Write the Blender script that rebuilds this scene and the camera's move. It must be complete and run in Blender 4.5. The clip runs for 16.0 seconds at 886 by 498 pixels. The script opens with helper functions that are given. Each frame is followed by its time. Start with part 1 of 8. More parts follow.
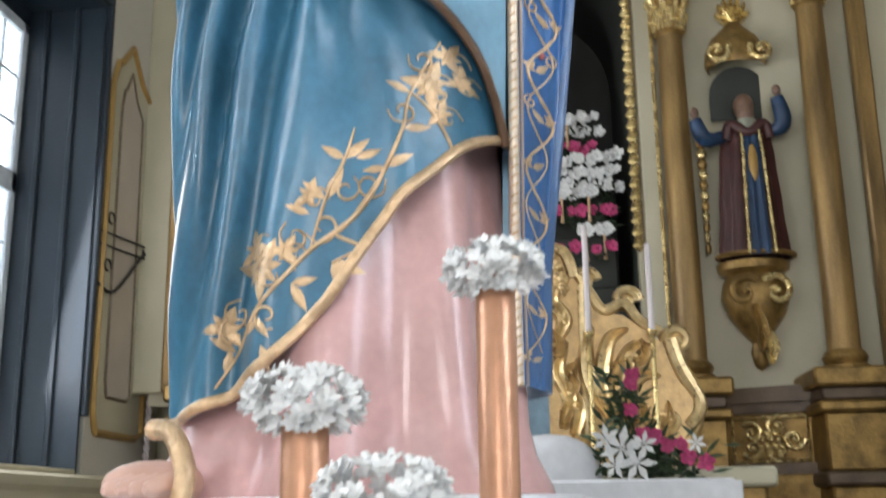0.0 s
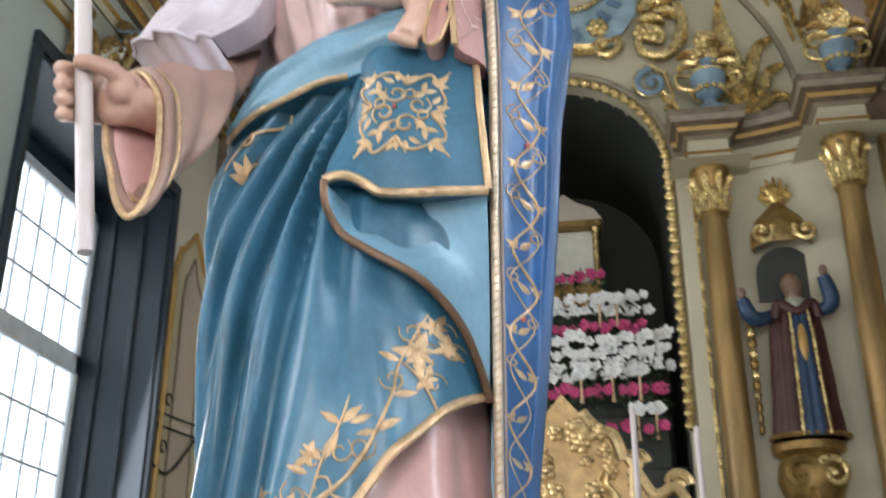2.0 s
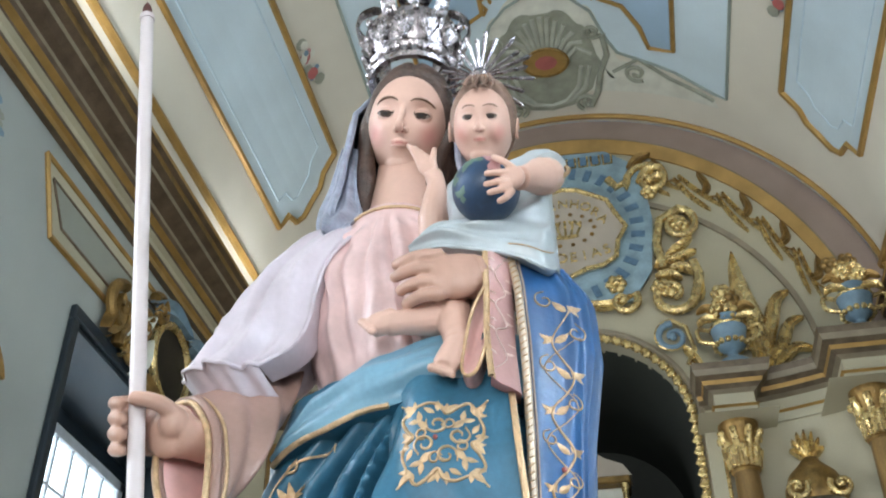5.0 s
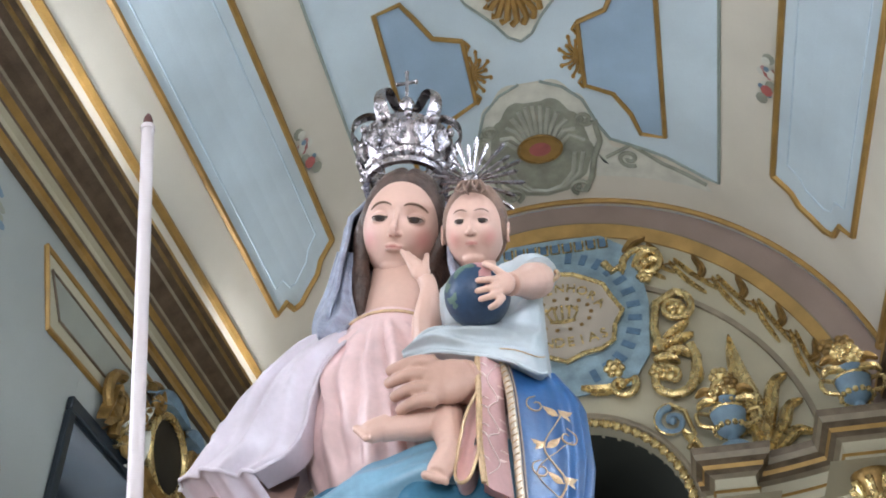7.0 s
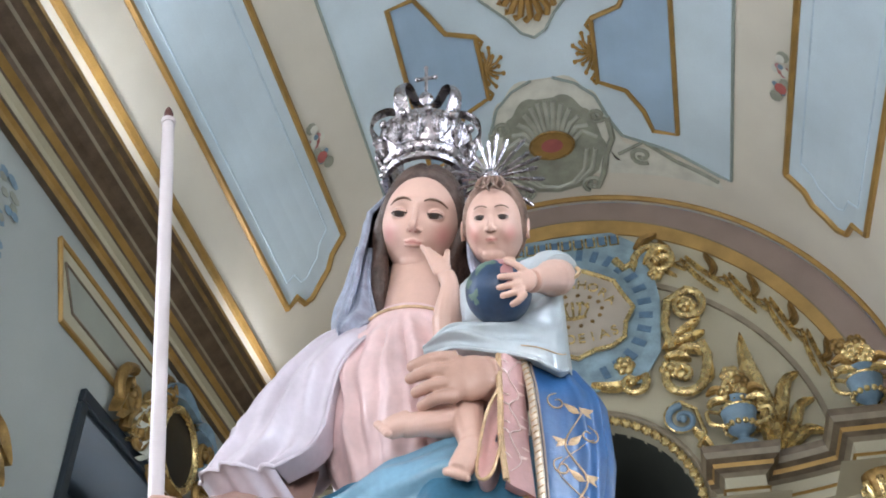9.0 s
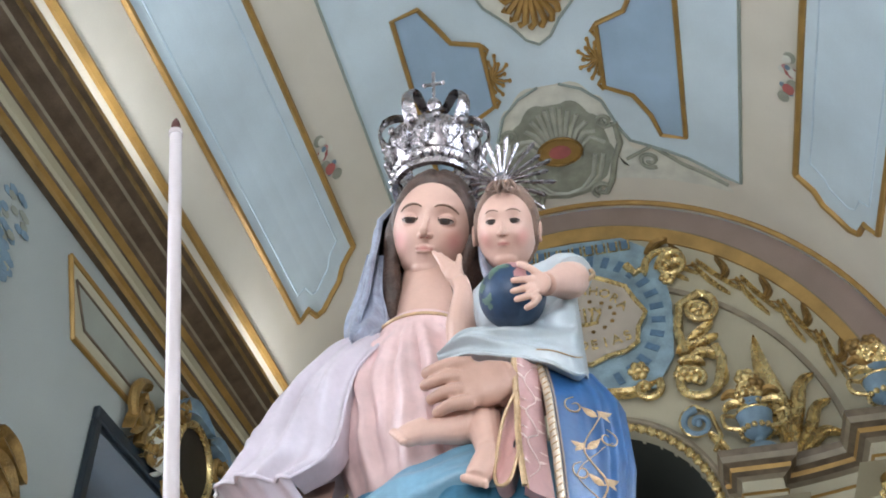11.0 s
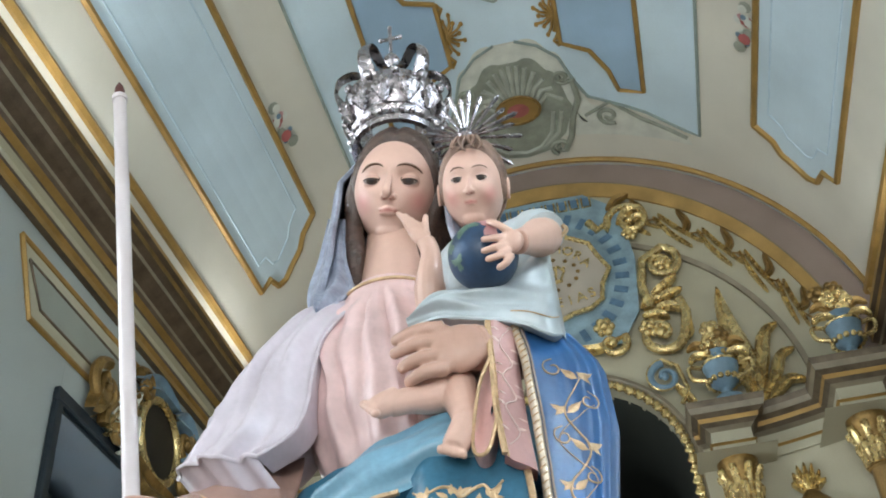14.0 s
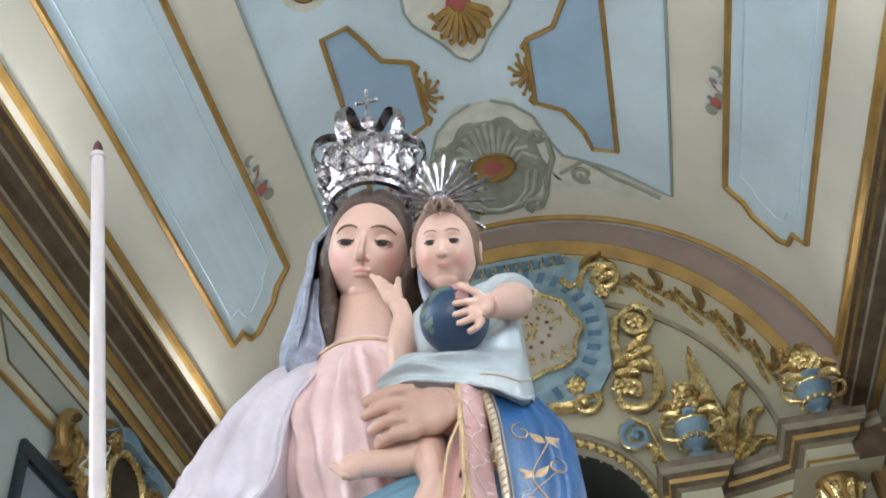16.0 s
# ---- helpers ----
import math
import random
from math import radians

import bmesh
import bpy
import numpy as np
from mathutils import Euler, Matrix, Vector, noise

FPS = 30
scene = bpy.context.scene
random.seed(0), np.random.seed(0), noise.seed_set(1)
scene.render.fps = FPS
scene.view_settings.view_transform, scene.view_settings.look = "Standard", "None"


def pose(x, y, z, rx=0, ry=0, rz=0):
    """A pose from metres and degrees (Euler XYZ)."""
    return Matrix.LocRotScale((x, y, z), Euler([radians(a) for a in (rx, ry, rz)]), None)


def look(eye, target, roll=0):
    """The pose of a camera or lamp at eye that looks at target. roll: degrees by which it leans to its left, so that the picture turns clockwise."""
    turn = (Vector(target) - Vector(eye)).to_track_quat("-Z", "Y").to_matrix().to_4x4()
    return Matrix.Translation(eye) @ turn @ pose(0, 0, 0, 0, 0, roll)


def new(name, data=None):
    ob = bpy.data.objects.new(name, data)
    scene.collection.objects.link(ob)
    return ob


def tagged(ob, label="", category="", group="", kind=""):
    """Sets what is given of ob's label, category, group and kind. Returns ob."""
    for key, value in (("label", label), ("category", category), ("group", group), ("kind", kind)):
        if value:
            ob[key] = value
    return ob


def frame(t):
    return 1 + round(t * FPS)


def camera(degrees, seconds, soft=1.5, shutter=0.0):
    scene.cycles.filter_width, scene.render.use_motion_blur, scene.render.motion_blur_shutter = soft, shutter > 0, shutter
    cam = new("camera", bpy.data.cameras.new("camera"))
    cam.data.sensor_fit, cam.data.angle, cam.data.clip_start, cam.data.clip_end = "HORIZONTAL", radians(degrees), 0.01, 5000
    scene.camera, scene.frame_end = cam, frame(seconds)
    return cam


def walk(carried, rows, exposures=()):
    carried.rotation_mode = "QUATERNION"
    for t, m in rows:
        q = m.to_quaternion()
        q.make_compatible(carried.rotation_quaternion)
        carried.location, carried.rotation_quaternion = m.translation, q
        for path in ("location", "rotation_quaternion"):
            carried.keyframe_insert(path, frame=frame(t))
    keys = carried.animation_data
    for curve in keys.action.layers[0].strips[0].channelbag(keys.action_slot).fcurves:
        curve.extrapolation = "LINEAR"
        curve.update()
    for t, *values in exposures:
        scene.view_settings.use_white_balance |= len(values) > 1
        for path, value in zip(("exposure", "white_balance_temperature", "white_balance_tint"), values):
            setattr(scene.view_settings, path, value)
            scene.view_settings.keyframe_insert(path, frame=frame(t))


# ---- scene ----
cam = camera(45.4, 16.0, soft=1.8, shutter=0.5)
PATH = [
    (0, (0.154, 0.266, 1.758), (-0.046, 2.197, 2.24), -0.8),
    (0.5, (0.201, 0.222, 1.771), (-0.058, 2.114, 2.365), -0.4),
    (1, (0.201, 0.154, 1.78), (-0.056, 2.038, 2.4), -0.6),
    (1.5, (0.204, 0.081, 1.793), (0.008, 1.956, 2.461), -1.2),
    (2, (0.267, 0.103, 1.822), (-0.031, 1.921, 2.602), 0.0),
    (2.5, (0.297, 0.086, 1.838), (-0.069, 1.866, 2.675), 0.3),
    (2.6, (0.29, 0.078, 1.842), (-0.078, 1.852, 2.69), 0.3),
    (3, (0.26, 0.044, 1.866), (-0.122, 1.754, 2.832), 0.5),
    (3.5, (0.251, 0.007, 1.882), (-0.109, 1.672, 2.929), 1.4),
    (4, (0.252, -0.002, 1.89), (-0.102, 1.634, 2.984), 1.1),
    (4.5, (0.257, 0.0, 1.894), (-0.066, 1.613, 3.031), 0.2),
    (6.8, (0.282, -0.061, 1.9), (0.009, 1.436, 3.199), -1.3),
    (7, (0.283, -0.061, 1.903), (0.01, 1.432, 3.204), -1.3),
    (7.5, (0.28, -0.059, 1.899), (-0.005, 1.442, 3.19), -1.1),
    (8, (0.268, -0.065, 1.9), (-0.023, 1.43, 3.196), -0.5),
    (8.5, (0.264, -0.066, 1.901), (-0.023, 1.441, 3.184), -0.4),
    (9, (0.262, -0.063, 1.906), (-0.029, 1.432, 3.201), -0.4),
    (9.2, (0.262, -0.064, 1.901), (-0.038, 1.433, 3.193), -0.3),
    (11.3, (0.252, -0.042, 1.912), (-0.061, 1.435, 3.224), -1.6),
    (11.5, (0.25, -0.037, 1.913), (-0.078, 1.442, 3.219), -1.4),
    (12, (0.236, 0.02, 1.95), (-0.039, 1.57, 3.184), -3.0),
    (12.5, (0.226, 0.03, 1.96), (-0.005, 1.57, 3.215), -4.1),
    (13, (0.225, 0.025, 1.966), (-0.011, 1.554, 3.234), -4.4),
    (13.5, (0.226, 0.025, 1.968), (-0.013, 1.551, 3.238), -4.7),
    (14, (0.231, 0.024, 1.965), (-0.015, 1.562, 3.22), -5.2),
    (14.5, (0.241, 0.015, 1.962), (0.021, 1.541, 3.236), -5.2),
    (15, (0.242, 0.009, 1.97), (0.038, 1.519, 3.265), -5.5),
    (15.5, (0.245, -0.012, 1.969), (0.065, 1.468, 3.302), -5.6),
    (16, (0.24, -0.004, 1.96), (0.06, 1.48, 3.289), -5.7),
]
walk(cam, [(t, look(eye, target, roll)) for t, eye, target, roll in PATH],
     [(0, -0.04, 6500, 12), (1.5, -0.06, 6600, 12), (2.5, 0.05, 6650, 12), (3.5, 0.05, 6350, 8), (4.5, 0.06, 6250, 7), (6.8, 0.02, 6250, 14), (9.2, 0.02, 6250, 14), (11.3, 0, 6250, 12), (12.2, -0.06, 6300, 5), (14.2, -0.06, 6300, 6), (15.2, 0, 6300, 9), (16, 0, 6300, 9)])

# ---- light ----
world = bpy.data.worlds.new("sky")
scene.world = world
world.use_nodes = True
wn = world.node_tree.nodes
sky = wn.new("ShaderNodeTexSky")
sky.sky_type, sky.sun_disc, sky.sun_elevation, sky.sun_rotation = "NISHITA", False, radians(50), radians(-80)
wn["Background"].inputs[1].default_value = 0.12
world.node_tree.links.new(sky.outputs[0], wn["Background"].inputs[0])
sun = new("sun", bpy.data.lights.new("sun", "SUN"))
sun.data.energy, sun.data.angle, sun.data.color = 1.0, radians(12), (1, 0.96, 0.9)
sun.matrix_world = look((-20, 2, 24), (0, 2, 0))


def area_lamp(eye, target, w, h, watts, colour):
    """A rectangular lamp: window daylight, a cornice strip, or the added front fill."""
    lamp = bpy.data.lights.new("area_lamp", "AREA")
    lamp.shape, lamp.size, lamp.size_y, lamp.energy, lamp.color = "RECTANGLE", w, h, watts, colour
    ob = new("area_lamp", lamp)
    ob.matrix_world = look(eye, target)
    return ob


DAY = (0.95, 0.97, 1.0)
area_lamp((-3.24, 6.45, 4.0), (0, 6.45, 3.4), 1.9, 2.8, 108, DAY)
# lamps in the five unseen windows, added to light statue and vault
area_lamp((-3.75, 0.6, 4.3), (0, 1.6, 3.0), 2.0, 2.6, 115, DAY)
area_lamp((-3.75, -4.2, 4.3), (0, -2.5, 3.0), 2.0, 2.6, 90, DAY)
area_lamp((3.55, 5.6, 4.3), (0, 6.4, 3.8), 2.0, 2.6, 30, DAY)
area_lamp((3.55, -0.4, 4.3), (0, 1.6, 3.2), 2.0, 2.6, 60, DAY)
area_lamp((3.55, -4.2, 4.3), (0, -2.5, 3.0), 2.0, 2.6, 70, DAY)
# added front fill before the closed entrance wall, which has no opening
area_lamp((-0.1, -8.8, 3.6), (-0.1, 2, 5.6), 3.2, 5.0, 690, (1.0, 0.985, 0.97))

# light strips hidden on top of the side cornices, that wash the vault
for x, to in ((-2.95, -1.2), (2.75, 1.0)):
    for y in (-5.5, 0.5, 4.3, 7.6):
        area_lamp((x, y, 7.26), (to, y, 9.9), 1.6 if y < 7 else 1.2, 0.06, 14 if x < 0 else 15 if y < 7 else 4, (1.0, 0.985, 0.97))


# ---- materials ----
def mat(name, colour, rough=0.5, metal=0.0, vary=0.15, scale=8.0, bump=0.1, fine=90.0, coat=0.0, glow=0.0, spread=0.0):
    """A painted or natural surface: two scales of variation in tone, and a fine relief."""
    m = bpy.data.materials.new(name)
    m.use_nodes = True
    nt = m.node_tree
    n, ln = nt.nodes, nt.links
    b = n["Principled BSDF"]
    tc = n.new("ShaderNodeTexCoord")
    big, small = n.new("ShaderNodeTexNoise"), n.new("ShaderNodeTexNoise")
    big.inputs["Scale"].default_value, big.inputs["Detail"].default_value = scale, 5
    small.inputs["Scale"].default_value, small.inputs["Detail"].default_value = fine, 3
    ln.new(tc.outputs["Object"], big.inputs["Vector"])
    ln.new(tc.outputs["Object"], small.inputs["Vector"])
    ramp = n.new("ShaderNodeValToRGB")
    ramp.color_ramp.elements[0].position, ramp.color_ramp.elements[1].position = 0.3, 0.7
    ramp.color_ramp.elements[0].color = [c * (1 - vary) for c in colour] + [1]
    ramp.color_ramp.elements[1].color = [min(1, c * (1 + vary * 0.6)) for c in colour] + [1]
    ln.new(big.outputs["Fac"], ramp.inputs["Fac"])
    last = ramp.outputs["Color"]
    if spread:
        info, hsv, mr = n.new("ShaderNodeNewGeometry"), n.new("ShaderNodeHueSaturation"), n.new("ShaderNodeMapRange")
        mr.inputs["To Min"].default_value, mr.inputs["To Max"].default_value = 1 - spread, 1 + spread
        ln.new(info.outputs["Random Per Island"], mr.inputs["Value"])
        ln.new(mr.outputs["Result"], hsv.inputs["Value"])
        ln.new(last, hsv.inputs["Color"])
        last = hsv.outputs["Color"]
    mix = n.new("ShaderNodeMix")
    mix.data_type, mix.blend_type = "RGBA", "MULTIPLY"
    mix.inputs["Factor"].default_value = vary
    ln.new(last, mix.inputs["A"])
    ln.new(small.outputs["Fac"], mix.inputs["B"])
    ln.new(mix.outputs["Result"], b.inputs["Base Color"])
    rr = n.new("ShaderNodeMapRange")
    rr.inputs["To Min"].default_value, rr.inputs["To Max"].default_value = max(0.03, rough - 0.1), min(1, rough + 0.1)
    ln.new(big.outputs["Fac"], rr.inputs["Value"])
    ln.new(rr.outputs["Result"], b.inputs["Roughness"])
    b.inputs["Metallic"].default_value, b.inputs["Coat Weight"].default_value = metal, coat
    b.inputs["Coat Roughness"].default_value = 0.12
    if bump:
        bp = n.new("ShaderNodeBump")
        bp.inputs["Strength"].default_value, bp.inputs["Distance"].default_value = bump, 0.01
        ln.new(small.outputs["Fac"], bp.inputs["Height"])
        ln.new(bp.outputs["Normal"], b.inputs["Normal"])
    if glow:
        b.inputs["Emission Color"].default_value, b.inputs["Emission Strength"].default_value = (*colour, 1), glow
    return m


def streaked(m, amount=0.25, squeeze=0.12):
    """Stretches a material's coarse tone along z, for grain, dust runs and veining."""
    n, ln = m.node_tree.nodes, m.node_tree.links
    mp = n.new("ShaderNodeMapping")
    mp.inputs["Scale"].default_value = (1, 1, squeeze)
    for x in list(n):
        if x.type == "TEX_NOISE" and x.inputs["Scale"].default_value < 60:
            src = x.inputs["Vector"].links[0].from_socket
            ln.new(src, mp.inputs["Vector"])
            ln.new(mp.outputs["Vector"], x.inputs["Vector"])
    return m


CREAM = mat("cream_plaster", (0.500, 0.465, 0.335), 0.55, vary=0.12, scale=1.3)
CREAMPIER = mat("cream_pier_paint", (0.56, 0.53, 0.45), 0.5, vary=0.12, scale=1.3)
CEIL = mat("cream_ceiling_paint", (0.69, 0.66, 0.57), 0.42, vary=0.10, scale=0.9, bump=0.05)
SKYBLUE = mat("pale_blue_ceiling_paint", (0.62, 0.75, 0.83), 0.42, vary=0.14, scale=1.1, bump=0.05)
PALEBLUE = mat("paler_blue_line", (0.50, 0.64, 0.74), 0.45, vary=0.1)
SHELLMID = mat("painted_shell_mid_tone", (0.44, 0.46, 0.39), 0.5, vary=0.2, scale=6)
# paler golds for the tabernacle: the strong light on it is in the colour
TABGOLD = mat("lit_gilding", (0.90, 0.63, 0.32), 0.30, 0.66, vary=0.35, scale=14, bump=0.25, fine=60)
GILTPALE = mat("lit_gilt_ground", (0.66, 0.45, 0.21), 0.36, 0.5, vary=0.3, scale=12, bump=0.3, fine=50)
MIDBLUE = mat("mid_blue_ceiling_paint", (0.37, 0.52, 0.68), 0.42, vary=0.14, scale=1.5, bump=0.05)
OCHRE = mat("ochre_gilt_moulding", (0.44, 0.27, 0.08), 0.42, 0.35, vary=0.25, scale=5)
POSYPINK = mat('faded_posy_pink', (0.55, 0.28, 0.28), 0.5, vary=0.2, scale=20)
MAUVE = mat("mauve_band_paint", (0.36, 0.28, 0.24), 0.5, vary=0.15, scale=1.5)
GREENLINE = mat("grey_green_line", (0.30, 0.36, 0.33), 0.5, vary=0.15)
SHELLGREY = mat("painted_shell_grey_green", (0.34, 0.36, 0.29), 0.5, vary=0.25, scale=6)
SHELLPALE = mat("painted_shell_pale", (0.70, 0.71, 0.63), 0.5, vary=0.15, scale=6)
GOLD = mat("burnished_gold_leaf", (0.90, 0.64, 0.29), 0.27, 0.76, vary=0.4, scale=14, bump=0.25, fine=60)
OLDGOLD = mat("aged_gold_leaf", (0.40, 0.25, 0.08), 0.42, 0.6, vary=0.5, scale=9, bump=0.3, fine=60)
COLUMN = streaked(mat("gilt_column", (0.40, 0.25, 0.09), 0.42, 0.35, vary=0.55, scale=9, bump=0.15))
CORNICE = mat("brown_gilt_cornice", (0.16, 0.11, 0.07), 0.45, 0.2, vary=0.4, scale=6)
CORNMID = mat("brown_moulding_paint", (0.19, 0.145, 0.095), 0.45, 0.15, vary=0.4, scale=8)
CORNPALE = mat("stone_grey_cornice", (0.29, 0.245, 0.17), 0.5, vary=0.25, scale=6)
ALTARBLUE = mat("grey_blue_paint", (0.20, 0.31, 0.40), 0.5, vary=0.25, scale=9)
GROUNDBLUE = mat("faded_blue_ground", (0.30, 0.43, 0.50), 0.5, vary=0.3, scale=7)
BLOCKBLUE = mat("dull_blue_block", (0.12, 0.22, 0.33), 0.5, vary=0.3, scale=9)
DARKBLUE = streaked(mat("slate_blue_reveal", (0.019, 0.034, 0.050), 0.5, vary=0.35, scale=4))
PALEWALL = mat("pale_grey_wall", (0.40, 0.435, 0.415), 0.6, vary=0.12, scale=0.8)
PANELGREY = mat("grey_green_panel", (0.34, 0.36, 0.31), 0.55, vary=0.15, scale=1.6)
PANELPINK = mat("beige_panel", (0.50, 0.44, 0.36), 0.55, vary=0.15, scale=1.6)
FLOORMAT = mat("worn_stone_floor", (0.30, 0.27, 0.23), 0.35, vary=0.25, scale=2)
# near-black: the depth shade of recess and niches is put into this colour
NICHEDARK = mat("shaded_niche_paint", (0.042, 0.048, 0.040), 0.7, vary=0.3, scale=2)
IRON = mat("black_iron", (0.02, 0.02, 0.022), 0.45, 0.6)
WHITEFRAME = mat("white_window_frame", (0.72, 0.76, 0.8), 0.5)
OUTSIDE = mat("bright_overcast_sky", (0.93, 0.97, 1.0), 1.0, vary=0.0, bump=0, glow=3.0)
CLOTH = mat("white_linen", (0.78, 0.79, 0.82), 0.8, vary=0.1, scale=12, bump=0.3, fine=200)
WAX = mat("ivory_wax", (0.62, 0.555, 0.555), 0.35, vary=0.06, coat=0.3)
WICK = mat("burnt_wick", (0.10, 0.035, 0.03), 0.8)
COPPER = streaked(mat("copper_lacquered_tube", (0.55, 0.28, 0.16), 0.38, 0.45, vary=0.25, scale=20))
PETAL = mat("white_petal", (0.78, 0.79, 0.78), 0.6, vary=0.12, scale=60, bump=0.2, spread=0.12)
PINKPETAL = mat("deep_pink_petal", (0.55, 0.06, 0.19), 0.6, vary=0.25, scale=60, spread=0.25)
LEAF = mat("dark_green_leaf", (0.055, 0.095, 0.045), 0.5, vary=0.4, scale=30, spread=0.35)
SILVER = mat("polished_silver", (0.42, 0.385, 0.40), 0.27, 1.0, vary=0.25, scale=40, bump=0.38, fine=80)
GLASS = mat("window_glass", (0.9, 0.95, 1.0), 0.05, vary=0.0, bump=0)
GLASS.node_tree.nodes["Principled BSDF"].inputs["Transmission Weight"].default_value = 1.0
# the statue's painted surfaces
BLUE = mat("teal_blue_glazed_paint", (0.050, 0.190, 0.305), 0.40, vary=0.38, scale=6, bump=0.08, coat=0.12)
BLUE2 = mat("bright_blue_glazed_paint", (0.030, 0.125, 0.33), 0.42, vary=0.28, scale=9, bump=0.08, coat=0.25)
# light lining blue, paled further to hold the waist fold's sheen
BLUE3 = mat("sheen_blue_lining_paint", (0.215, 0.420, 0.560), 0.42, vary=0.28, scale=7, bump=0.08, coat=0.2)
PINK = mat("rose_painted_tunic", (0.62, 0.37, 0.35), 0.36, vary=0.2, scale=9, bump=0.05, coat=0.3)
BODICE = mat("pale_rose_painted_bodice", (0.80, 0.57, 0.555), 0.36, vary=0.16, scale=14, bump=0.05, coat=0.3)
LILAC = mat("pearl_lilac_paint", (0.65, 0.585, 0.645), 0.36, vary=0.15, scale=9, bump=0.05, coat=0.3)
VEIL = mat("grey_blue_veil_paint", (0.36, 0.395, 0.50), 0.36, vary=0.35, scale=26, bump=0.25, coat=0.2)
SKIN = mat("painted_flesh", (0.68, 0.44, 0.35), 0.42, vary=0.10, scale=9, bump=0.02, coat=0.06)
FACE = mat("painted_flesh_with_rouge", (0.70, 0.455, 0.365), 0.46, vary=0.08, scale=9, bump=0.02, coat=0.08)


def rouge(m, spots, colour, strength=0.75):
    """Soft round patches of rouge, each a place and a radius."""
    nt = m.node_tree
    n, ln = nt.nodes, nt.links
    b = n["Principled BSDF"]
    last = b.inputs["Base Color"].links[0].from_socket
    geo = n.new("ShaderNodeNewGeometry")
    for place, r in spots:
        dist, fall, mix = n.new("ShaderNodeVectorMath"), n.new("ShaderNodeMapRange"), n.new("ShaderNodeMix")
        dist.operation = "DISTANCE"
        dist.inputs[1].default_value = place
        ln.new(geo.outputs["Position"], dist.inputs[0])
        fall.interpolation_type = "SMOOTHSTEP"
        fall.inputs["From Min"].default_value, fall.inputs["From Max"].default_value = 0.0, r
        fall.inputs["To Min"].default_value, fall.inputs["To Max"].default_value = strength, 0.0
        ln.new(dist.outputs["Value"], fall.inputs["Value"])
        mix.data_type = "RGBA"
        ln.new(fall.outputs["Result"], mix.inputs["Factor"])
        ln.new(last, mix.inputs["A"])
        mix.inputs["B"].default_value = (*colour, 1)
        last = mix.outputs["Result"]
    ln.new(last, b.inputs["Base Color"])


IRIS = mat("brown_iris_paint", (0.050, 0.028, 0.018), 0.5)
LASH = mat("dark_lash_line", (0.045, 0.026, 0.02), 0.6)
CUFFLINE = mat("pale_brocade_thread", (0.80, 0.62, 0.58), 0.35, vary=0.15)
LINING = mat("pale_pink_sleeve_lining", (0.74, 0.46, 0.43), 0.4, vary=0.15, scale=14)
# flesh colour darkened for the shade that falls on her hands
HANDSKIN = mat("shaded_hand_flesh", (0.53, 0.325, 0.25), 0.42, vary=0.12, scale=12, bump=0.02, coat=0.06)
WHITEGOLD = mat("white_gold_edge", (0.78, 0.66, 0.52), 0.34, 0.3, vary=0.25, scale=40)
LID = mat("pale_eyelid_paint", (0.62, 0.42, 0.38), 0.45, vary=0.05)
BROW = mat("brown_brow_paint", (0.20, 0.115, 0.075), 0.5)
# the tunic's rose, darkened because the sleeve lies in shade
SLEEVE = mat("shaded_rose_sleeve_paint", (0.37, 0.235, 0.195), 0.4, vary=0.2, scale=9, bump=0.05, coat=0.15)
BLUSH = mat("rose_flesh_paint", (0.60, 0.26, 0.23), 0.36, vary=0.1, scale=7, bump=0.02)
MOUTH = mat("faded_rose_lip_paint", (0.52, 0.23, 0.20), 0.4)
AGEDFACE = mat("darkened_carved_face", (0.22, 0.13, 0.09), 0.5, vary=0.3, scale=30)
LIP = mat("red_lip_paint", (0.42, 0.12, 0.11), 0.35)
HAIR = mat("brown_painted_hair", (0.095, 0.058, 0.045), 0.4, vary=0.4, scale=30, bump=0.4, fine=120)
FAIR = mat("light_brown_painted_hair", (0.30, 0.19, 0.14), 0.45, vary=0.35, scale=30, bump=0.3)
EYEWHITE = mat("eye_white_paint", (0.30, 0.24, 0.21), 0.4)
EYEDARK = mat("dark_eye_paint", (0.015, 0.010, 0.008), 0.5)
PALECHILD = mat("pale_blue_child_tunic", (0.50, 0.57, 0.60), 0.36, vary=0.15, scale=14, bump=0.06, coat=0.3)
BRONZE = mat("dark_bronze_edge", (0.17, 0.10, 0.06), 0.4, 0.4)
GILT = mat("gilt_embroidery", (0.72, 0.50, 0.29), 0.38, 0.35, vary=0.3, scale=40, bump=0.3, fine=150)
ORB = mat("painted_globe", (0.025, 0.065, 0.14), 0.45, vary=0.4, scale=14, coat=0.05)
ORBLAND = mat("globe_land_paint", (0.13, 0.22, 0.17), 0.45, vary=0.4, scale=30)
RED = mat("deep_red_robe", (0.060, 0.015, 0.013), 0.45, vary=0.3, scale=9)
DEEPBLUE = mat("deep_blue_robe", (0.012, 0.045, 0.11), 0.45, vary=0.3, scale=9)


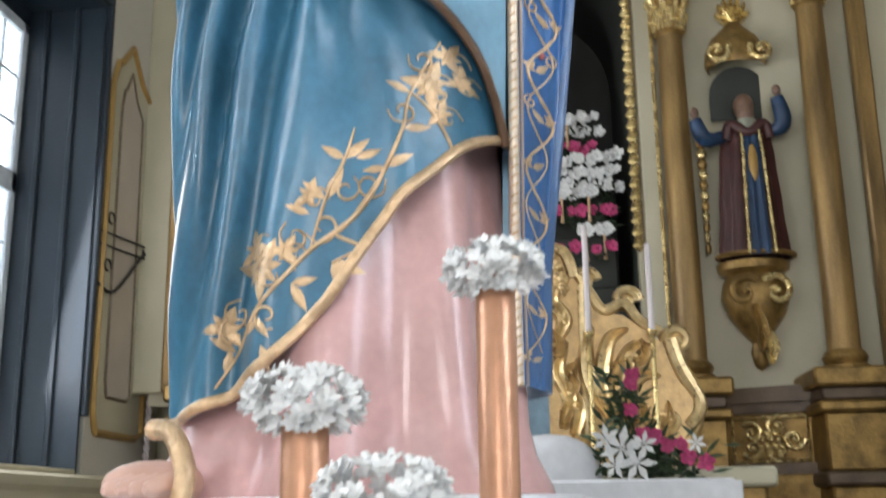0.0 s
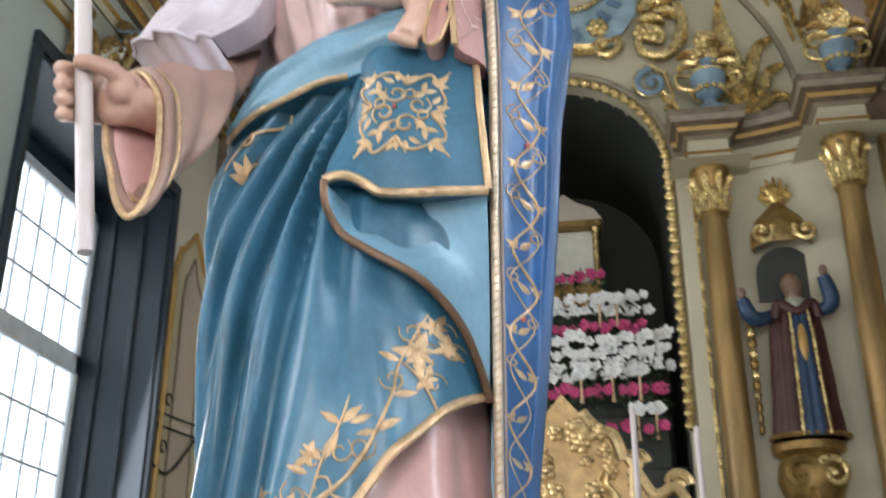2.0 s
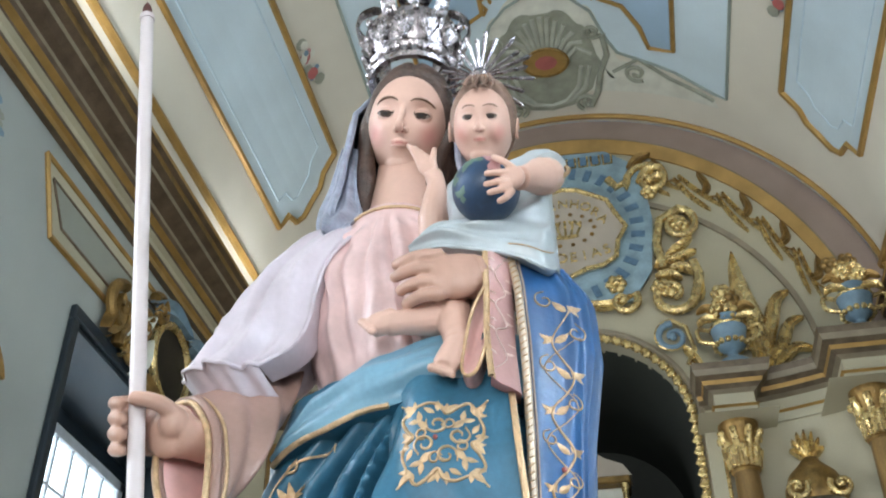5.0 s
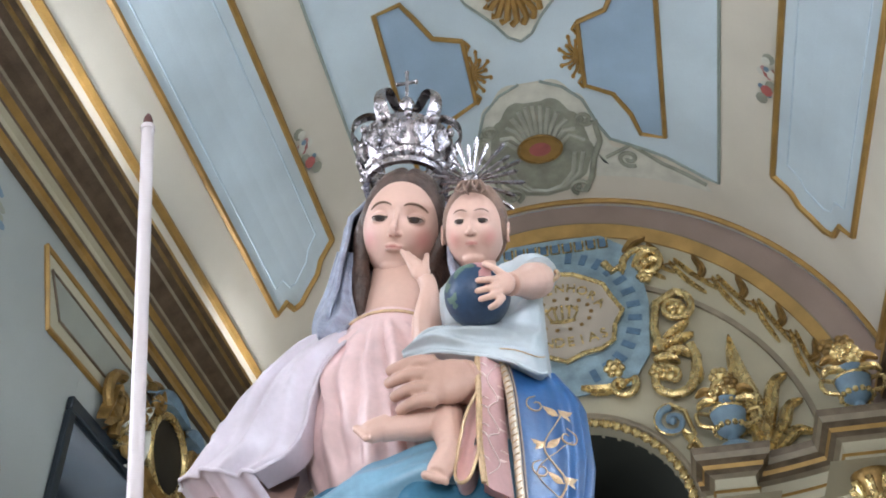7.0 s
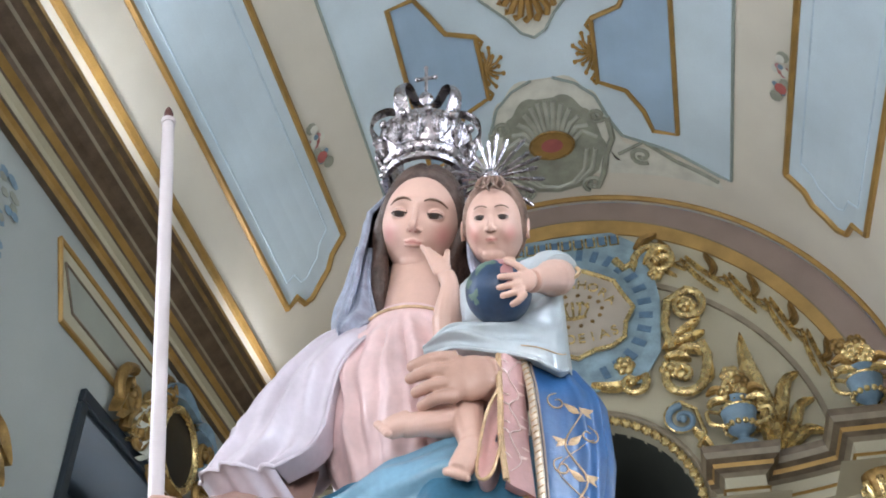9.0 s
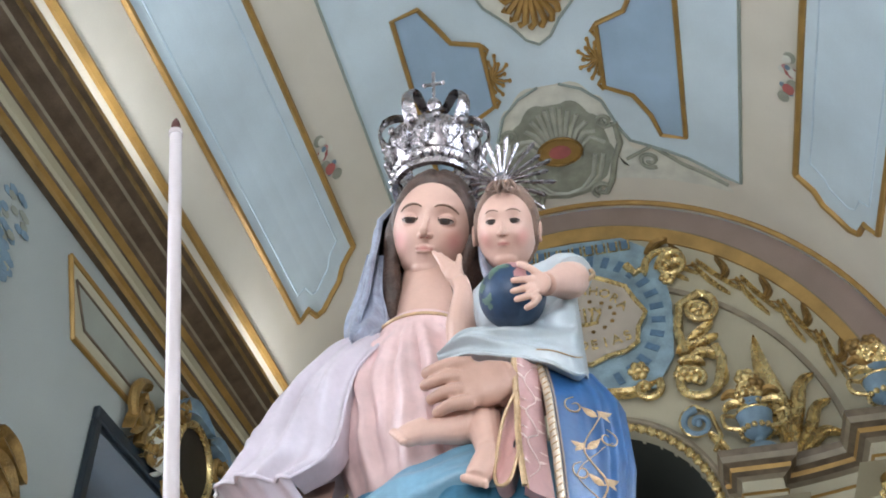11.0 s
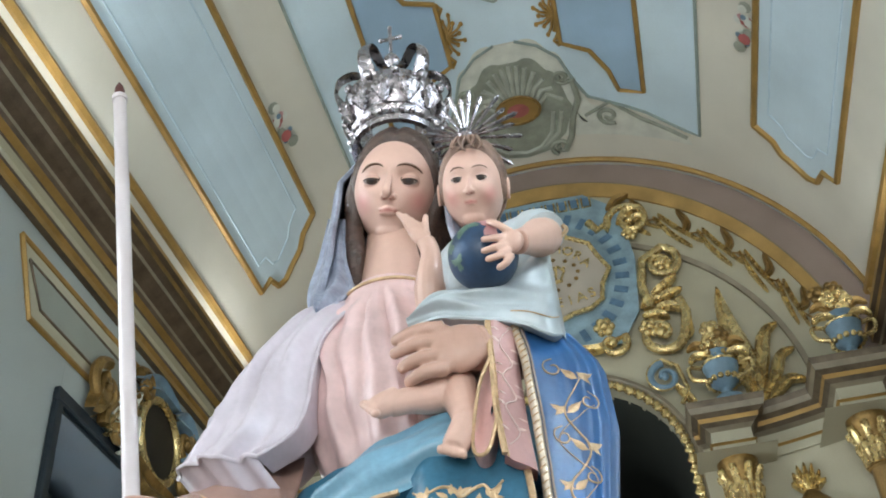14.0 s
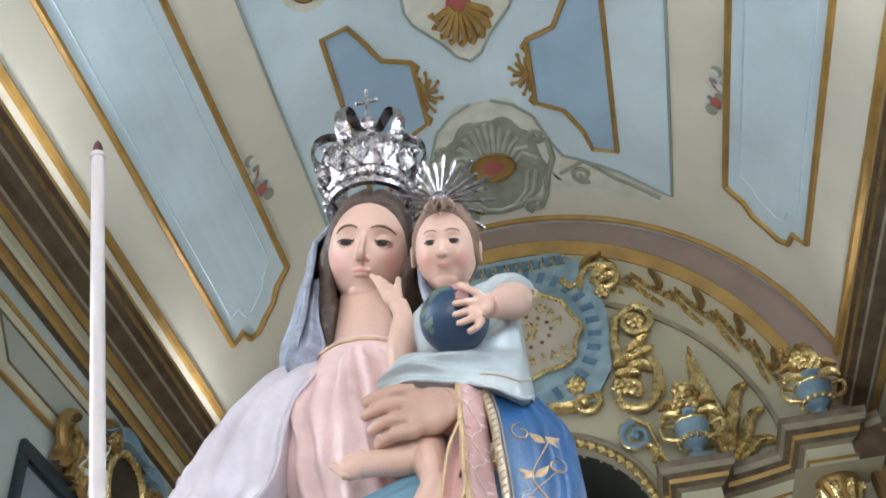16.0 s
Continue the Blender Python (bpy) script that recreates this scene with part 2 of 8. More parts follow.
# ---- building helpers ----
class Shape:
    """Gathers faces, each with a material, and makes one mesh of them."""

    def __init__(self):
        self.v, self.f, self.m, self.mats = [], [], [], []

    def add(self, vs, fs, material):
        if material not in self.mats:
            self.mats.append(material)
        k, o = self.mats.index(material), len(self.v)
        self.v += [tuple(p) for p in vs]
        self.f += [tuple(i + o for i in f) for f in fs]
        self.m += [k] * len(fs)
        return self

    def grid(self, fn, nu, nv, material, loop=False):
        vs = [fn(i / (nu if loop else nu - 1), j / (nv - 1)) for j in range(nv) for i in range(nu)]
        fs = []
        for j in range(nv - 1):
            for i in range(nu if loop else nu - 1):
                a, b = j * nu + i, j * nu + (i + 1) % nu
                fs.append((a, b, b + nu, a + nu))
        return self.add(vs, fs, material)

    def tube(self, pts, r, material, n=8, flat=1.0):
        pts = [Vector(p) for p in pts]
        rs = r if isinstance(r, (list, tuple)) else [r] * len(pts)
        vs, fs, up = [], [], None
        for i, p in enumerate(pts):
            d = (pts[min(i + 1, len(pts) - 1)] - pts[max(i - 1, 0)]).normalized()
            if up is None:
                up = d.orthogonal().normalized()
            up = (up - d * up.dot(d))
            up = up.normalized() if up.length > 1e-6 else d.orthogonal().normalized()
            side = d.cross(up)
            for k in range(n):
                a = 2 * math.pi * k / n
                vs.append(p + (up * math.cos(a) + side * (math.sin(a) * flat)) * rs[i])
        for i in range(len(pts) - 1):
            for k in range(n):
                a, b = i * n + k, i * n + (k + 1) % n
                fs.append((a, b, b + n, a + n))
        fs += [tuple(reversed(range(n))), tuple(range(len(vs) - n, len(vs)))]
        return self.add(vs, fs, material)

    def lathe(self, prof, c, material, n=20, sx=1.0, sy=1.0):
        def fn(u, v):
            q = v * (len(prof) - 1)
            r, z = prof[round(q)]
            a = 2 * math.pi * u
            return (c[0] + sx * r * math.cos(a), c[1] + sy * r * math.sin(a), c[2] + z)
        return self.grid(fn, n, len(prof), material, loop=True)

    def ball(self, c, r, material, m=None, nu=14, nv=9):
        rx, ry, rz = r if isinstance(r, tuple) else (r, r, r)
        m = m or Matrix()

        def fn(u, v):
            a, b = 2 * math.pi * u, math.pi * (v - 0.5) * 0.998
            return Vector(c) + m.to_3x3() @ Vector((rx * math.cos(a) * math.cos(b), ry * math.sin(a) * math.cos(b), rz * math.sin(b)))
        return self.grid(fn, nu, nv, material, loop=True)

    def box(self, a, b, material, e=0.006):
        (x0, y0, z0), (x1, y1, z1) = a, b
        e = min(e, abs(x1 - x0) / 3, abs(y1 - y0) / 3, abs(z1 - z0) / 3)
        bm = bmesh.new()
        bmesh.ops.create_cube(bm, size=1)
        for v in bm.verts:
            v.co = ((x0 + x1) / 2 + v.co.x * (x1 - x0), (y0 + y1) / 2 + v.co.y * (y1 - y0), (z0 + z1) / 2 + v.co.z * (z1 - z0))
        bmesh.ops.bevel(bm, geom=bm.edges[:], offset=e, segments=1, affect="EDGES")
        bm.verts.index_update()
        self.add([v.co.copy() for v in bm.verts], [[v.index for v in f.verts] for f in bm.faces], material)
        bm.free()
        return self

    def slab(self, outline, at, depth, material):
        """A flat outline (u, v), mapped by at(u, v, h) and raised by depth."""
        n = len(outline)
        vs = [at(u, v, 0) for u, v in outline] + [at(u, v, depth) for u, v in outline]
        fs = [tuple(range(n, 2 * n)), tuple(reversed(range(n)))] + [(i, (i + 1) % n, n + (i + 1) % n, n + i) for i in range(n)]
        return self.add(vs, fs, material)

    def make(self, name, parent=None, label="", sharp=40, fix=True, weld=False):
        me = bpy.data.meshes.new(name)
        me.from_pydata(self.v, [], self.f)
        for m in self.mats:
            me.materials.append(m)
        me.polygons.foreach_set("material_index", self.m)
        if fix:
            bm = bmesh.new()
            bm.from_mesh(me)
            if weld:
                bmesh.ops.remove_doubles(bm, verts=bm.verts[:], dist=1e-5)
            bmesh.ops.recalc_face_normals(bm, faces=bm.faces[:])
            bm.to_mesh(me)
            bm.free()
        me.polygons.foreach_set("use_smooth", [True] * len(me.polygons))
        me.set_sharp_from_angle(angle=radians(sharp))
        ob = new(name, me)
        ob.parent = parent
        if label:
            tagged(ob, label)
        return ob


def thing(name, label, category, group="", at=(0, 0, 0)):
    """The Empty at a thing's base that holds its parts."""
    ob = new(name)
    ob.empty_display_size = 0.1
    ob.location = at
    return tagged(ob, label, category, group)


def cpart(s, name, parent, label=""):
    ob = s.make(name, parent, label)
    ob.matrix_parent_inverse = Matrix.Translation(-parent.location)
    return ob


def spline(pts, n=8):
    """A smooth line through a few points."""
    pts = [Vector(p) for p in pts]
    out = []
    for i in range(len(pts) - 1):
        p0, p1, p2, p3 = pts[max(i - 1, 0)], pts[i], pts[i + 1], pts[min(i + 2, len(pts) - 1)]
        for k in range(n):
            t = k / n
            out.append(0.5 * ((2 * p1) + (p2 - p0) * t + (2 * p0 - 5 * p1 + 4 * p2 - p3) * t * t + (3 * p1 - p0 - 3 * p2 + p3) * t ** 3))
    return out + [pts[-1]]


def lerp(a, b, t):
    return a + (b - a) * t


def table(rows, x):
    """Smooth reading of a small table of (x, value, ...) rows."""
    if x <= rows[0][0]:
        return rows[0][1:]
    for a, b in zip(rows, rows[1:]):
        if x <= b[0]:
            t = (x - a[0]) / (b[0] - a[0])
            t = t * t * (3 - 2 * t)
            return [lerp(p, q, t) for p, q in zip(a[1:], b[1:])]
    return rows[-1][1:]


def steady(rows, x):
    """Straight reading of a small table of (x, value, ...) rows."""
    if x <= rows[0][0]:
        return rows[0][1:]
    for a, b in zip(rows, rows[1:]):
        if x <= b[0]:
            t = (x - a[0]) / (b[0] - a[0])
            return [lerp(p, q, t) for p, q in zip(a[1:], b[1:])]
    return rows[-1][1:]


# ---- the chancel: plan ----
X0, BACK, FRONT = -0.1, 9.0, -9.0
WL, WR = X0 - 3.1, X0 + 3.1
SPRING, RX, RZ = 6.97, 3.1, 3.2


def vault(th, y, h=0.0):
    """A point of the barrel vault: degrees from the crown, and the way along the axis."""
    a = radians(th)
    return Vector((X0 + (RX - h) * math.sin(a), y, SPRING + (RZ - h) * math.cos(a)))


# floor
s = Shape()
s.box((WL - 1, FRONT - 0.3, -0.2), (WR + 1, BACK + 3, 0.0), FLOORMAT)
tagged(s.make("floor"), "worn stone church floor", kind="structure")

# vaulted ceiling with its painted panels, all one mesh
s = Shape()
s.grid(lambda u, v: vault(-82 + 164 * u, FRONT + (BACK - FRONT) * v), 60, 40, CEIL)
s.grid(lambda u, v: vault(-82 + 164 * u, FRONT + (BACK - FRONT) * v, -0.25), 60, 2, CEIL)


def patch(outline, material, h=0.004):
    """A painted field on the vault: outline in (degrees, y), cut fine enough to follow the curve."""
    lo, hi = min(p[0] for p in outline), max(p[0] for p in outline)
    n = max(1, int((hi - lo) / 3))
    for k in range(n):
        a, b = lerp(lo, hi, k / n), lerp(lo, hi, (k + 1) / n)
        poly = outline
        for lim, sign in ((a, 1), (b, -1)):
            out = []
            for p, q in zip(poly, poly[1:] + poly[:1]):
                dp, dq = (p[0] - lim) * sign, (q[0] - lim) * sign
                if dp >= 0:
                    out.append(p)
                if dp * dq < 0:
                    t = dp / (dp - dq)
                    out.append((lim, p[1] + (q[1] - p[1]) * t))
            poly = out
            if not poly:
                break
        if len(poly) > 2:
            s.add([vault(t, y, h) for t, y in poly], [tuple(range(len(poly)))], material)


def border(outline, r, material, closed=True, h=0.012):
    pts = []
    ring = outline + (outline[:1] if closed else [])
    for p, q in zip(ring, ring[1:]):
        n = max(1, int(abs(q[0] - p[0]) / 3))
        pts += [vault(lerp(p[0], q[0], k / n), lerp(p[1], q[1], k / n), h) for k in range(n)]
    pts.append(vault(*ring[-1], h))
    s.tube(pts, r, material, 6)


# panels along both sides, with shaped ends
for sg in (-1, 1):
    for y0, y1 in ((3.3, 8.0), (-3.0, 2.6), (-8.6, -3.7)):
        o = [(46.5, y1 - 0.12), (50.5, y1 - 0.02), (52.5, y1 + 0.10), (58.5, y1 + 0.20), (60.5, y1 + 0.16), (61.5, y1 - 0.02), (64.7, y1 - 0.04),
             (64.7, y0 + 0.04), (61.5, y0), (60.5, y0 - 0.16), (58.5, y0 - 0.2), (52.5, y0 - 0.1), (50.5, y0), (46.5, y0 + 0.12)]
        o = [(a * sg, b) for a, b in o]
        patch(o, SKYBLUE)
        border(o, 0.034, OCHRE)
        i = [(sg * (55.6 + (abs(a) - 55.6) * 0.70), (y0 + y1) / 2 + (b - (y0 + y1) / 2) * (1 - 0.5 / (y1 - y0))) for a, b in o]
        border(i, 0.010, PALEBLUE, h=0.004)
    # gilt band above the cornice
    border([(75.5 * sg, FRONT), (75.5 * sg, BACK)], 0.045, OCHRE, closed=False)

# crown field, ending in a rocaille shell
cen = [(-35.5, -8.0), (35.5, -8.0), (35.5, 8.32)]
edge = [(33, 8.30), (29, 8.22), (25, 8.12), (21, 8.05), (17, 7.98), (14, 7.92), (12, 7.72), (9.5, 7.35), (6, 7.16), (2, 7.06)]
cen += edge + [(-a, b) for a, b in reversed(edge)] + [(-35.5, 8.32)]
patch(cen, SKYBLUE)
border(cen[:3] + edge, 0.016, GREENLINE, closed=False)
border([(-35.5, -8.0), (-35.5, 8.32)] + [(-a, b) for a, b in edge], 0.016, GREENLINE, closed=False)
# pale rocaille
pale = [(33, 8.38), (28, 8.33), (23, 8.22), (19, 8.10), (15.5, 8.08), (13, 7.95), (11.6, 7.70), (9.3, 7.36), (6, 7.18), (2, 7.08)]
wavy = [(p.x, p.y - 0.085 * abs(math.sin(k * 0.42)) * (1 if p.x < 14 else 0.3)) for k, p in enumerate(spline([(a, b, 0) for a, b in pale], 5))]
patch([(34, 8.5)] + wavy + [(-a, b) for a, b in reversed(wavy)] + [(-34, 8.5)], SHELLPALE, 0.007)
inner = [(a * 0.86, b + 0.25) for a, b in wavy[20:]]
patch(inner + [(-a, b) for a, b in reversed(inner)] + [(-10.4, 8.1), (-8.6, 8.45), (-4.5, 8.70), (0, 8.76), (4.5, 8.70), (8.6, 8.45), (10.4, 8.1)], SHELLGREY, 0.010)
for k in range(-6, 7):
    border([(k * 0.62, 7.86 + 0.004 * k * k), (k * 1.05, 7.62 + 0.006 * k * k), (k * 1.5, 7.36 + 0.016 * k * k)], 0.030, SHELLMID, closed=False, h=0.004)
for q in (0.8, 1.0):
    border([(-8.5 * q, 8.1), (-7.2 * q, 8.40 * (1 + 0.004 * q)), (-4 * q, 8.62), (0, 8.68), (4 * q, 8.62), (7.2 * q, 8.40 * (1 + 0.004 * q)), (8.5 * q, 8.1)], 0.026, SHELLMID, closed=False, h=0.008)
oval = [(4.4 * math.cos(a), 7.98 + 0.2 * math.sin(a)) for a in [2 * math.pi * k / 24 for k in range(24)]]
patch(oval, OCHRE, 0.045)
border(oval, 0.016, OLDGOLD, h=0.045)
patch([(a * 0.5, 7.98 + (b - 7.98) * 0.5) for a, b in oval], LIP, 0.049)
for sg in (-1, 1):
    for cx, cy, r0, t0, turns in ((9.4, 7.62, 1.7, 0.5, 1.6), (7.2, 8.66, 2.2, 2.0, 1.4), (17.5, 8.2, 2.3, 1.0, 1.3)):
        pts = []
        for k in range(22):
            q = k / 21
            r = r0 * (1 - 0.8 * q)
            a = t0 + turns * 2 * math.pi * q
            pts.append((sg * (cx + r * math.cos(a)), cy + r * 0.056 * math.sin(a)))
        border(pts, 0.026, SHELLGREY, closed=False, h=0.014)
    border([(sg * 11.4, 7.65), (sg * 12.0, 7.95), (sg * 10.5, 8.2), (sg * 9.6, 8.5), (sg * 8.0, 8.72)], 0.035, SHELLGREY, closed=False, h=0.014)
    border([(sg * 13, 8.2), (sg * 18, 8.0), (sg * 24, 8.22), (sg * 33, 8.40)], 0.022, SHELLGREY, closed=False, h=0.012)
    # deep blue inset fields with gilt edges
    o = [(10.4, 6.36), (15.5, 6.22), (17.6, 5.95), (19.6, 5.72), (24.4, 5.72), (24.9, 7.82), (20.2, 7.82), (18.6, 7.55), (15.5, 7.28), (10.4, 7.16)]
    o = [(a * sg, b) for a, b in o]
    patch(o, MIDBLUE, 0.007)
    border(o, 0.026, OCHRE, h=0.014)
    # gilt sprays at their inner edge
    for q in range(9):
        a = math.pi / 2 + math.pi * q / 8
        ln = 1.0 if q % 2 else 0.72
        tip = (sg * (9.8 + 3.4 * ln * math.cos(a)), 6.78 + 0.27 * ln * math.sin(a))
        border([(sg * 9.9, 6.78), (sg * (9.8 + 2.2 * ln * math.cos(a - 0.16)), 6.78 + 0.17 * ln * math.sin(a - 0.16)), tip], 0.015, OCHRE, closed=False)
        patch([(tip[0] + 0.42 * math.cos(b), tip[1] + 0.034 * math.sin(b)) for b in [k * math.pi / 3 for k in range(6)]], OCHRE, 0.018)
    for q in (6.44, 7.12):
        border([(sg * 10.2, q - 0.07), (sg * 9.4, q), (sg * 10.2, q + 0.07)], 0.018, OCHRE, closed=False)
    o2 = [(a, -1.6 - (b - 6.7) + 3.2) for a, b in o]
    patch(o2, MIDBLUE, 0.007)
    border(o2, 0.026, OCHRE, h=0.014)
    # flower posies painted at the panels' inner edge
    for q in range(16):
        a, d = q * 2.4, 0.3 + 0.7 * (q % 5) / 5
        c = [(sg * (44.4 + 1.3 * d * math.cos(a)), 6.66 + 0.36 * d * math.sin(a))]
        r = 0.55 + 0.32 * (q % 3)
        patch([(c[0][0] + r * math.cos(b), c[0][1] + r * 0.055 * math.sin(b)) for b in [k * math.pi / 4 for k in range(8)]],
              (POSYPINK, SHELLPALE, SHELLGREY, ALTARBLUE, SHELLPALE, LIP)[q % 6], 0.006 + 0.0015 * q)
    # round rosettes in the crown field
    for yy in (5.1,):
        c = [(sg * 24 + 4.6 * math.cos(a), yy + 0.30 * math.sin(a)) for a in [2 * math.pi * k / 28 for k in range(28)]]
        patch(c, SHELLPALE, 0.009)
        c2 = [(sg * 24 + 2.9 * math.cos(a), yy + 0.19 * math.sin(a)) for a in [2 * math.pi * k / 24 for k in range(24)]]
        patch(c2, OCHRE, 0.013)
        border(c2, 0.02, OLDGOLD)
# medallion at the crown, a pale shaped field with gilt leaves
med = [(0, 6.52), (2.2, 6.44), (4.2, 6.25), (8.5, 5.95), (9.5, 5.8), (9.0, 5.4), (9.5, 4.9), (0, 4.6)]
patch(med + [(-a, b) for a, b in reversed(med[1:-1])], SHELLPALE, 0.010)
border(med + [(-a, b) for a, b in reversed(med[1:-1])], 0.014, GREENLINE, h=0.014)
for q in range(9):
    a = math.pi * q / 8
    border([(1.2 * math.cos(a), 5.85 + 0.05 * math.sin(a)), (4.6 * math.cos(a), 5.95 + 0.3 * math.sin(a)), (5.2 * math.cos(a + 0.2), 5.95 + 0.36 * math.sin(a + 0.2))],
           0.036, OCHRE, closed=False, h=0.018)
patch([(2.2 * math.cos(a), 5.82 + 0.13 * math.sin(a)) for a in [2 * math.pi * k / 20 for k in range(20)]], LIP, 0.022)
# line round the vault's end
border([(a, 8.9) for a in range(-79, 80, 2)], 0.035, OCHRE, closed=False)
tagged(s.make("ceiling"), "barrel vault painted cream and pale blue with gilt-edged panels", kind="structure")


# side walls with deep window openings: (y0, y1, z0, z1)
def side_wall(name, x, out, opens, label):
    """A thick wall along the axis; out is -1 or 1, the way that the wall's thickness goes."""
    s = Shape()
    ys = sorted({FRONT, BACK + 2.6, *(v for o in opens for v in o[:2])})
    for a, b in zip(ys, ys[1:]):
        o = [q for q in opens if q[0] <= a and q[1] >= b]
        for z0, z1 in ([(0, o[0][2]), (o[0][3], 7.3)] if o else [(0, 7.3)]):
            s.box((min(x, x + out * 0.7), a, z0), (max(x, x + out * 0.7), b, z1), PALEWALL, 0.001)
    return tagged(s.make(name), label, kind="structure")


# only the first left opening is in view; the others are added for light
LEFT_OPEN = [(5.32, 7.5, 2.05, 5.62), (-0.4, 1.6, 2.6, 5.6), (-5.2, -3.2, 2.6, 5.6)]
RIGHT_OPEN = [(4.6, 6.6, 2.9, 5.6), (-1.4, 0.6, 2.6, 5.6), (-5.2, -3.2, 2.6, 5.6)]
side_wall("wall_left", WL, -1, LEFT_OPEN, "pale grey plaster wall with deep window openings")
side_wall("wall_right", WR, 1, RIGHT_OPEN, "pale grey plaster wall with deep window openings")
s = Shape()
s.box((WL - 1, FRONT - 0.4, 0), (WR + 1, FRONT - 0.02, 10.6), PALEWALL)
tagged(s.make("wall_back"), "plain plaster wall at the church entrance", kind="structure")


def window(name, x, out, o):
    """A window deep in its opening: slate-painted reveal, white frame, glazing bars, panes and the bright sky."""
    y0, y1, z0, z1 = o
    w = thing(name, "tall white-framed window with small panes in a slate-blue reveal", "window", at=(x, y0, z0))
    w["kind"] = "structure"
    m = Matrix.Translation((-x, -y0, -z0))
    s = Shape()
    xi, xo = x, x + out * 0.62
    t = 0.03
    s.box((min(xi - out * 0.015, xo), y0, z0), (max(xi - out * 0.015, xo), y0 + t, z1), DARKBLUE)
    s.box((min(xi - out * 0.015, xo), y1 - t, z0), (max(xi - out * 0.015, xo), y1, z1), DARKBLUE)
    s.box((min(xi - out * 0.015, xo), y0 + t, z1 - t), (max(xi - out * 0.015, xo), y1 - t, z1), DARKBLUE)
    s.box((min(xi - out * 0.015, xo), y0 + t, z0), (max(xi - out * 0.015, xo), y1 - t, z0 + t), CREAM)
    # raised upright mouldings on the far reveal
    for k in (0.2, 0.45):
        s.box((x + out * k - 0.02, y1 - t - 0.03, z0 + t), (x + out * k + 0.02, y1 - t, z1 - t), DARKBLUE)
    rev = s.make("reveal", w)
    s = Shape()
    fx0, fx1 = sorted((x + out * 0.60, x + out * 0.66))
    a0, a1, b0, b1 = y0 + t, y1 - t, z0 + t, z1 - t - 0.12
    for q in ((a0, b0, a0 + 0.07, b1), (a1 - 0.07, b0, a1, b1), (a0, b0, a1, b0 + 0.08), (a0, b1 - 0.08, a1, b1), (a0, b1 - 1.36, a1, b1 - 1.20)):
        s.box((fx0, q[0], q[1]), (fx1, q[2], q[3]), WHITEFRAME)
    s.box((fx0, a0, b1), (fx1, a1, z1 - t), DARKBLUE)
    frm = s.make("window_frame", w)
    bx0, bx1 = sorted((x + out * 0.615, x + out * 0.645))
    ny, nz = 8, 7
    rows = [lerp(b0 + 0.08, b1 - 1.36, k / 5) for k in range(1, 5)] + [lerp(b1 - 1.20, b1 - 0.08, k / 3) for k in range(1, 3)]
    for k in range(1, ny):
        yy = a0 + 0.07 + (a1 - a0 - 0.14) * k / ny
        Shape().box((bx0, yy - 0.010, b0 + 0.08), (bx1, yy + 0.010, b1 - 0.08), WHITEFRAME, 0.003).make("glazing_bar", w)
    for zz in rows:
        Shape().box((bx0 + 0.003, a0 + 0.07, zz - 0.010), (bx1 - 0.003, a1 - 0.07, zz + 0.010), WHITEFRAME, 0.003).make("glazing_bar", w)
    s = Shape().box((x + out * 0.63 - 0.002, a0 + 0.06, b0 + 0.07), (x + out * 0.63 + 0.002, a1 - 0.06, b1 - 0.07), GLASS, 0.0005)
    pane = s.make("pane", w)
    pane.visible_shadow = False
    for c in w.children:
        c.matrix_parent_inverse = m
    return w


for k, o in enumerate(LEFT_OPEN):
    window(f"window_{k + 1}", WL, -1, o)
for k, o in enumerate(RIGHT_OPEN):
    window(f"window_{k + 4}", WR, 1, o)
s = Shape()
for x, out, opens in ((WL, -1, LEFT_OPEN), (WR, 1, RIGHT_OPEN)):
    for y0, y1, z0, z1 in opens:
        q = x + out * 1.1
        s.add([(q, y0 - 2, z0 - 2), (q, y1 + 3, z0 - 2), (q, y1 + 3, z1 + 1.5), (q, y0 - 2, z1 + 1.5)], [(0, 1, 2, 3)], OUTSIDE)
tagged(s.make("backdrop"), "white overcast daylight outside the windows", kind="structure")


# cornices along the side walls
def run(prof, y0, y1, x, out, material_of, name, label):
    """A moulding run along the axis from a small profile of (projection, height)."""
    s = Shape()
    for (p0, z0), (p1, z1), k in zip(prof, prof[1:], range(99)):
        s.add([(x - out * p0, y0, z0), (x - out * p0, y1, z0), (x - out * p1, y1, z1), (x - out * p1, y0, z1)], [(0, 1, 2, 3)], material_of(k))
    return tagged(s.make(name, sharp=25), label, kind="structure")


CPROF = [(0, 6.62), (0.05, 6.62), (0.05, 6.67), (0.075, 6.69), (0.075, 6.72), (0.03, 6.74), (0.03, 6.83), (0.07, 6.85), (0.075, 6.87), (0.12, 6.90), (0.135, 6.93), (0.14, 6.96),
         (0.19, 6.99), (0.24, 7.03), (0.25, 7.06), (0.30, 7.09), (0.30, 7.15), (0.335, 7.17), (0.335, 7.21), (0.0, 7.24)]
CMATS = [CORNICE, OCHRE, OCHRE, CORNICE, CORNICE, CREAM, CREAM, CORNICE, OCHRE, CORNICE, CORNPALE, CORNICE, CORNICE, CORNPALE, CORNICE, OLDGOLD, CORNICE, OCHRE, CREAM]
run(CPROF, FRONT, BACK - 0.2, WL, -1, lambda k: CMATS[k], "trim_left", "brown and gilt moulded cornice under the vault")
run(CPROF, FRONT, BACK - 0.2, WR, 1, lambda k: CMATS[k], "trim_right", "brown and gilt moulded cornice under the vault")


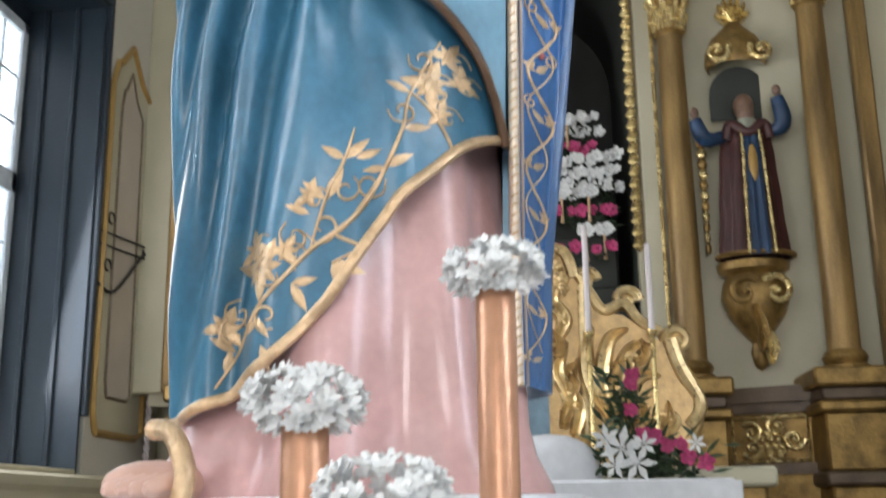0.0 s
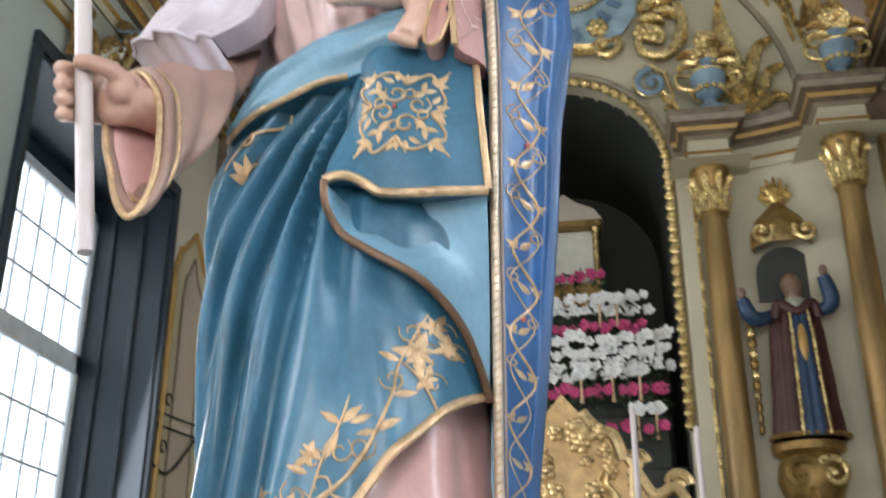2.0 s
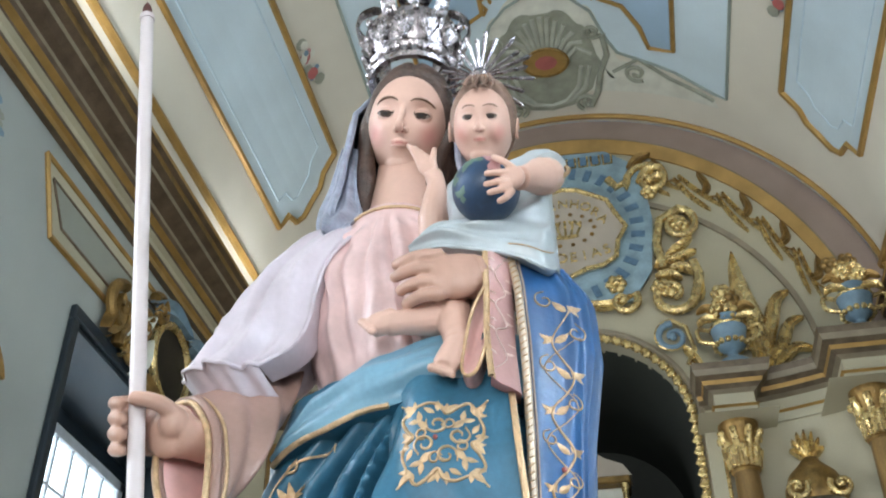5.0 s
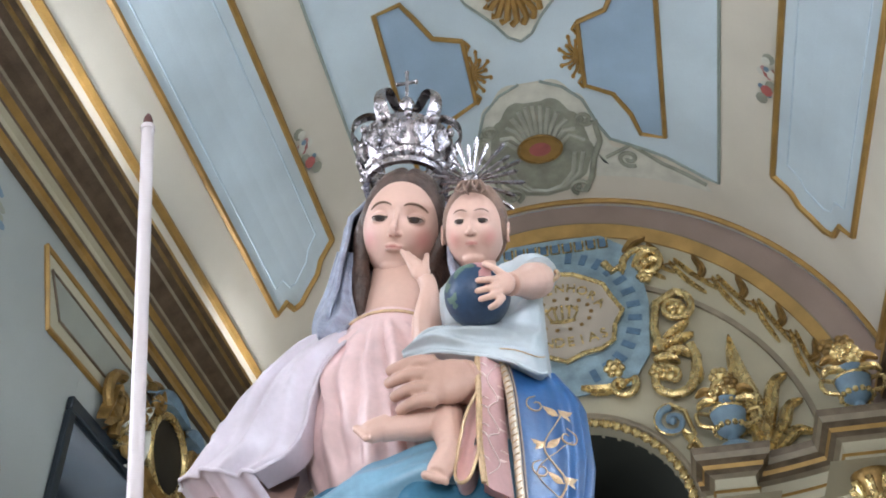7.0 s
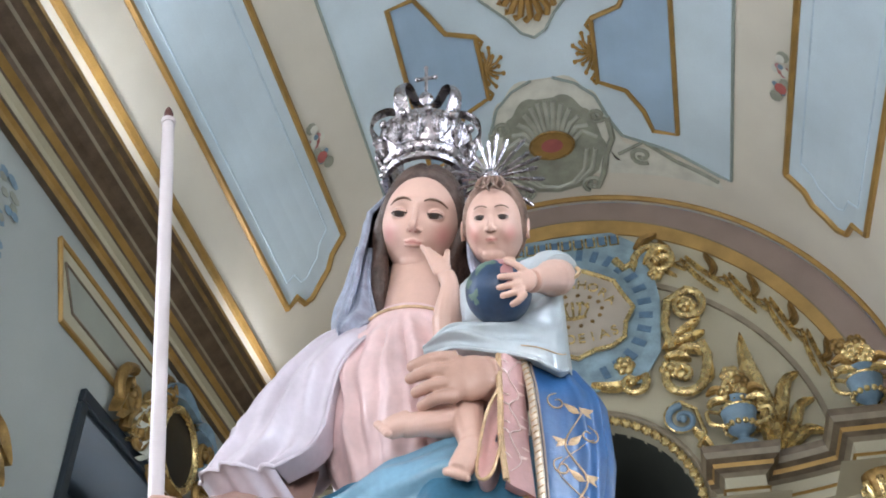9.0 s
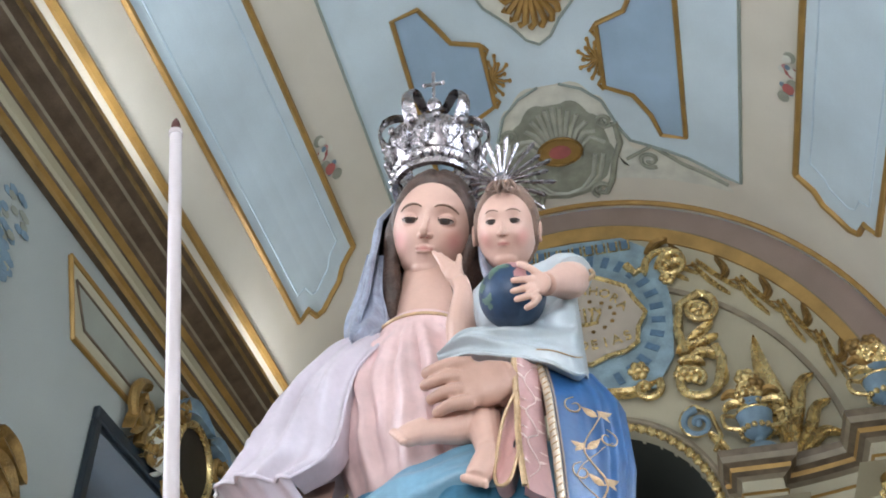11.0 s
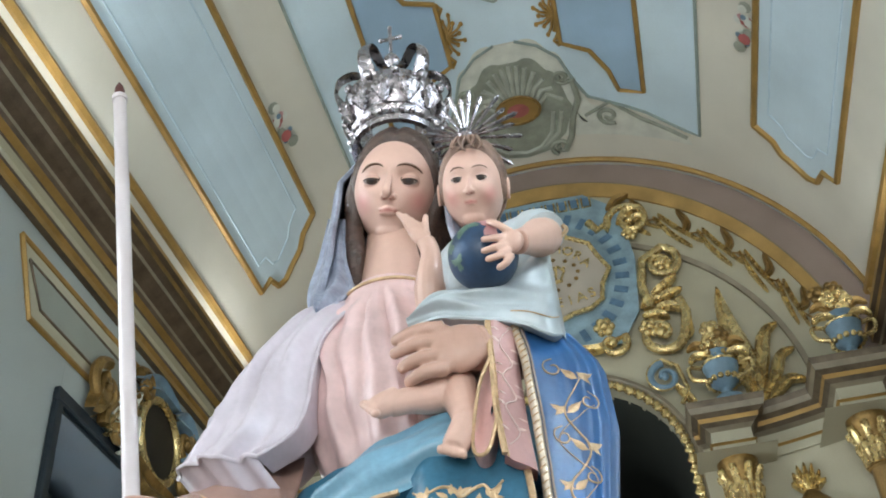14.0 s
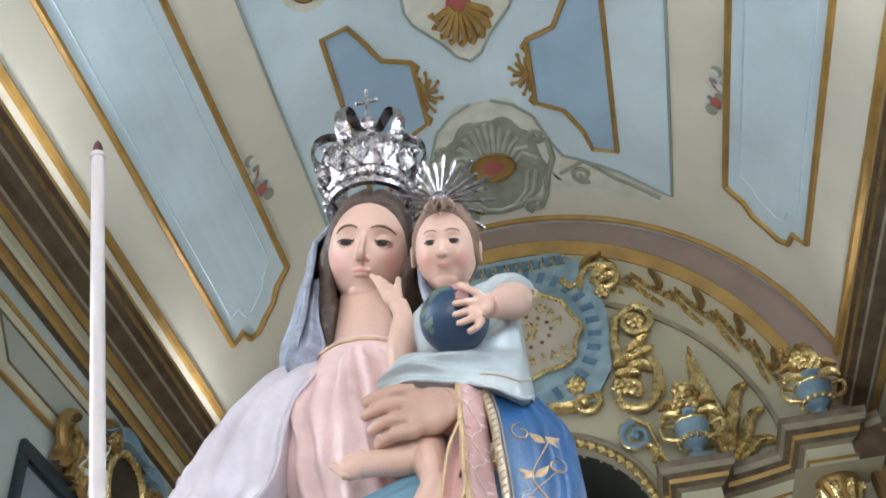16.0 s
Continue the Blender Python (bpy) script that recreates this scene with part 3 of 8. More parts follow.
# painted wall panels: thin gilt-edged fields on the side walls
def wall_panel(name, x, out, outline, label, field=PANELGREY, inner=0.72, r=0.022):
    p = thing(name, label, "wall panel", at=(x, outline[0][0], outline[0][1]))
    p["kind"] = "structure"
    at = lambda u, v, h: Vector((x - out * (0.002 + h), u, v))
    cy, cz = sum(a for a, b in outline) / len(outline), sum(b for a, b in outline) / len(outline)
    hy, hz = max(abs(a - cy) for a, b in outline), max(abs(b - cz) for a, b in outline)
    gap = min(hy, hz) * (1 - inner)
    inn = [(cy + (a - cy) * (1 - gap / hy), cz + (b - cz) * (1 - gap / hz)) for a, b in outline]
    Shape().slab(outline, at, 0.004, CREAM).make("panel_ground", p)
    Shape().slab(inn, at, 0.008, field).make("panel_field", p)
    s = Shape()
    s.tube([at(a, b, 0.006) for a, b in outline + outline[:1]], r, OCHRE, 6)
    s.tube([at(a, b, 0.008) for a, b in inn + inn[:1]], r * 0.5, CORNMID, 6)
    s.make("gilt_border", p)
    for c in p.children:
        c.matrix_parent_inverse = Matrix.Translation(-p.location)
    return p


for x, out in ((WL, -1), (WR, 1)):
    wall_panel("wall_panel", x, out, [(4.58, 6.46), (4.70, 6.22), (4.82, 5.97), (6.9, 6.02), (7.05, 6.25), (6.9, 6.50)], "grey-green wall panel with gilt border below the cornice", inner=0.52)
    # cream pier beside the retable, with its tall panel
    s = Shape().box((min(x, x - out * 0.012), 7.57, 2.05), (max(x, x - out * 0.012), 8.98, 6.6), CREAMPIER, 0.004)
    tagged(s.make('pier'), 'cream painted wall pier', kind='structure')
    px = x - out * 0.013
    wall_panel("wall_panel", px, out, [(7.72, 2.35), (7.66, 2.5), (7.66, 5.05), (7.74, 5.25), (7.80, 5.27), (8.0, 5.48), (8.22, 5.25), (8.50, 5.1), (8.58, 2.4), (8.45, 2.35)],
               "tall beige wall panel with ochre border", PANELPINK, 0.5, 0.03)
    run([(0, 1.80), (0.06, 1.84), (0.06, 1.92), (0.09, 1.96), (0.09, 2.02), (0, 2.05)], 4.0, BACK, x, out, lambda k: CREAM, "trim", "cream moulded rail along the wall")


# ---- the retable ----
def arc(c, r, a0, a1, n):
    return [(c[0] + r * math.sin(radians(lerp(a0, a1, k / n))), c[1] + r * math.cos(radians(lerp(a0, a1, k / n)))) for k in range(n + 1)]


flat = lambda y: (lambda u, v, h: Vector((X0 + u, y - h, v)))
s = Shape()
for sg in (-1, 1):
    o = arc((0, 6.3), 1.0, 0, 90, 14) + [(1.0, 2.2), (0, 2.2), (0, 0), (3.1, 0)] + [(RX * math.sin(radians(a)), SPRING + RZ * math.cos(radians(a))) for a in range(90, -1, -6)]
    o = [(sg * a, b) for a, b in o]
    s.slab(o, flat(BACK + 0.25), 0.25, CREAM)
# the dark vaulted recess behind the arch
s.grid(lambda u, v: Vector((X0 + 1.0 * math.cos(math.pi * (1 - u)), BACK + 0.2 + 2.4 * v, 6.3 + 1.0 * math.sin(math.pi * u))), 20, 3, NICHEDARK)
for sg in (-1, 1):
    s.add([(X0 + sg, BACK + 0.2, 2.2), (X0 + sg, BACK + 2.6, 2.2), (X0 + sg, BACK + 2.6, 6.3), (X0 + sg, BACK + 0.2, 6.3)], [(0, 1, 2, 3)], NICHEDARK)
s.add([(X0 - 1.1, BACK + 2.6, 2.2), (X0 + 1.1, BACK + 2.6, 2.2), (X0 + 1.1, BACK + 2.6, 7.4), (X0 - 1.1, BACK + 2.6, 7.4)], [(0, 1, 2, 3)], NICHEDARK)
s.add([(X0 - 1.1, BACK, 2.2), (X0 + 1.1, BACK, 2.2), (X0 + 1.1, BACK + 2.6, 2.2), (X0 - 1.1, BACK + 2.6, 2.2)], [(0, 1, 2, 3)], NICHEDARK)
tagged(s.make("wall_altar"), "cream retable wall with a dark arched recess", kind="structure")

ret = thing("retable", "carved cream and gilt baroque retable with columns and arch", "altarpiece", at=(X0, BACK, 0))


def rpart(s, name, label="", sharp=40, parent=None, weld=False):
    ob = s.make(name, parent or ret, label, sharp, weld=weld)
    ob.matrix_parent_inverse = Matrix.Translation((-X0, -BACK, 0))
    return ob


# beaded arch border
def arch_line(r, zend=3.86, n=60):
    """Points up one jamb, round the arch and down the other."""
    pts = [(-r, zend + (6.3 - zend) * k / n) for k in range(n)]
    pts += arc((0, 6.3), r, -90, 90, n)
    return pts + [(r, lerp(6.3, zend, (k + 1) / n)) for k in range(n)]


def spaced(pts, step):
    out, left = [Vector((*pts[0], 0))], step
    for p, q in zip(pts, pts[1:]):
        p, q = Vector((*p, 0)), Vector((*q, 0))
        d = (q - p).length
        while left <= d and d > 0:
            p = p + (q - p) * (left / d)
            out.append(p.copy())
            d, left = (q - p).length, step
        left -= d
    return out


s = Shape()
s.tube([flat(BACK)(u, v, 0.02) for u, v in arch_line(1.075)], 0.035, CORNPALE, 6)
rpart(s, "arch_moulding")
bead = Shape()
bead.lathe([(0.001, -0.062), (0.03, -0.055), (0.045, -0.03), (0.03, -0.005), (0.04, 0.02), (0.03, 0.045), (0.001, 0.06)], (0, 0, 0), GOLD, 8)
bead.ball((0.035, -0.01, 0.01), 0.022, GOLD, nu=6, nv=5)
bead = rpart(bead, "bead")
line = spaced(arch_line(1.0), 0.105)
for k, p in enumerate(line):
    b = bead if k == 0 else bead.copy()
    if k:
        scene.collection.objects.link(b)
    ang = math.atan2(p.x, max(0.0, p.y - 6.3)) if p.y > 6.3 else (math.pi / 2 if p.x > 0 else -math.pi / 2)
    b.matrix_basis = Matrix.Translation((X0 + p.x, BACK - 0.03, p.y)) @ Matrix.Rotation(ang + math.pi / 2, 4, "Y")

# tympanum: mauve border, cream field and rings of moulding round the lunette
TZ = 6.75
s = Shape()
for sg in (-1, 1):
    o = [(RX * 0.995 * math.sin(radians(a)), SPRING + (RZ - 0.012) * math.cos(radians(a))) for a in range(0, 91, 5)] + [(2.5, 6.9)] + [(2.3 * math.sin(radians(a)), TZ + 2.4 * math.cos(radians(a))) for a in range(85, -1, -5)]
    s.slab([(sg * a, b) for a, b in o], flat(BACK - 0.002), 0.006, MAUVE)
rpart(s, "lunette_border", "mauve painted lunette border")
RINGS = [(2.23, 1.0, 2.28, 1.0, 0.04, 0.05, CORNPALE), (2.28, 1.0, 2.64, 1.10, 0.03, 0.03, CREAM), (2.64, 1.10, 2.74, 1.115, 0.05, 0.10, OCHRE), (2.74, 1.115, 2.78, 1.12, 0.06, 0.05, CORNPALE)]
for r0, k0, r1, k1, h0, h1, m in RINGS:
    s = Shape()
    def ring(u, v, q=(r0, k0, r1, k1, h0, h1)):
        a = radians(-88 + 176 * u)
        r, k, h = ((q[0], q[1], 0.0), (q[0], q[1], q[4]), (q[2], q[3], q[5]), (q[2], q[3], 0.0))[round(v * 3)]
        return Vector((X0 + r * math.sin(a), BACK - 0.009 - h, TZ + r * k * math.cos(a)))
    s.grid(ring, 72, 4, m)
    rpart(s, "lunette_moulding")
s = Shape()
for sg in (-1, 1):
    o = arc((0, TZ), 2.24, 0, 90, 18) + [(2.24, 6.4), (1.10, 6.4)] + [(1.09 * math.sin(radians(a)), 6.3 + 1.09 * math.cos(radians(a))) for a in range(84, -1, -6)]
    s.slab([(sg * a, b) for a, b in o], flat(BACK - 0.004), 0.012, CREAM)
rpart(s, "lunette_field")


def blade(s, at, pts, w, material, th=0.03):
    """A carved leaf along a line: broad in the middle, with a raised rib."""
    c = spline([(a, 0, b) for a, b in pts], 7)
    n = len(c)
    vs, fs = [], []
    for k, p in enumerate(c):
        d = (c[min(k + 1, n - 1)] - c[max(k - 1, 0)]).normalized()
        q = k / (n - 1)
        h = w * (math.sin(math.pi * min(1, q * 0.9 + 0.1)) ** 0.8) + 0.002
        l, r = (p.x - d.z * h, p.z + d.x * h), (p.x + d.z * h, p.z - d.x * h)
        vs += [at(*l, 0.0), at(lerp(l[0], p.x, 0.35), lerp(l[1], p.z, 0.35), th), at(p.x, p.z, th * 0.55), at(lerp(r[0], p.x, 0.35), lerp(r[1], p.z, 0.35), th), at(*r, 0.0)]
        if k:
            for j in range(4):
                a = (k - 1) * 5 + j
                fs.append((a, a + 1, a + 6, a + 5))
    s.add(vs, fs, material)


def volute(s, at, c, r, a0, turns, w, material, sense=1, tail=()):
    pts = [Vector((*p, 0)) for p in tail]
    for k in range(26):
        q = k / 25
        a = radians(a0) + sense * turns * 2 * math.pi * q
        rr = r * (1 - 0.78 * q)
        pts.append(Vector((c[0] + rr * math.cos(a), c[1] + rr * math.sin(a), 0)))
    n = len(pts)
    s.tube([at(p.x, p.y, 0.02 + 0.02 * k / n) for k, p in enumerate(pts)], [w * (1.1 - 0.55 * k / n) for k in range(n)], material, 8)
    s.ball(at(c[0], c[1], 0.04), w * 1.1, material, nu=8, nv=6)


def rosette(s, at, c, r, material, n=6):
    s.ball(at(*c, r * 0.55), r * 0.45, material, nu=8, nv=6)
    for k in range(n):
        a = 2 * math.pi * k / n
        s.ball(at(c[0] + 0.6 * r * math.cos(a), c[1] + 0.6 * r * math.sin(a), r * 0.3), r * 0.42, material, nu=8, nv=6)


fl = flat(BACK - 0.085)
fb = flat(BACK - 0.045)
for sg in (-1, 1):
    mir = lambda at, sg=sg: (lambda u, v, h: at(sg * u, v, h))
    f0, f1 = mir(fl), mir(fb)
    # twisting leaves on the band
    for k, a in enumerate((22, 33, 44, 55, 66)):
        s = Shape()
        pos = lambda a, r: (r * math.sin(radians(a)), TZ + r * (1.0 + (r - 2.32) / 0.32 * 0.10) * math.cos(radians(a)))
        blade(s, f1, [pos(a - 5, 2.52), pos(a, 2.43), pos(a + 6, 2.38)], 0.024, GOLD, 0.05)
        blade(s, f1, [pos(a - 4, 2.55), pos(a + 1, 2.49), pos(a + 8, 2.45)], 0.020, GOLD, 0.05)
        blade(s, f1, [pos(a + 3, 2.46), pos(a + 3, 2.56), pos(a + 0, 2.62)], 0.045, OLDGOLD, 0.05)
        s.tube([f1(*pos(a - 5 + q, 2.50 + 0.03 * math.sin(q * 0.6)), 0.015) for q in range(13)], 0.009, OLDGOLD, 6)
        rpart(s, "band_leaf")
    # great scrolls beside the shield
    s = Shape()
    volute(s, f0, (0.93, 9.10), 0.25, 200, 1.25, 0.045, GOLD, -1, ((0.50, 9.18), (0.58, 9.05), (0.66, 9.10)))
    blade(s, f0, [(0.80, 9.05), (0.92, 9.22), (1.08, 9.26)], 0.07, GOLD, 0.06)
    blade(s, f0, [(0.85, 9.0), (1.0, 9.12), (1.12, 9.06)], 0.06, GOLD, 0.06)
    rosette(s, f0, (0.90, 8.93), 0.09, GOLD)
    blade(s, f0, [(0.72, 9.28), (0.84, 9.42), (0.98, 9.46)], 0.06, OLDGOLD, 0.05)
    rpart(s, "scroll")
    s = Shape()
    volute(s, f0, (1.14, 8.48), 0.20, 80, 1.2, 0.045, GOLD, -1, ((0.93, 7.95), (0.90, 8.25), (0.96, 8.55)))
    rosette(s, f0, (1.16, 8.47), 0.10, GOLD)
    for q, (a, b, c) in enumerate((((0.98, 8.1), (1.12, 8.2), (1.26, 8.30)), ((0.96, 8.0), (1.12, 8.08), (1.28, 8.12)), ((0.98, 7.92), (1.12, 7.95), (1.24, 7.86)), ((0.85, 7.95), (0.95, 8.05), (1.08, 8.02)), ((0.84, 7.85), (0.98, 7.88), (1.1, 7.8)))):
        blade(s, f0, [a, b, c], 0.055, GOLD, 0.06)
    rpart(s, "scroll")
    s = Shape()
    volute(s, f0, (0.98, 7.64), 0.22, -20, 1.15, 0.05, GOLD, -1, ((1.22, 8.0), (1.26, 7.85), (1.24, 7.72)))
    rosette(s, f0, (0.88, 7.72), 0.11, GOLD)
    rosette(s, f0, (0.45, 7.82), 0.11, GOLD)
    volute(s, f0, (0.50, 7.62), 0.15, 30, 1.0, 0.04, GOLD, -1)
    blade(s, f0, [(1.12, 7.52), (1.24, 7.62), (1.28, 7.78)], 0.05, GOLD, 0.05)
    blade(s, f0, [(0.1, 7.64), (0.35, 7.60), (0.62, 7.68)], 0.06, GOLD, 0.05)
    rpart(s, "scroll")
    s = Shape()
    volute(s, f0, (0.92, 7.15), 0.16, 90, 1.3, 0.035, ALTARBLUE, 1)
    volute(s, f0, (0.92, 7.15), 0.19, 90, 1.2, 0.022, GOLD, 1, ((1.02, 6.85), (1.10, 7.0), (1.05, 7.25)))
    blade(s, f0, [(1.0, 7.05), (1.1, 6.9), (1.2, 6.66)], 0.045, GOLD, 0.04)
    rpart(s, "scroll")
    # palm
    for pts, w in (([(1.68, 6.62), (1.70, 7.1), (1.62, 7.6), (1.60, 8.05)], 0.11), ([(1.70, 6.75), (1.82, 7.15), (1.92, 7.45), (2.06, 7.52)], 0.07), ([(1.70, 6.7), (1.90, 6.98), (2.0, 7.18), (2.14, 7.22)], 0.06),
                   ([(1.70, 6.66), (1.88, 6.82), (2.02, 6.92), (2.18, 6.86)], 0.06), ([(1.68, 6.9), (1.56, 7.15), (1.46, 7.25), (1.38, 7.24)], 0.05), ([(1.70, 6.85), (1.60, 7.0), (1.5, 7.06), (1.42, 7.02)], 0.045)):
        s = Shape()
        blade(s, f0, pts, w, GOLD, 0.06)
        rpart(s, "palm_leaf")


def urn(x, y, z, k, name="urn"):
    """A blue and gilt vase of carved flowers on the cornice."""
    u = thing(name, "small blue and gilt carved urn holding gilt flowers", "urn", "urns on the retable", at=(x, y, z))
    loc = lambda s, n, lab="": cpart(s, n, u, lab)
    c = Vector((x, y, z))
    s = Shape().lathe([(a * k, b * k) for a, b in ((0.14, 0), (0.14, 0.08), (0.09, 0.11), (0.05, 0.15), (0.05, 0.18), (0.10, 0.22))], c, ALTARBLUE, 16)
    loc(s, "foot")
    s = Shape().lathe([(a * k, b * k) for a, b in ((0.10, 0.22), (0.14, 0.26), (0.15, 0.36), (0.17, 0.44), (0.10, 0.47), (0.09, 0.52), (0.13, 0.56))], c, ALTARBLUE, 16)
    loc(s, "bowl")
    for q in range(14):
        a = 2 * math.pi * q / 14
        s = Shape()
        s.ball(c + Vector((0.145 * k * math.cos(a), 0.145 * k * math.sin(a), 0.26 * k)), 0.03 * k, GOLD, nu=7, nv=5)
        loc(s, "gilt_bead")
    s = Shape()
    s.tube([c + Vector((0.165 * k * math.cos(a), 0.165 * k * math.sin(a), 0.44 * k)) for a in [2 * math.pi * q / 16 for q in range(17)]], 0.014 * k, GOLD, 6)
    loc(s, "gilt_collar")
    for sg in (-1, 1):
        s = Shape().tube(spline([c + Vector((sg * 0.15 * k, 0, 0.30 * k)), c + Vector((sg * 0.27 * k, 0, 0.34 * k)), c + Vector((sg * 0.28 * k, 0, 0.46 * k)), c + Vector((sg * 0.17 * k, 0, 0.44 * k))], 5), 0.022 * k, GOLD, 7)
        loc(s, "handle")
    rnd = random.Random(int(x * 100))
    for q in range(9):
        a = rnd.uniform(0, 6.3)
        p = c + Vector((0.16 * k * math.cos(a) * rnd.random(), -0.04 * k, (0.60 + 0.22 * rnd.random()) * k))
        s = Shape()
        rosette(s, lambda uu, vv, hh, p=p: Vector((uu, p.y - hh, vv)), (p.x, p.z), 0.10 * k, GOLD if q % 3 else OLDGOLD)
        loc(s, "flower")
    s = Shape()
    at = lambda uu, vv, hh: Vector((x + uu, y - 0.05 * k - hh, z + vv))
    for sg in (-1, 1):
        blade(s, at, [(0, 0.52 * k), (sg * 0.16 * k, 0.66 * k), (sg * 0.27 * k, 0.60 * k)], 0.05 * k, OLDGOLD)
        blade(s, at, [(0, 0.52 * k), (sg * 0.2 * k, 0.54 * k), (sg * 0.27 * k, 0.46 * k)], 0.045 * k, GOLD)
    loc(s, "foliage")
    return u


# blue ground and the shield
s = Shape()
o = [(0, 9.60), (0.5, 9.58), (0.85, 9.30), (0.9, 8.6), (0.82, 7.95), (0.6, 7.62), (0, 7.55)]
s.slab(o + [(-a, b) for a, b in reversed(o[1:-1])], fl, 0.02, GROUNDBLUE)
rpart(s, "blue_ground", "grey-blue painted ground behind the shield")
for sg in (-1, 1):
    for k in range(13):
        a = radians(-70 + 150 * k / 12)
        c = (sg * 0.74 * math.cos(a), 8.52 + 0.80 * math.sin(a))
        s = Shape().slab([(c[0] + sg * (p * math.cos(a) - q * math.sin(a)), c[1] + p * math.sin(a) + q * math.cos(a)) for p, q in ((-0.07, -0.035), (0.07, -0.035), (0.07, 0.035), (-0.07, 0.035))], flat(BACK - 0.105), 0.012, BLOCKBLUE)
        rpart(s, "blue_block")
for k in range(-4, 5):
    s = Shape().slab([(0.13 * k - 0.04, 9.40), (0.13 * k + 0.04, 9.40), (0.13 * k + 0.04, 9.52), (0.13 * k - 0.04, 9.52)], flat(BACK - 0.105), 0.014, BLOCKBLUE)
    rpart(s, "blue_block")
    s = Shape().tube([flat(BACK - 0.12)(0.13 * k + a, b, 0) for a, b in ((-0.045, 9.52), (-0.045, 9.39), (0.045, 9.39), (0.045, 9.52))], 0.011, GOLD, 6)
    rpart(s, "block_frame")
SH = [(0, 9.07), (0.16, 9.04), (0.30, 8.96), (0.46, 8.86), (0.52, 8.70), (0.62, 8.50), (0.52, 8.32), (0.49, 8.14), (0.36, 8.05), (0.18, 8.02), (0, 7.94)]
SH = SH + [(-a, b) for a, b in reversed(SH[1:-1])]
shield = rpart(Shape().slab(SH, flat(BACK - 0.105), 0.05, PANELPINK), "shield", "beige shield with gilt rim and lettering")
s = Shape().tube([flat(BACK - 0.16)(a, b, 0) for a, b in SH + SH[:1]], 0.026, GOLD, 8)
rpart(s, "shield_rim")
fs_ = flat(BACK - 0.157)
s = Shape()
for k in range(5):
    x = -0.14 + 0.07 * k
    s.tube([fs_(x * 0.8, 8.46, 0), fs_(x * 1.15, 8.56 + 0.03 * (2 - abs(k - 2)) * 0.5, 0.01), fs_(x * 0.7, 8.64, 0)], 0.014, GOLD, 6)
    s.ball(fs_(x * 1.15, 8.60 + 0.015 * (2 - abs(k - 2)), 0.01), 0.018, GOLD, nu=7, nv=5)
s.tube([fs_(-0.13, 8.45, 0), fs_(0, 8.43, 0.012), fs_(0.13, 8.45, 0)], 0.02, GOLD, 7)
rpart(s, "crown_relief")
for k in range(14):
    a = 2 * math.pi * k / 14
    s = Shape()
    rosette(s, fs_, (0.30 * math.cos(a), 8.53 + 0.20 * math.sin(a)), 0.024, OLDGOLD, 5)
    rpart(s, "star_relief")


def lettering(text, size, place, bend=0.0):
    """Raised gilt letters, each one its own mesh, along an arc of the shield."""
    n = len(text)
    for k, ch in enumerate(text):
        if ch == " ":
            continue
        cu = bpy.data.curves.new("letter", "FONT")
        cu.body, cu.size, cu.extrude, cu.align_x, cu.align_y = ch, size, 0.008, "CENTER", "CENTER"
        tmp = bpy.data.objects.new("letter", cu)
        me = bpy.data.meshes.new_from_object(tmp)
        bpy.data.objects.remove(tmp)
        me.materials.clear()
        me.materials.append(GOLD)
        x, z, a = place(k, n)
        ob = new("letter", me)
        ob.parent = ret
        ob.matrix_parent_inverse = Matrix.Translation((-X0, -BACK, 0))
        ob.matrix_basis = Matrix.Translation((X0 + x, BACK - 0.163, z)) @ Matrix.Rotation(a, 4, "Y") @ Matrix.Rotation(math.pi / 2, 4, "X")


lettering("N SENHORA", 0.15, lambda k, n: (0.45 * math.sin(radians(-62 + 124 * k / (n - 1))), 8.40 + 0.47 * math.cos(radians(-62 + 124 * k / (n - 1))), radians((-62 + 124 * k / (n - 1)) * 0.7)))
lettering("CANDEIAS", 0.16, lambda k, n: (0.40 * (k / (n - 1) * 2 - 1), 8.17 + 0.06 * (k / (n - 1) * 2 - 1) ** 2, radians(-14 * (k / (n - 1) * 2 - 1))))

# side bays: columns, entablature, niche wall, all mirrored
C1, C2 = (1.35, 8.84), (2.42, 8.42)  # column centres, from the axis


def bay(q):
    """The concave wall between the columns."""
    return lerp(1.08, 2.95, q), lerp(9.0, 8.40, 1 - math.cos(q * math.pi / 2))


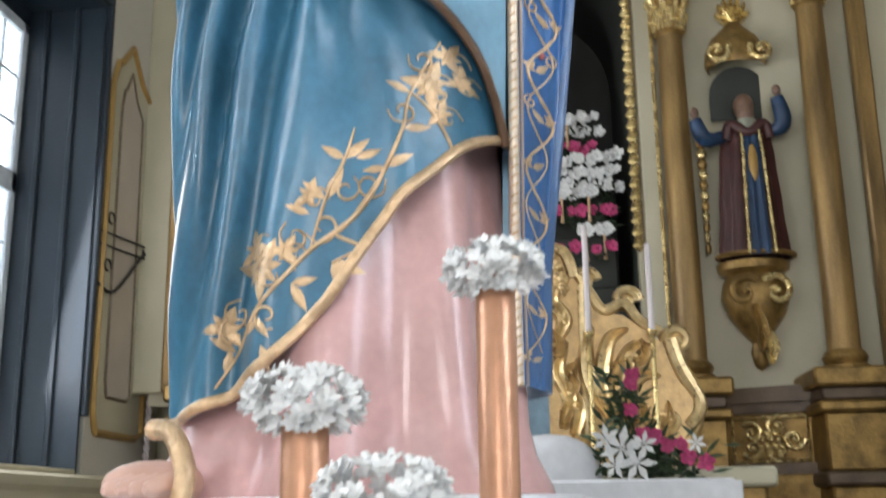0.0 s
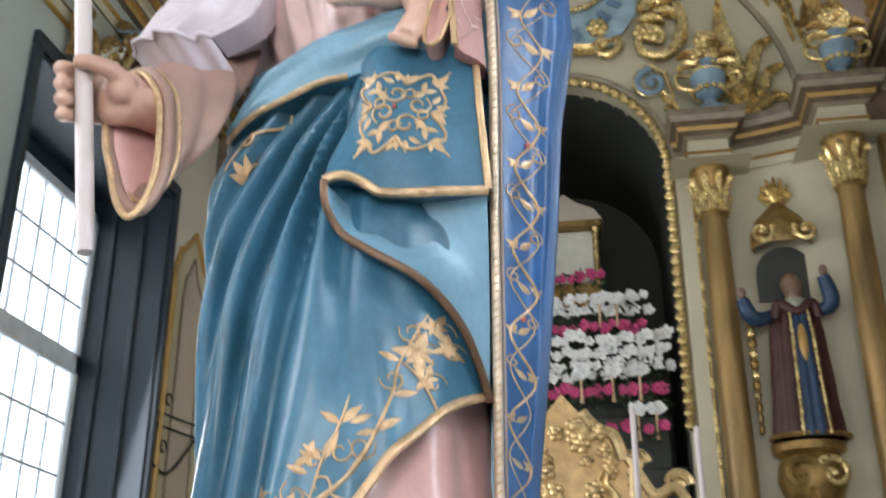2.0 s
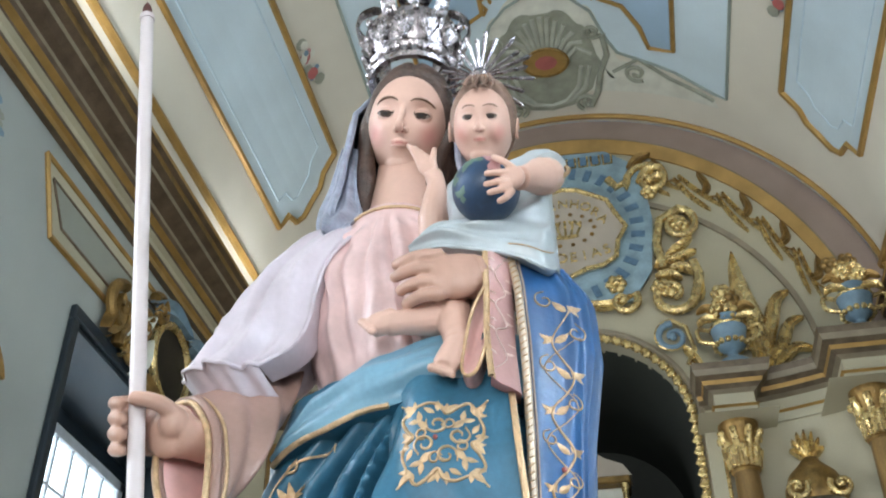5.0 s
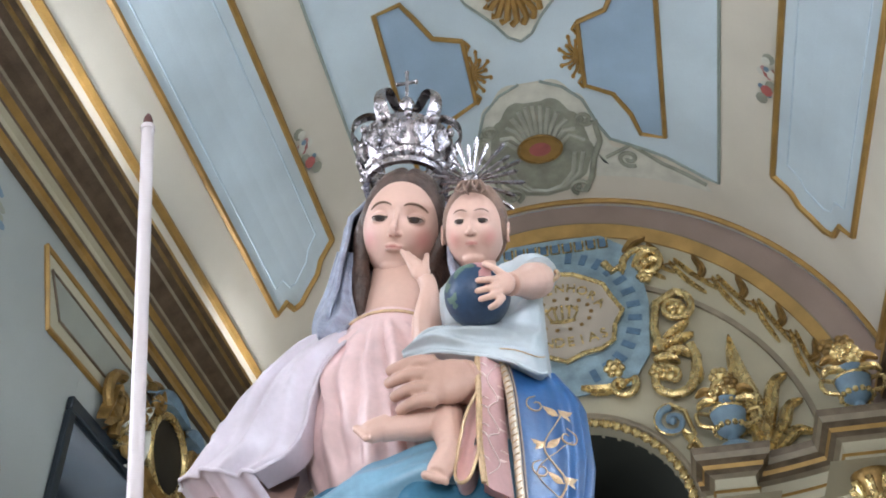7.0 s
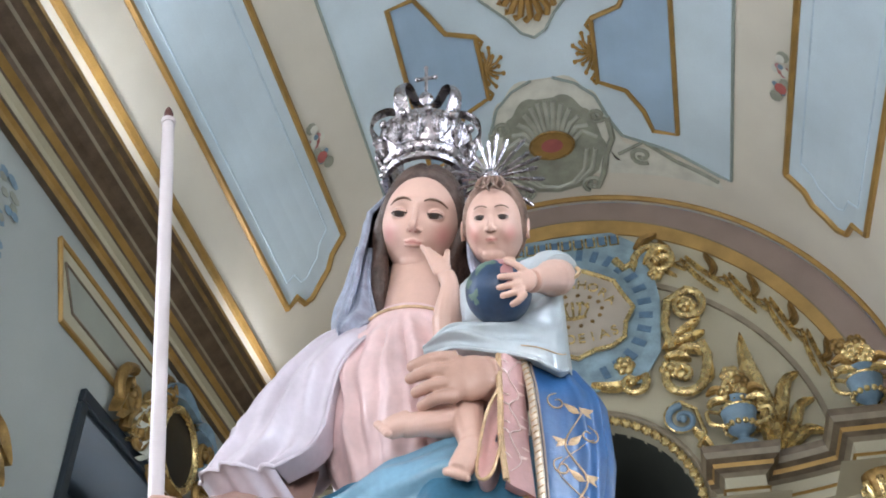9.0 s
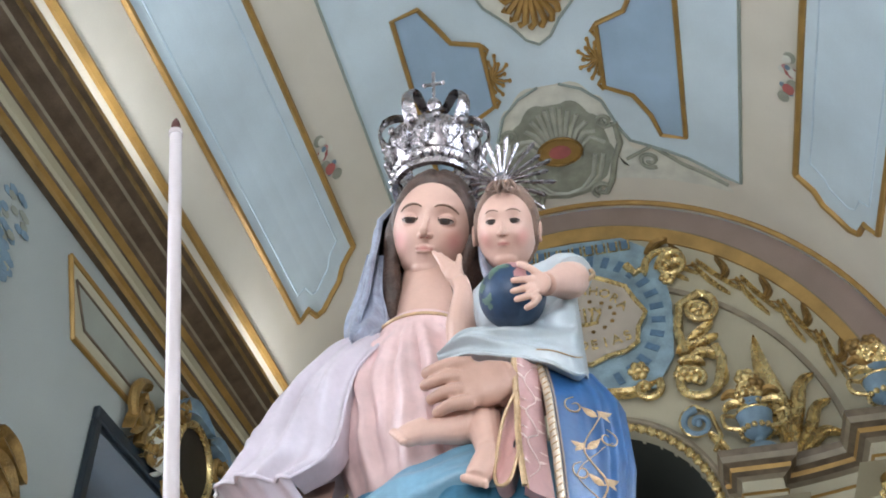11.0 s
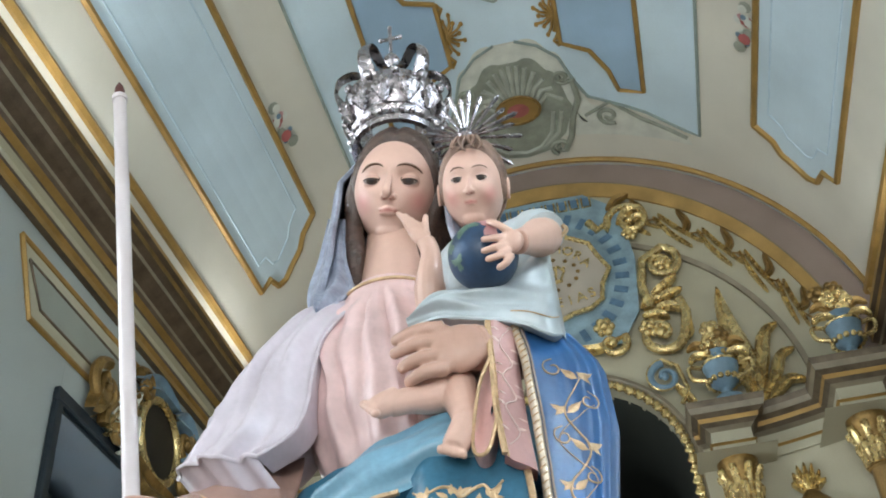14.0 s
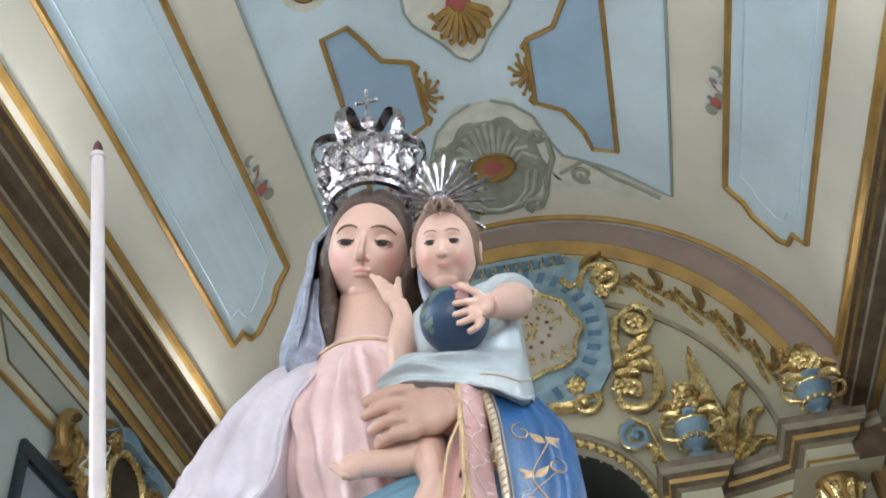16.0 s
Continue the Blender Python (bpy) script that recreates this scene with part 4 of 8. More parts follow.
def column(x, y, z0, z1, r):
    s = Shape()
    k = Vector((x, y, 0))
    s.lathe([(r * 1.5, z0 - 0.02), (r * 1.5, z0 + 0.03), (r * 1.25, z0 + 0.05), (r * 1.42, z0 + 0.09), (r * 1.3, z0 + 0.13), (r * 1.08, z0 + 0.15)], k, OLDGOLD, 28)
    rpart(s, "column_base")
    s = Shape()
    s.lathe([(r * 1.06, z0 + 0.15)] + [(r * (1.03 - 0.14 * q * q), lerp(z0 + 0.17, z1, q)) for q in [i / 10 for i in range(11)]], k, COLUMN, 28)
    rpart(s, "column_shaft")
    s = Shape()
    s.lathe([(r * 0.95, z1 - 0.01), (r * 1.06, z1 + 0.01), (r * 0.95, z1 + 0.03), (r * 0.98, z1 + 0.2), (r * 1.3, z1 + 0.36), (r * 1.5, z1 + 0.40), (r * 1.5, z1 + 0.45), (0.001, z1 + 0.45)], k, OLDGOLD, 24)
    cap = rpart(s, "capital")
    for row, (h, rr) in enumerate(((0.20, 1.25), (0.36, 1.55))):
        for q in range(8):
            a = 2 * math.pi * (q + 0.5 * row) / 8
            e = Vector((math.cos(a), math.sin(a), 0))
            s = Shape().tube(spline([k + e * r * 0.95 + Vector((0, 0, z1 + 0.03)), k + e * r * 1.1 + Vector((0, 0, z1 + h * 0.7)), k + e * r * rr + Vector((0, 0, z1 + h)), k + e * r * (rr + 0.1) + Vector((0, 0, z1 + h - 0.05))], 4), [0.03] * 4 + [0.034] * 5 + [0.026, 0.022, 0.016, 0.012], GOLD, 7)
            s.make("capital_leaf", cap)


EPROF = [(0.0, 6.18), (0.03, 6.18), (0.03, 6.26), (0.05, 6.28), (0.02, 6.30), (0.02, 6.40), (0.06, 6.43), (0.10, 6.46), (0.11, 6.50), (0.16, 6.53), (0.18, 6.58), (0.19, 6.64), (0.0, 6.66)]
EMAT = [CREAM, CREAM, OCHRE, CREAM, CREAM, CORNPALE, CORNMID, OCHRE, CORNMID, CORNPALE, CORNMID, CORNMID]
for sg in (-1, 1):
    X = lambda u, sg=sg: X0 + sg * u
    s = Shape()
    s.grid(lambda u, v: Vector((X(bay(u)[0]), bay(u)[1], lerp(2.6, 6.4, v))), 24, 2, CREAM)
    s.grid(lambda u, v: Vector((X(bay(u)[0]), lerp(bay(u)[1], BACK + 0.05, v), 6.4)), 24, 2, CREAM)
    rpart(s, "bay_wall")
    # pale strip with a gilt fillet beside the arch
    s = Shape().box((min(X(1.06), X(1.19)), BACK - 0.07, 2.6), (max(X(1.06), X(1.19)), BACK - 0.001, 6.2), CREAM)
    rpart(s, "pilaster_strip")
    s = Shape().tube([Vector((X(1.20), BACK - 0.07, 2.7)), Vector((X(1.20), BACK - 0.07, 6.15))], 0.018, GOLD, 7)
    rpart(s, "gilt_fillet")
    column(X(C1[0]), C1[1], 2.74, 5.70, 0.118)
    column(X(C2[0]), C2[1], 2.74, 5.70, 0.118)
    # outer gilt pilaster
    s = Shape().box((min(X(2.70), X(2.84)), 8.34, 2.7), (max(X(2.70), X(2.84)), 8.46, 6.2), COLUMN, 0.02)
    rpart(s, "pilaster")
    s = Shape().box((min(X(2.84), X(3.09)), 8.38, 2.7), (max(X(2.84), X(3.09)), 9.0, 6.2), CREAM, 0.01)
    rpart(s, "pilaster_side")
    # entablature: a block over each column, and the curved run between
    for (cx, cy), w, d in ((C1, 0.155, 0.13), (C2, 0.17, 0.13)):
        s = Shape()
        pr = [(0.0, 6.15)] + EPROF[1:]
        for (p0, z0), (p1, z1), m in zip(pr, pr[1:], EMAT):
            a = [(X(cx - w - p0), cy - d - p0, z0), (X(cx + w + p0), cy - d - p0, z0), (X(cx + w + p0), 9.05, z0), (X(cx - w - p0), 9.05, z0)]
            b = [(X(cx - w - p1), cy - d - p1, z1), (X(cx + w + p1), cy - d - p1, z1), (X(cx + w + p1), 9.05, z1), (X(cx - w - p1), 9.05, z1)]
            s.add(a + b, [(i, (i + 1) % 4, 4 + (i + 1) % 4, 4 + i) for i in range(4)], m)
        s.add(b, [(0, 1, 2, 3)], CORNPALE)
        s.add([(x, y, 6.15) for x, y, _ in a], [(3, 2, 1, 0)], CREAM)
        rpart(s, "entablature_block", sharp=25, weld=True)
    s = Shape()
    for (p0, z0), (p1, z1), m in zip(EPROF, EPROF[1:], EMAT):
        s.grid(lambda u, v: Vector((X(bay(u)[0] - 0.3 * (p0, p1)[round(v)]), bay(u)[1] - (p0, p1)[round(v)], (z0, z1)[round(v)])), 24, 2, m)
    rpart(s, "entablature_run", sharp=25, weld=True)
    s = Shape().box((min(X(2.6), X(3.09)), 8.30, 6.2), (max(X(2.6), X(3.09)), 9.0, 6.62), CORNICE, 0.02)
    rpart(s, "entablature_end")
    # pedestals under the columns, with carved gilt panels
    for (cx, cy), w in ((C1, 0.20), (C2, 0.24)):
        for z0, z1, e, m in ((0, 0.4, 0.06, CORNPALE), (0.4, 1.9, 0.0, OLDGOLD), (1.9, 2.0, 0.04, CORNICE), (2.0, 2.42, 0.01, OLDGOLD), (2.42, 2.50, 0.05, OLDGOLD), (2.50, 2.60, 0.02, CORNICE), (2.60, 2.74, 0.07, OLDGOLD)):
            rpart(Shape().box((X(cx) - w - e, cy - w - e, z0), (X(cx) + w + e, 9.0, z1), m, 0.02), "pedestal_course")
    s = Shape()
    for z0, z1, e, m in ((0, 2.0, 0, OLDGOLD), (2.0, 2.08, 0.04, CORNICE), (2.08, 2.46, -0.03, OLDGOLD), (2.46, 2.54, 0.03, CORNICE), (2.54, 2.66, 0.07, CORNICE)):
        s.grid(lambda u, v: Vector((X(lerp(1.5, 2.3, u)), lerp(8.86, 8.52, u) - e, lerp(z0, z1, v))), 2, 2, m)
        s.grid(lambda u, v: Vector((X(lerp(1.5, 2.3, u)), lerp(8.86, 8.52, u) + 0.2 - (e + 0.2) * v, z1)), 2, 2, m)
    rpart(s, "dado")
    s = Shape()
    dado = lambda u, v, h, sg=sg: Vector((X0 + sg * u, lerp(8.86, 8.52, (u - 1.5) / 0.8) + 0.02 - h, v))
    for q in range(5):
        volute(s, dado, (1.88 + 0.16 * math.cos(q * 1.26), 2.26 + 0.10 * math.sin(q * 1.26)), 0.08, q * 70, 1.2, 0.022, GOLD, 1 if q % 2 else -1)
    rosette(s, dado, (1.88, 2.26), 0.09, GOLD)
    s.tube([dado(a, b, 0.02) for a, b in ((1.62, 2.10), (2.14, 2.10), (2.14, 2.43), (1.62, 2.43), (1.62, 2.10))], 0.015, GOLD, 6)
    rpart(s, "carved_panel")
    # side niche: corbel, canopy, drops
    ny = 8.83
    nf = lambda u, v, h, sg=sg: Vector((X0 + sg * u, ny - h, v))
    cx = 1.88
    s = Shape()
    s.lathe([(0.001, 2.80), (0.05, 2.84), (0.07, 2.95), (0.05, 3.02), (0.12, 3.10), (0.22, 3.24), (0.27, 3.38), (0.25, 3.5), (0.22, 3.56), (0.28, 3.60), (0.29, 3.66), (0.001, 3.67)], (X(cx), ny - 0.02, 0), OLDGOLD, 24, 1.0, 0.85)
    at = lambda u, v, h: Vector((X(cx) + u, ny - 0.20 - h, v))
    volute(s, at, (0.13, 3.40), 0.13, 140, 1.1, 0.032, GOLD, -1)
    volute(s, at, (-0.12, 3.40), 0.13, 40, 1.1, 0.028, OLDGOLD, 1)
    blade(s, at, [(0, 3.12), (0.06, 2.98), (0.04, 2.82)], 0.06, GOLD, 0.05)
    blade(s, at, [(-0.05, 3.3), (0, 3.1), (-0.02, 2.92)], 0.06, OLDGOLD, 0.05)
    rpart(s, "corbel")
    s = Shape()
    s.lathe([(0.24, 5.36), (0.26, 5.40), (0.25, 5.50), (0.20, 5.62), (0.10, 5.72), (0.05, 5.78), (0.001, 5.80)], (X(cx), ny - 0.02, 0), OLDGOLD, 24, 1.0, 0.8)
    for q in range(7):
        a = radians(-75 + 25 * q)
        blade(s, nf, [(cx, 5.74), (cx + 0.08 * math.sin(a), 5.82 + 0.03 * math.cos(a)), (cx + 0.15 * math.sin(a), 5.80 + 0.24 * math.cos(a))], 0.035, GOLD, 0.05)
    for q in (-1, 1):
        volute(s, at, (q * 0.18, 5.44), 0.10, 90 + q * 60, 1.2, 0.028, GOLD, q)
    rpart(s, "canopy")
    s = Shape()
    o = [(cx - 0.24, 4.9)] + [(cx + 0.24 * math.cos(radians(a)), 5.12 + 0.26 * math.sin(radians(a))) for a in range(180, -1, -15)] + [(cx + 0.24, 4.9)]
    # dark sheet standing in for the niche's shade behind the figure's head
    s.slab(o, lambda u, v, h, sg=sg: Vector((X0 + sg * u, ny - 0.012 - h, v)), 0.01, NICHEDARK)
    rpart(s, "niche_back")
    for q in (-1, 1):
        for k in range(11):
            s = Shape()
            s.ball(nf(cx + q * 0.34, 4.70 - 0.09 * k + (0.25 if q > 0 else 0), 0.04), (0.045 - 0.002 * k, 0.03, 0.05), GOLD if k % 2 else OLDGOLD, nu=8, nv=6)
            rpart(s, "husk")
for sg in (-1, 1):
    urn(X0 + sg * 1.42, 8.76, 6.66, 1.0)
    urn(X0 + sg * 2.50, 8.40, 6.66, 0.94)


# statues in the side niches, each one plain mesh
def saint(x, y, z, sg):
    s = Shape()

    def robe(u, v):
        a = 2 * math.pi * u
        zz = lerp(0, 1.18, v)
        rx, ry = table([(0, 0.27, 0.17), (0.4, 0.24, 0.15), (0.8, 0.215, 0.14), (1.05, 0.19, 0.12), (1.13, 0.12, 0.09), (1.18, 0.05, 0.05)], zz)
        f = 1 + 0.06 * math.sin(11 * a)
        return Vector((x + rx * f * math.cos(a), y + ry * f * math.sin(a), z + zz))
    s.grid(robe, 60, 20, RED, loop=True)
    s.grid(lambda u, v: Vector((x + lerp(-0.055, 0.075, u) * (1.2 - 0.3 * v), y - table([(0, 0.185), (0.4, 0.165), (0.8, 0.155), (1.1, 0.10)], lerp(0, 1.1, v))[0] - 0.02 + 0.008 * math.sin(14 * u), z + lerp(0, 1.1, v))), 14, 12, DEEPBLUE)
    for q in (-0.07, 0.10):
        s.tube([(x + q * (1.2 - 0.4 * k / 8), y - table([(0, 0.19), (0.4, 0.17), (0.8, 0.158), (1.1, 0.10)], 1.1 * k / 8)[0] - 0.022, z + 1.1 * k / 8) for k in range(9)], 0.014, GOLD, 6)
    s.ball((x + 0.01, y - 0.17, z + 0.75), (0.04, 0.03, 0.16), OCHRE)
    s.ball((x, y - 0.02, z + 1.28), (0.085, 0.090, 0.11), BROW)
    s.ball((x, y - 0.07, z + 1.19), (0.07, 0.07, 0.11), AGEDFACE)
    s.ball((x, y - 0.06, z + 1.10), (0.085, 0.085, 0.10), SHELLGREY)
    s.tube(spline([(x - 0.17, y - 0.08, z + 0.98), (x - 0.13, y - 0.10, z + 1.10), (x, y - 0.12, z + 1.02), (x + 0.13, y - 0.10, z + 1.10), (x + 0.17, y - 0.08, z + 0.98)], 5), 0.045, RED, 10)
    for q, (ex, ez, hx, hz) in ((-1, (-0.34, 0.98, -0.42, 1.14)), (1, (0.28, 1.08, 0.24, 1.30))):
        s.tube(spline([(x + q * 0.14, y - 0.02, z + 1.04), (x + ex, y - 0.12, z + ez), (x + hx, y - 0.16, z + hz)], 5), [0.055] * 4 + [0.065] * 4 + [0.06, 0.055, 0.05], DEEPBLUE, 12)
        s.ball((x + hx, y - 0.17, z + hz + 0.05), (0.036, 0.03, 0.05), AGEDFACE)
    s.tube([(x + 0.30 * math.cos(a), y + 0.19 * math.sin(a), z + 0.02) for a in [2 * math.pi * k / 24 for k in range(25)]], 0.02, OLDGOLD, 6)
    return tagged(s.make("statue"), "small painted statue of a bearded figure in red and blue robes", "statue", "statues in the side niches")


saint(X0 + 1.88, 8.66, 3.67, 1)
saint(X0 - 1.88, 8.66, 3.67, -1)

# stepped throne of flowers in the arched recess
thr = thing("flower_throne", "dark stepped throne dressed with rows of cut flowers", "throne", at=(X0, 9.9, 2.2))
TIERS = [(3.75, 0.98, 9.42), (4.25, 0.86, 9.58), (4.75, 0.78, 9.72), (5.10, 0.64, 9.84), (5.42, 0.48, 9.94)]
z0 = 2.2
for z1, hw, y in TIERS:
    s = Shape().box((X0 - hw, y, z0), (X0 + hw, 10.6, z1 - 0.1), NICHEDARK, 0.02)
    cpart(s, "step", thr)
    z0 = z1 - 0.1
# shrine at its top
shr = thing("shrine", "small gilt and white shrine with a pediment at the throne's top", "shrine", at=(X0, 10.1, 5.32))
for a, b, m, n in (((-0.34, 9.98, 5.32), (0.34, 10.4, 5.60), OLDGOLD, "base"), ((-0.30, 10.12, 5.60), (0.30, 10.4, 6.22), SHELLPALE, "cabinet"), ((-0.36, 10.0, 6.22), (0.36, 10.4, 6.30), OLDGOLD, "cornice")):
    cpart(Shape().box((X0 + a[0], a[1], a[2]), (X0 + b[0], b[1], b[2]), m, 0.015), n, shr)
for q in (-1, 1):
    cpart(Shape().lathe([(0.05, 5.60), (0.035, 5.66), (0.032, 6.12), (0.05, 6.22)], (X0 + q * 0.30, 10.06, 0), GOLD, 12), "colonnette", shr)
s = Shape().slab([(-0.38, 6.30), (0.38, 6.30), (0.30, 6.42), (0.12, 6.50), (0, 6.60), (-0.12, 6.50), (-0.30, 6.42)], flat(10.3), 0.28, PANELPINK)
cpart(s, "pediment", shr)

rnd = random.Random(5)


def petals(s, c, r, material, n=9, rnd=rnd):
    """A small flower: a cup of bent petals."""
    c = Vector(c)
    for k in range(n):
        a = 2 * math.pi * k / n + rnd.uniform(-0.3, 0.3)
        up = rnd.uniform(0.0, 0.9)
        e = Vector((math.cos(a), -0.35, math.sin(a))).normalized()
        w = e.cross(Vector((0, 1, 0))).normalized()
        o = Vector((0, -r * up * 0.6, 0))
        q = r * rnd.uniform(0.8, 1.1)
        s.add([c, c + e * q * 0.55 + w * q * 0.36 + o, c + e * q * 1.0 + w * q * 0.16 + o * 0.5, c + e * q * 1.0 - w * q * 0.16 + o * 0.5, c + e * q * 0.55 - w * q * 0.36 + o], [(0, 1, 2, 3, 4)], material)
    s.ball(c + Vector((0, -r * 0.25, 0)), r * 0.35, material, nu=6, nv=5)


def flower_row(z, hw, y, material, step, r, label, rows=1, jit=0.03):
    row = thing("flower_row", label, "flowers", "rows of flowers on the throne", at=(X0, y, z))
    n = int(2 * hw / step)
    for j in range(rows):
        for k in range(n + 1):
            x = X0 - hw + 2 * hw * k / n + rnd.uniform(-jit, jit)
            s = Shape()
            petals(s, (x, y - 0.05 * j + rnd.uniform(-0.03, 0.03), z + 0.11 * j + rnd.uniform(-jit, jit)), r * rnd.uniform(0.85, 1.2), material)
            cpart_fast(s, "flower", row)
    s = Shape()
    for k in range(n * 9):
        x = X0 + rnd.uniform(-hw, hw)
        c = Vector((x, y + rnd.uniform(-0.04, 0.10), z - 0.12 + rnd.uniform(-0.08, 0.14)))
        d = Vector((rnd.uniform(-1, 1), rnd.uniform(-1, 0.2), rnd.uniform(-0.3, 1))).normalized()
        w = d.orthogonal().normalized() * 0.016
        s.add([c, c + d * 0.05 + w, c + d * 0.11, c + d * 0.05 - w], [(0, 1, 2, 3)], LEAF)
    ob = cpart_fast(s, "foliage", row)
    ob["kind"] = "stuff"
    return row


def cpart_fast(s, name, parent):
    ob = s.make(name, parent, fix=False)
    ob.matrix_parent_inverse = Matrix.Translation(-parent.location)
    return ob


flower_row(3.98, 0.80, 9.34, PINKPETAL, 0.15, 0.06, "row of pink and gilt flowers with green foliage")
flower_row(4.36, 0.84, 9.46, PINKPETAL, 0.095, 0.065, "row of deep pink flowers with green foliage")
flower_row(4.62, 0.88, 9.56, PETAL, 0.075, 0.062, "double row of white flowers with green foliage", rows=3)
flower_row(4.50, 0.56, 9.50, PETAL, 0.09, 0.055, "low row of white flowers above pink ones")
flower_row(5.03, 0.68, 9.70, PINKPETAL, 0.09, 0.06, "row of deep pink flowers with green foliage")
flower_row(5.22, 0.74, 9.78, PETAL, 0.08, 0.062, "row of white flowers with green foliage", rows=2)
flower_row(5.62, 0.34, 9.88, PINKPETAL, 0.09, 0.06, "row of deep pink flowers before the shrine")
for z, y, xs in ((4.05, 9.36, (0.58, 0.74)), (4.42, 9.42, (-0.6, -0.3, 0.1, 0.38, 0.62)), (5.2, 9.66, (-0.4, 0.3, 0.46))):
    for x in xs:
        v = thing("bud_vase", "slim gilt bud vase holding a white flower", "vase", "bud vases on the throne", at=(X0 + x, y, z - 0.18))
        cpart(Shape().lathe([(0.02, -0.18), (0.012, -0.1), (0.012, 0.03), (0.018, 0.05)], (X0 + x, y, z), GILT, 8), "stem", v)
        s = Shape()
        for k in range(5):
            petals(s, (X0 + x + 0.05 * math.cos(k * 1.26), y, z + 0.10 + 0.03 * math.sin(k * 1.26)), 0.045, PETAL)
        cpart_fast(s, "flower_head", v)

# gilt rocaille tabernacle on the high altar
TY = 7.8
tab = thing("tabernacle", "gilt carved rocaille tabernacle with an arched grey door", "tabernacle", at=(X0, TY, 2.0))
ft = flat(TY)
for sg in (-1, 1):
    at = lambda u, v, h, sg=sg: ft(sg * u, v, h)
    o = [(0, 2.0), (1.14, 2.0), (1.16, 2.3), (1.20, 2.5), (1.08, 2.72), (1.02, 2.86), (0.92, 2.95), (0.75, 3.08), (0.55, 3.12), (0.50, 3.28), (0.40, 3.40), (0.28, 3.62), (0.12, 3.72), (0, 3.86)]
    cpart(Shape().slab(o, at, 0.12, GILTPALE), "back_panel", tab)
    s = Shape()
    s.tube([at(p[0], p[1], 0.12) for p in spline([(1.15, 2.3, 0), (1.24, 2.45, 0), (1.12, 2.7, 0), (1.06, 2.9, 0)], 6)], [0.045] * 10 + [0.055] * 9, TABGOLD, 8)
    volute(s, at, (1.12, 2.90), 0.09, 200, 1.2, 0.045, TABGOLD, -1)
    volute(s, at, (1.12, 2.34), 0.11, 60, 1.2, 0.045, TABGOLD, -1)
    cpart(s, "scroll", tab)
    s = Shape()
    s.tube([at(p[0], p[1], 0.12) for p in spline([(1.0, 2.95, 0), (0.86, 3.04, 0), (0.76, 3.16, 0), (0.62, 3.12, 0), (0.53, 3.24, 0), (0.45, 3.38, 0)], 6)], 0.04, TABGOLD, 8)
    volute(s, at, (0.78, 3.20), 0.09, 0, 1.2, 0.04, TABGOLD, 1)
    volute(s, at, (0.50, 3.36), 0.08, 0, 1.2, 0.04, TABGOLD, 1)
    s.tube([at(p[0], p[1], 0.12) for p in spline([(0.42, 3.36, 0), (0.36, 3.54, 0), (0.24, 3.60, 0), (0.14, 3.72, 0)], 6)], 0.045, TABGOLD, 8)
    cpart(s, "crest_scroll", tab)
    for pts in ([(0.62, 2.35), (0.58, 2.6), (0.64, 2.9), (0.78, 2.98)], [(0.62, 2.35), (0.68, 2.62), (0.80, 2.84), (0.92, 2.86)], [(0.62, 2.35), (0.74, 2.55), (0.86, 2.66), (0.98, 2.64)], [(0.60, 2.4), (0.50, 2.6), (0.48, 2.85), (0.54, 3.0)],
                [(0.30, 2.3), (0.36, 2.5), (0.28, 2.7), (0.36, 2.9)], [(0.36, 2.2), (0.42, 2.42), (0.36, 2.6), (0.42, 2.78)], [(0.26, 2.9), (0.34, 3.05), (0.26, 3.2), (0.34, 3.34)]):
        s = Shape()
        blade(s, lambda u, v, h: at(u, v, h + 0.12), pts, 0.06, TABGOLD, 0.06)
        cpart(s, "leaf", tab)
    for k in range(34):
        u0, v0, a = rnd.uniform(0.05, 1.05), rnd.uniform(2.1, 3.0), rnd.uniform(0, 6.3)
        if v0 > 3.05 - 0.3 * u0 or (u0 < 0.3 and v0 < 2.8):
            continue
        ln = rnd.uniform(0.12, 0.22)
        s = Shape()
        blade(s, lambda u, v, h: at(u, v, h + 0.12), [(u0, v0), (u0 + ln * 0.5 * math.cos(a), v0 + ln * 0.5 * math.sin(a)), (u0 + ln * math.cos(a + 0.7), v0 + ln * math.sin(a + 0.7))], 0.04, TABGOLD, 0.07)
        if k % 3 == 0:
            volute(s, lambda u, v, h: at(u, v, h + 0.12), (u0, v0), 0.07, math.degrees(a), 1.2, 0.024, TABGOLD, 1)
        cpart(s, "carved_leaf", tab)
    s = Shape()
    for k in range(14):
        s = Shape()
        rosette(s, lambda u, v, h: at(u, v, h + 0.14), (0.05 + 0.30 * rnd.random(), 3.0 + 0.62 * rnd.random()), 0.055 + 0.03 * rnd.random(), TABGOLD, 5)
        cpart(s, "carved_flower", tab)
    s = Shape().tube([at(0.46, 2.0, 0.14), at(0.46, 3.3, 0.14)], 0.024, TABGOLD, 8)
    cpart(s, "colonnette", tab)
s = Shape().slab([(-0.13, 2.0)] + [(0.13 * math.cos(radians(a)), 2.62 + 0.15 * math.sin(radians(a))) for a in range(180, -1, -20)] + [(0.13, 2.0)], lambda u, v, h: ft(u + 0.08, v, h + 0.13), 0.02, ALTARBLUE)
cpart(s, "door", tab, "arched grey curtained door")
s = Shape().tube([ft(0.08 + 0.16 * math.cos(radians(a)), 2.62 + 0.18 * math.sin(radians(a)), 0.15) for a in range(180, -1, -15)], 0.03, TABGOLD, 8)
cpart(s, "door_arch", tab)
alt = thing("altar", "high altar block with white linen cloth", "altar", at=(X0, 7.0, 0))
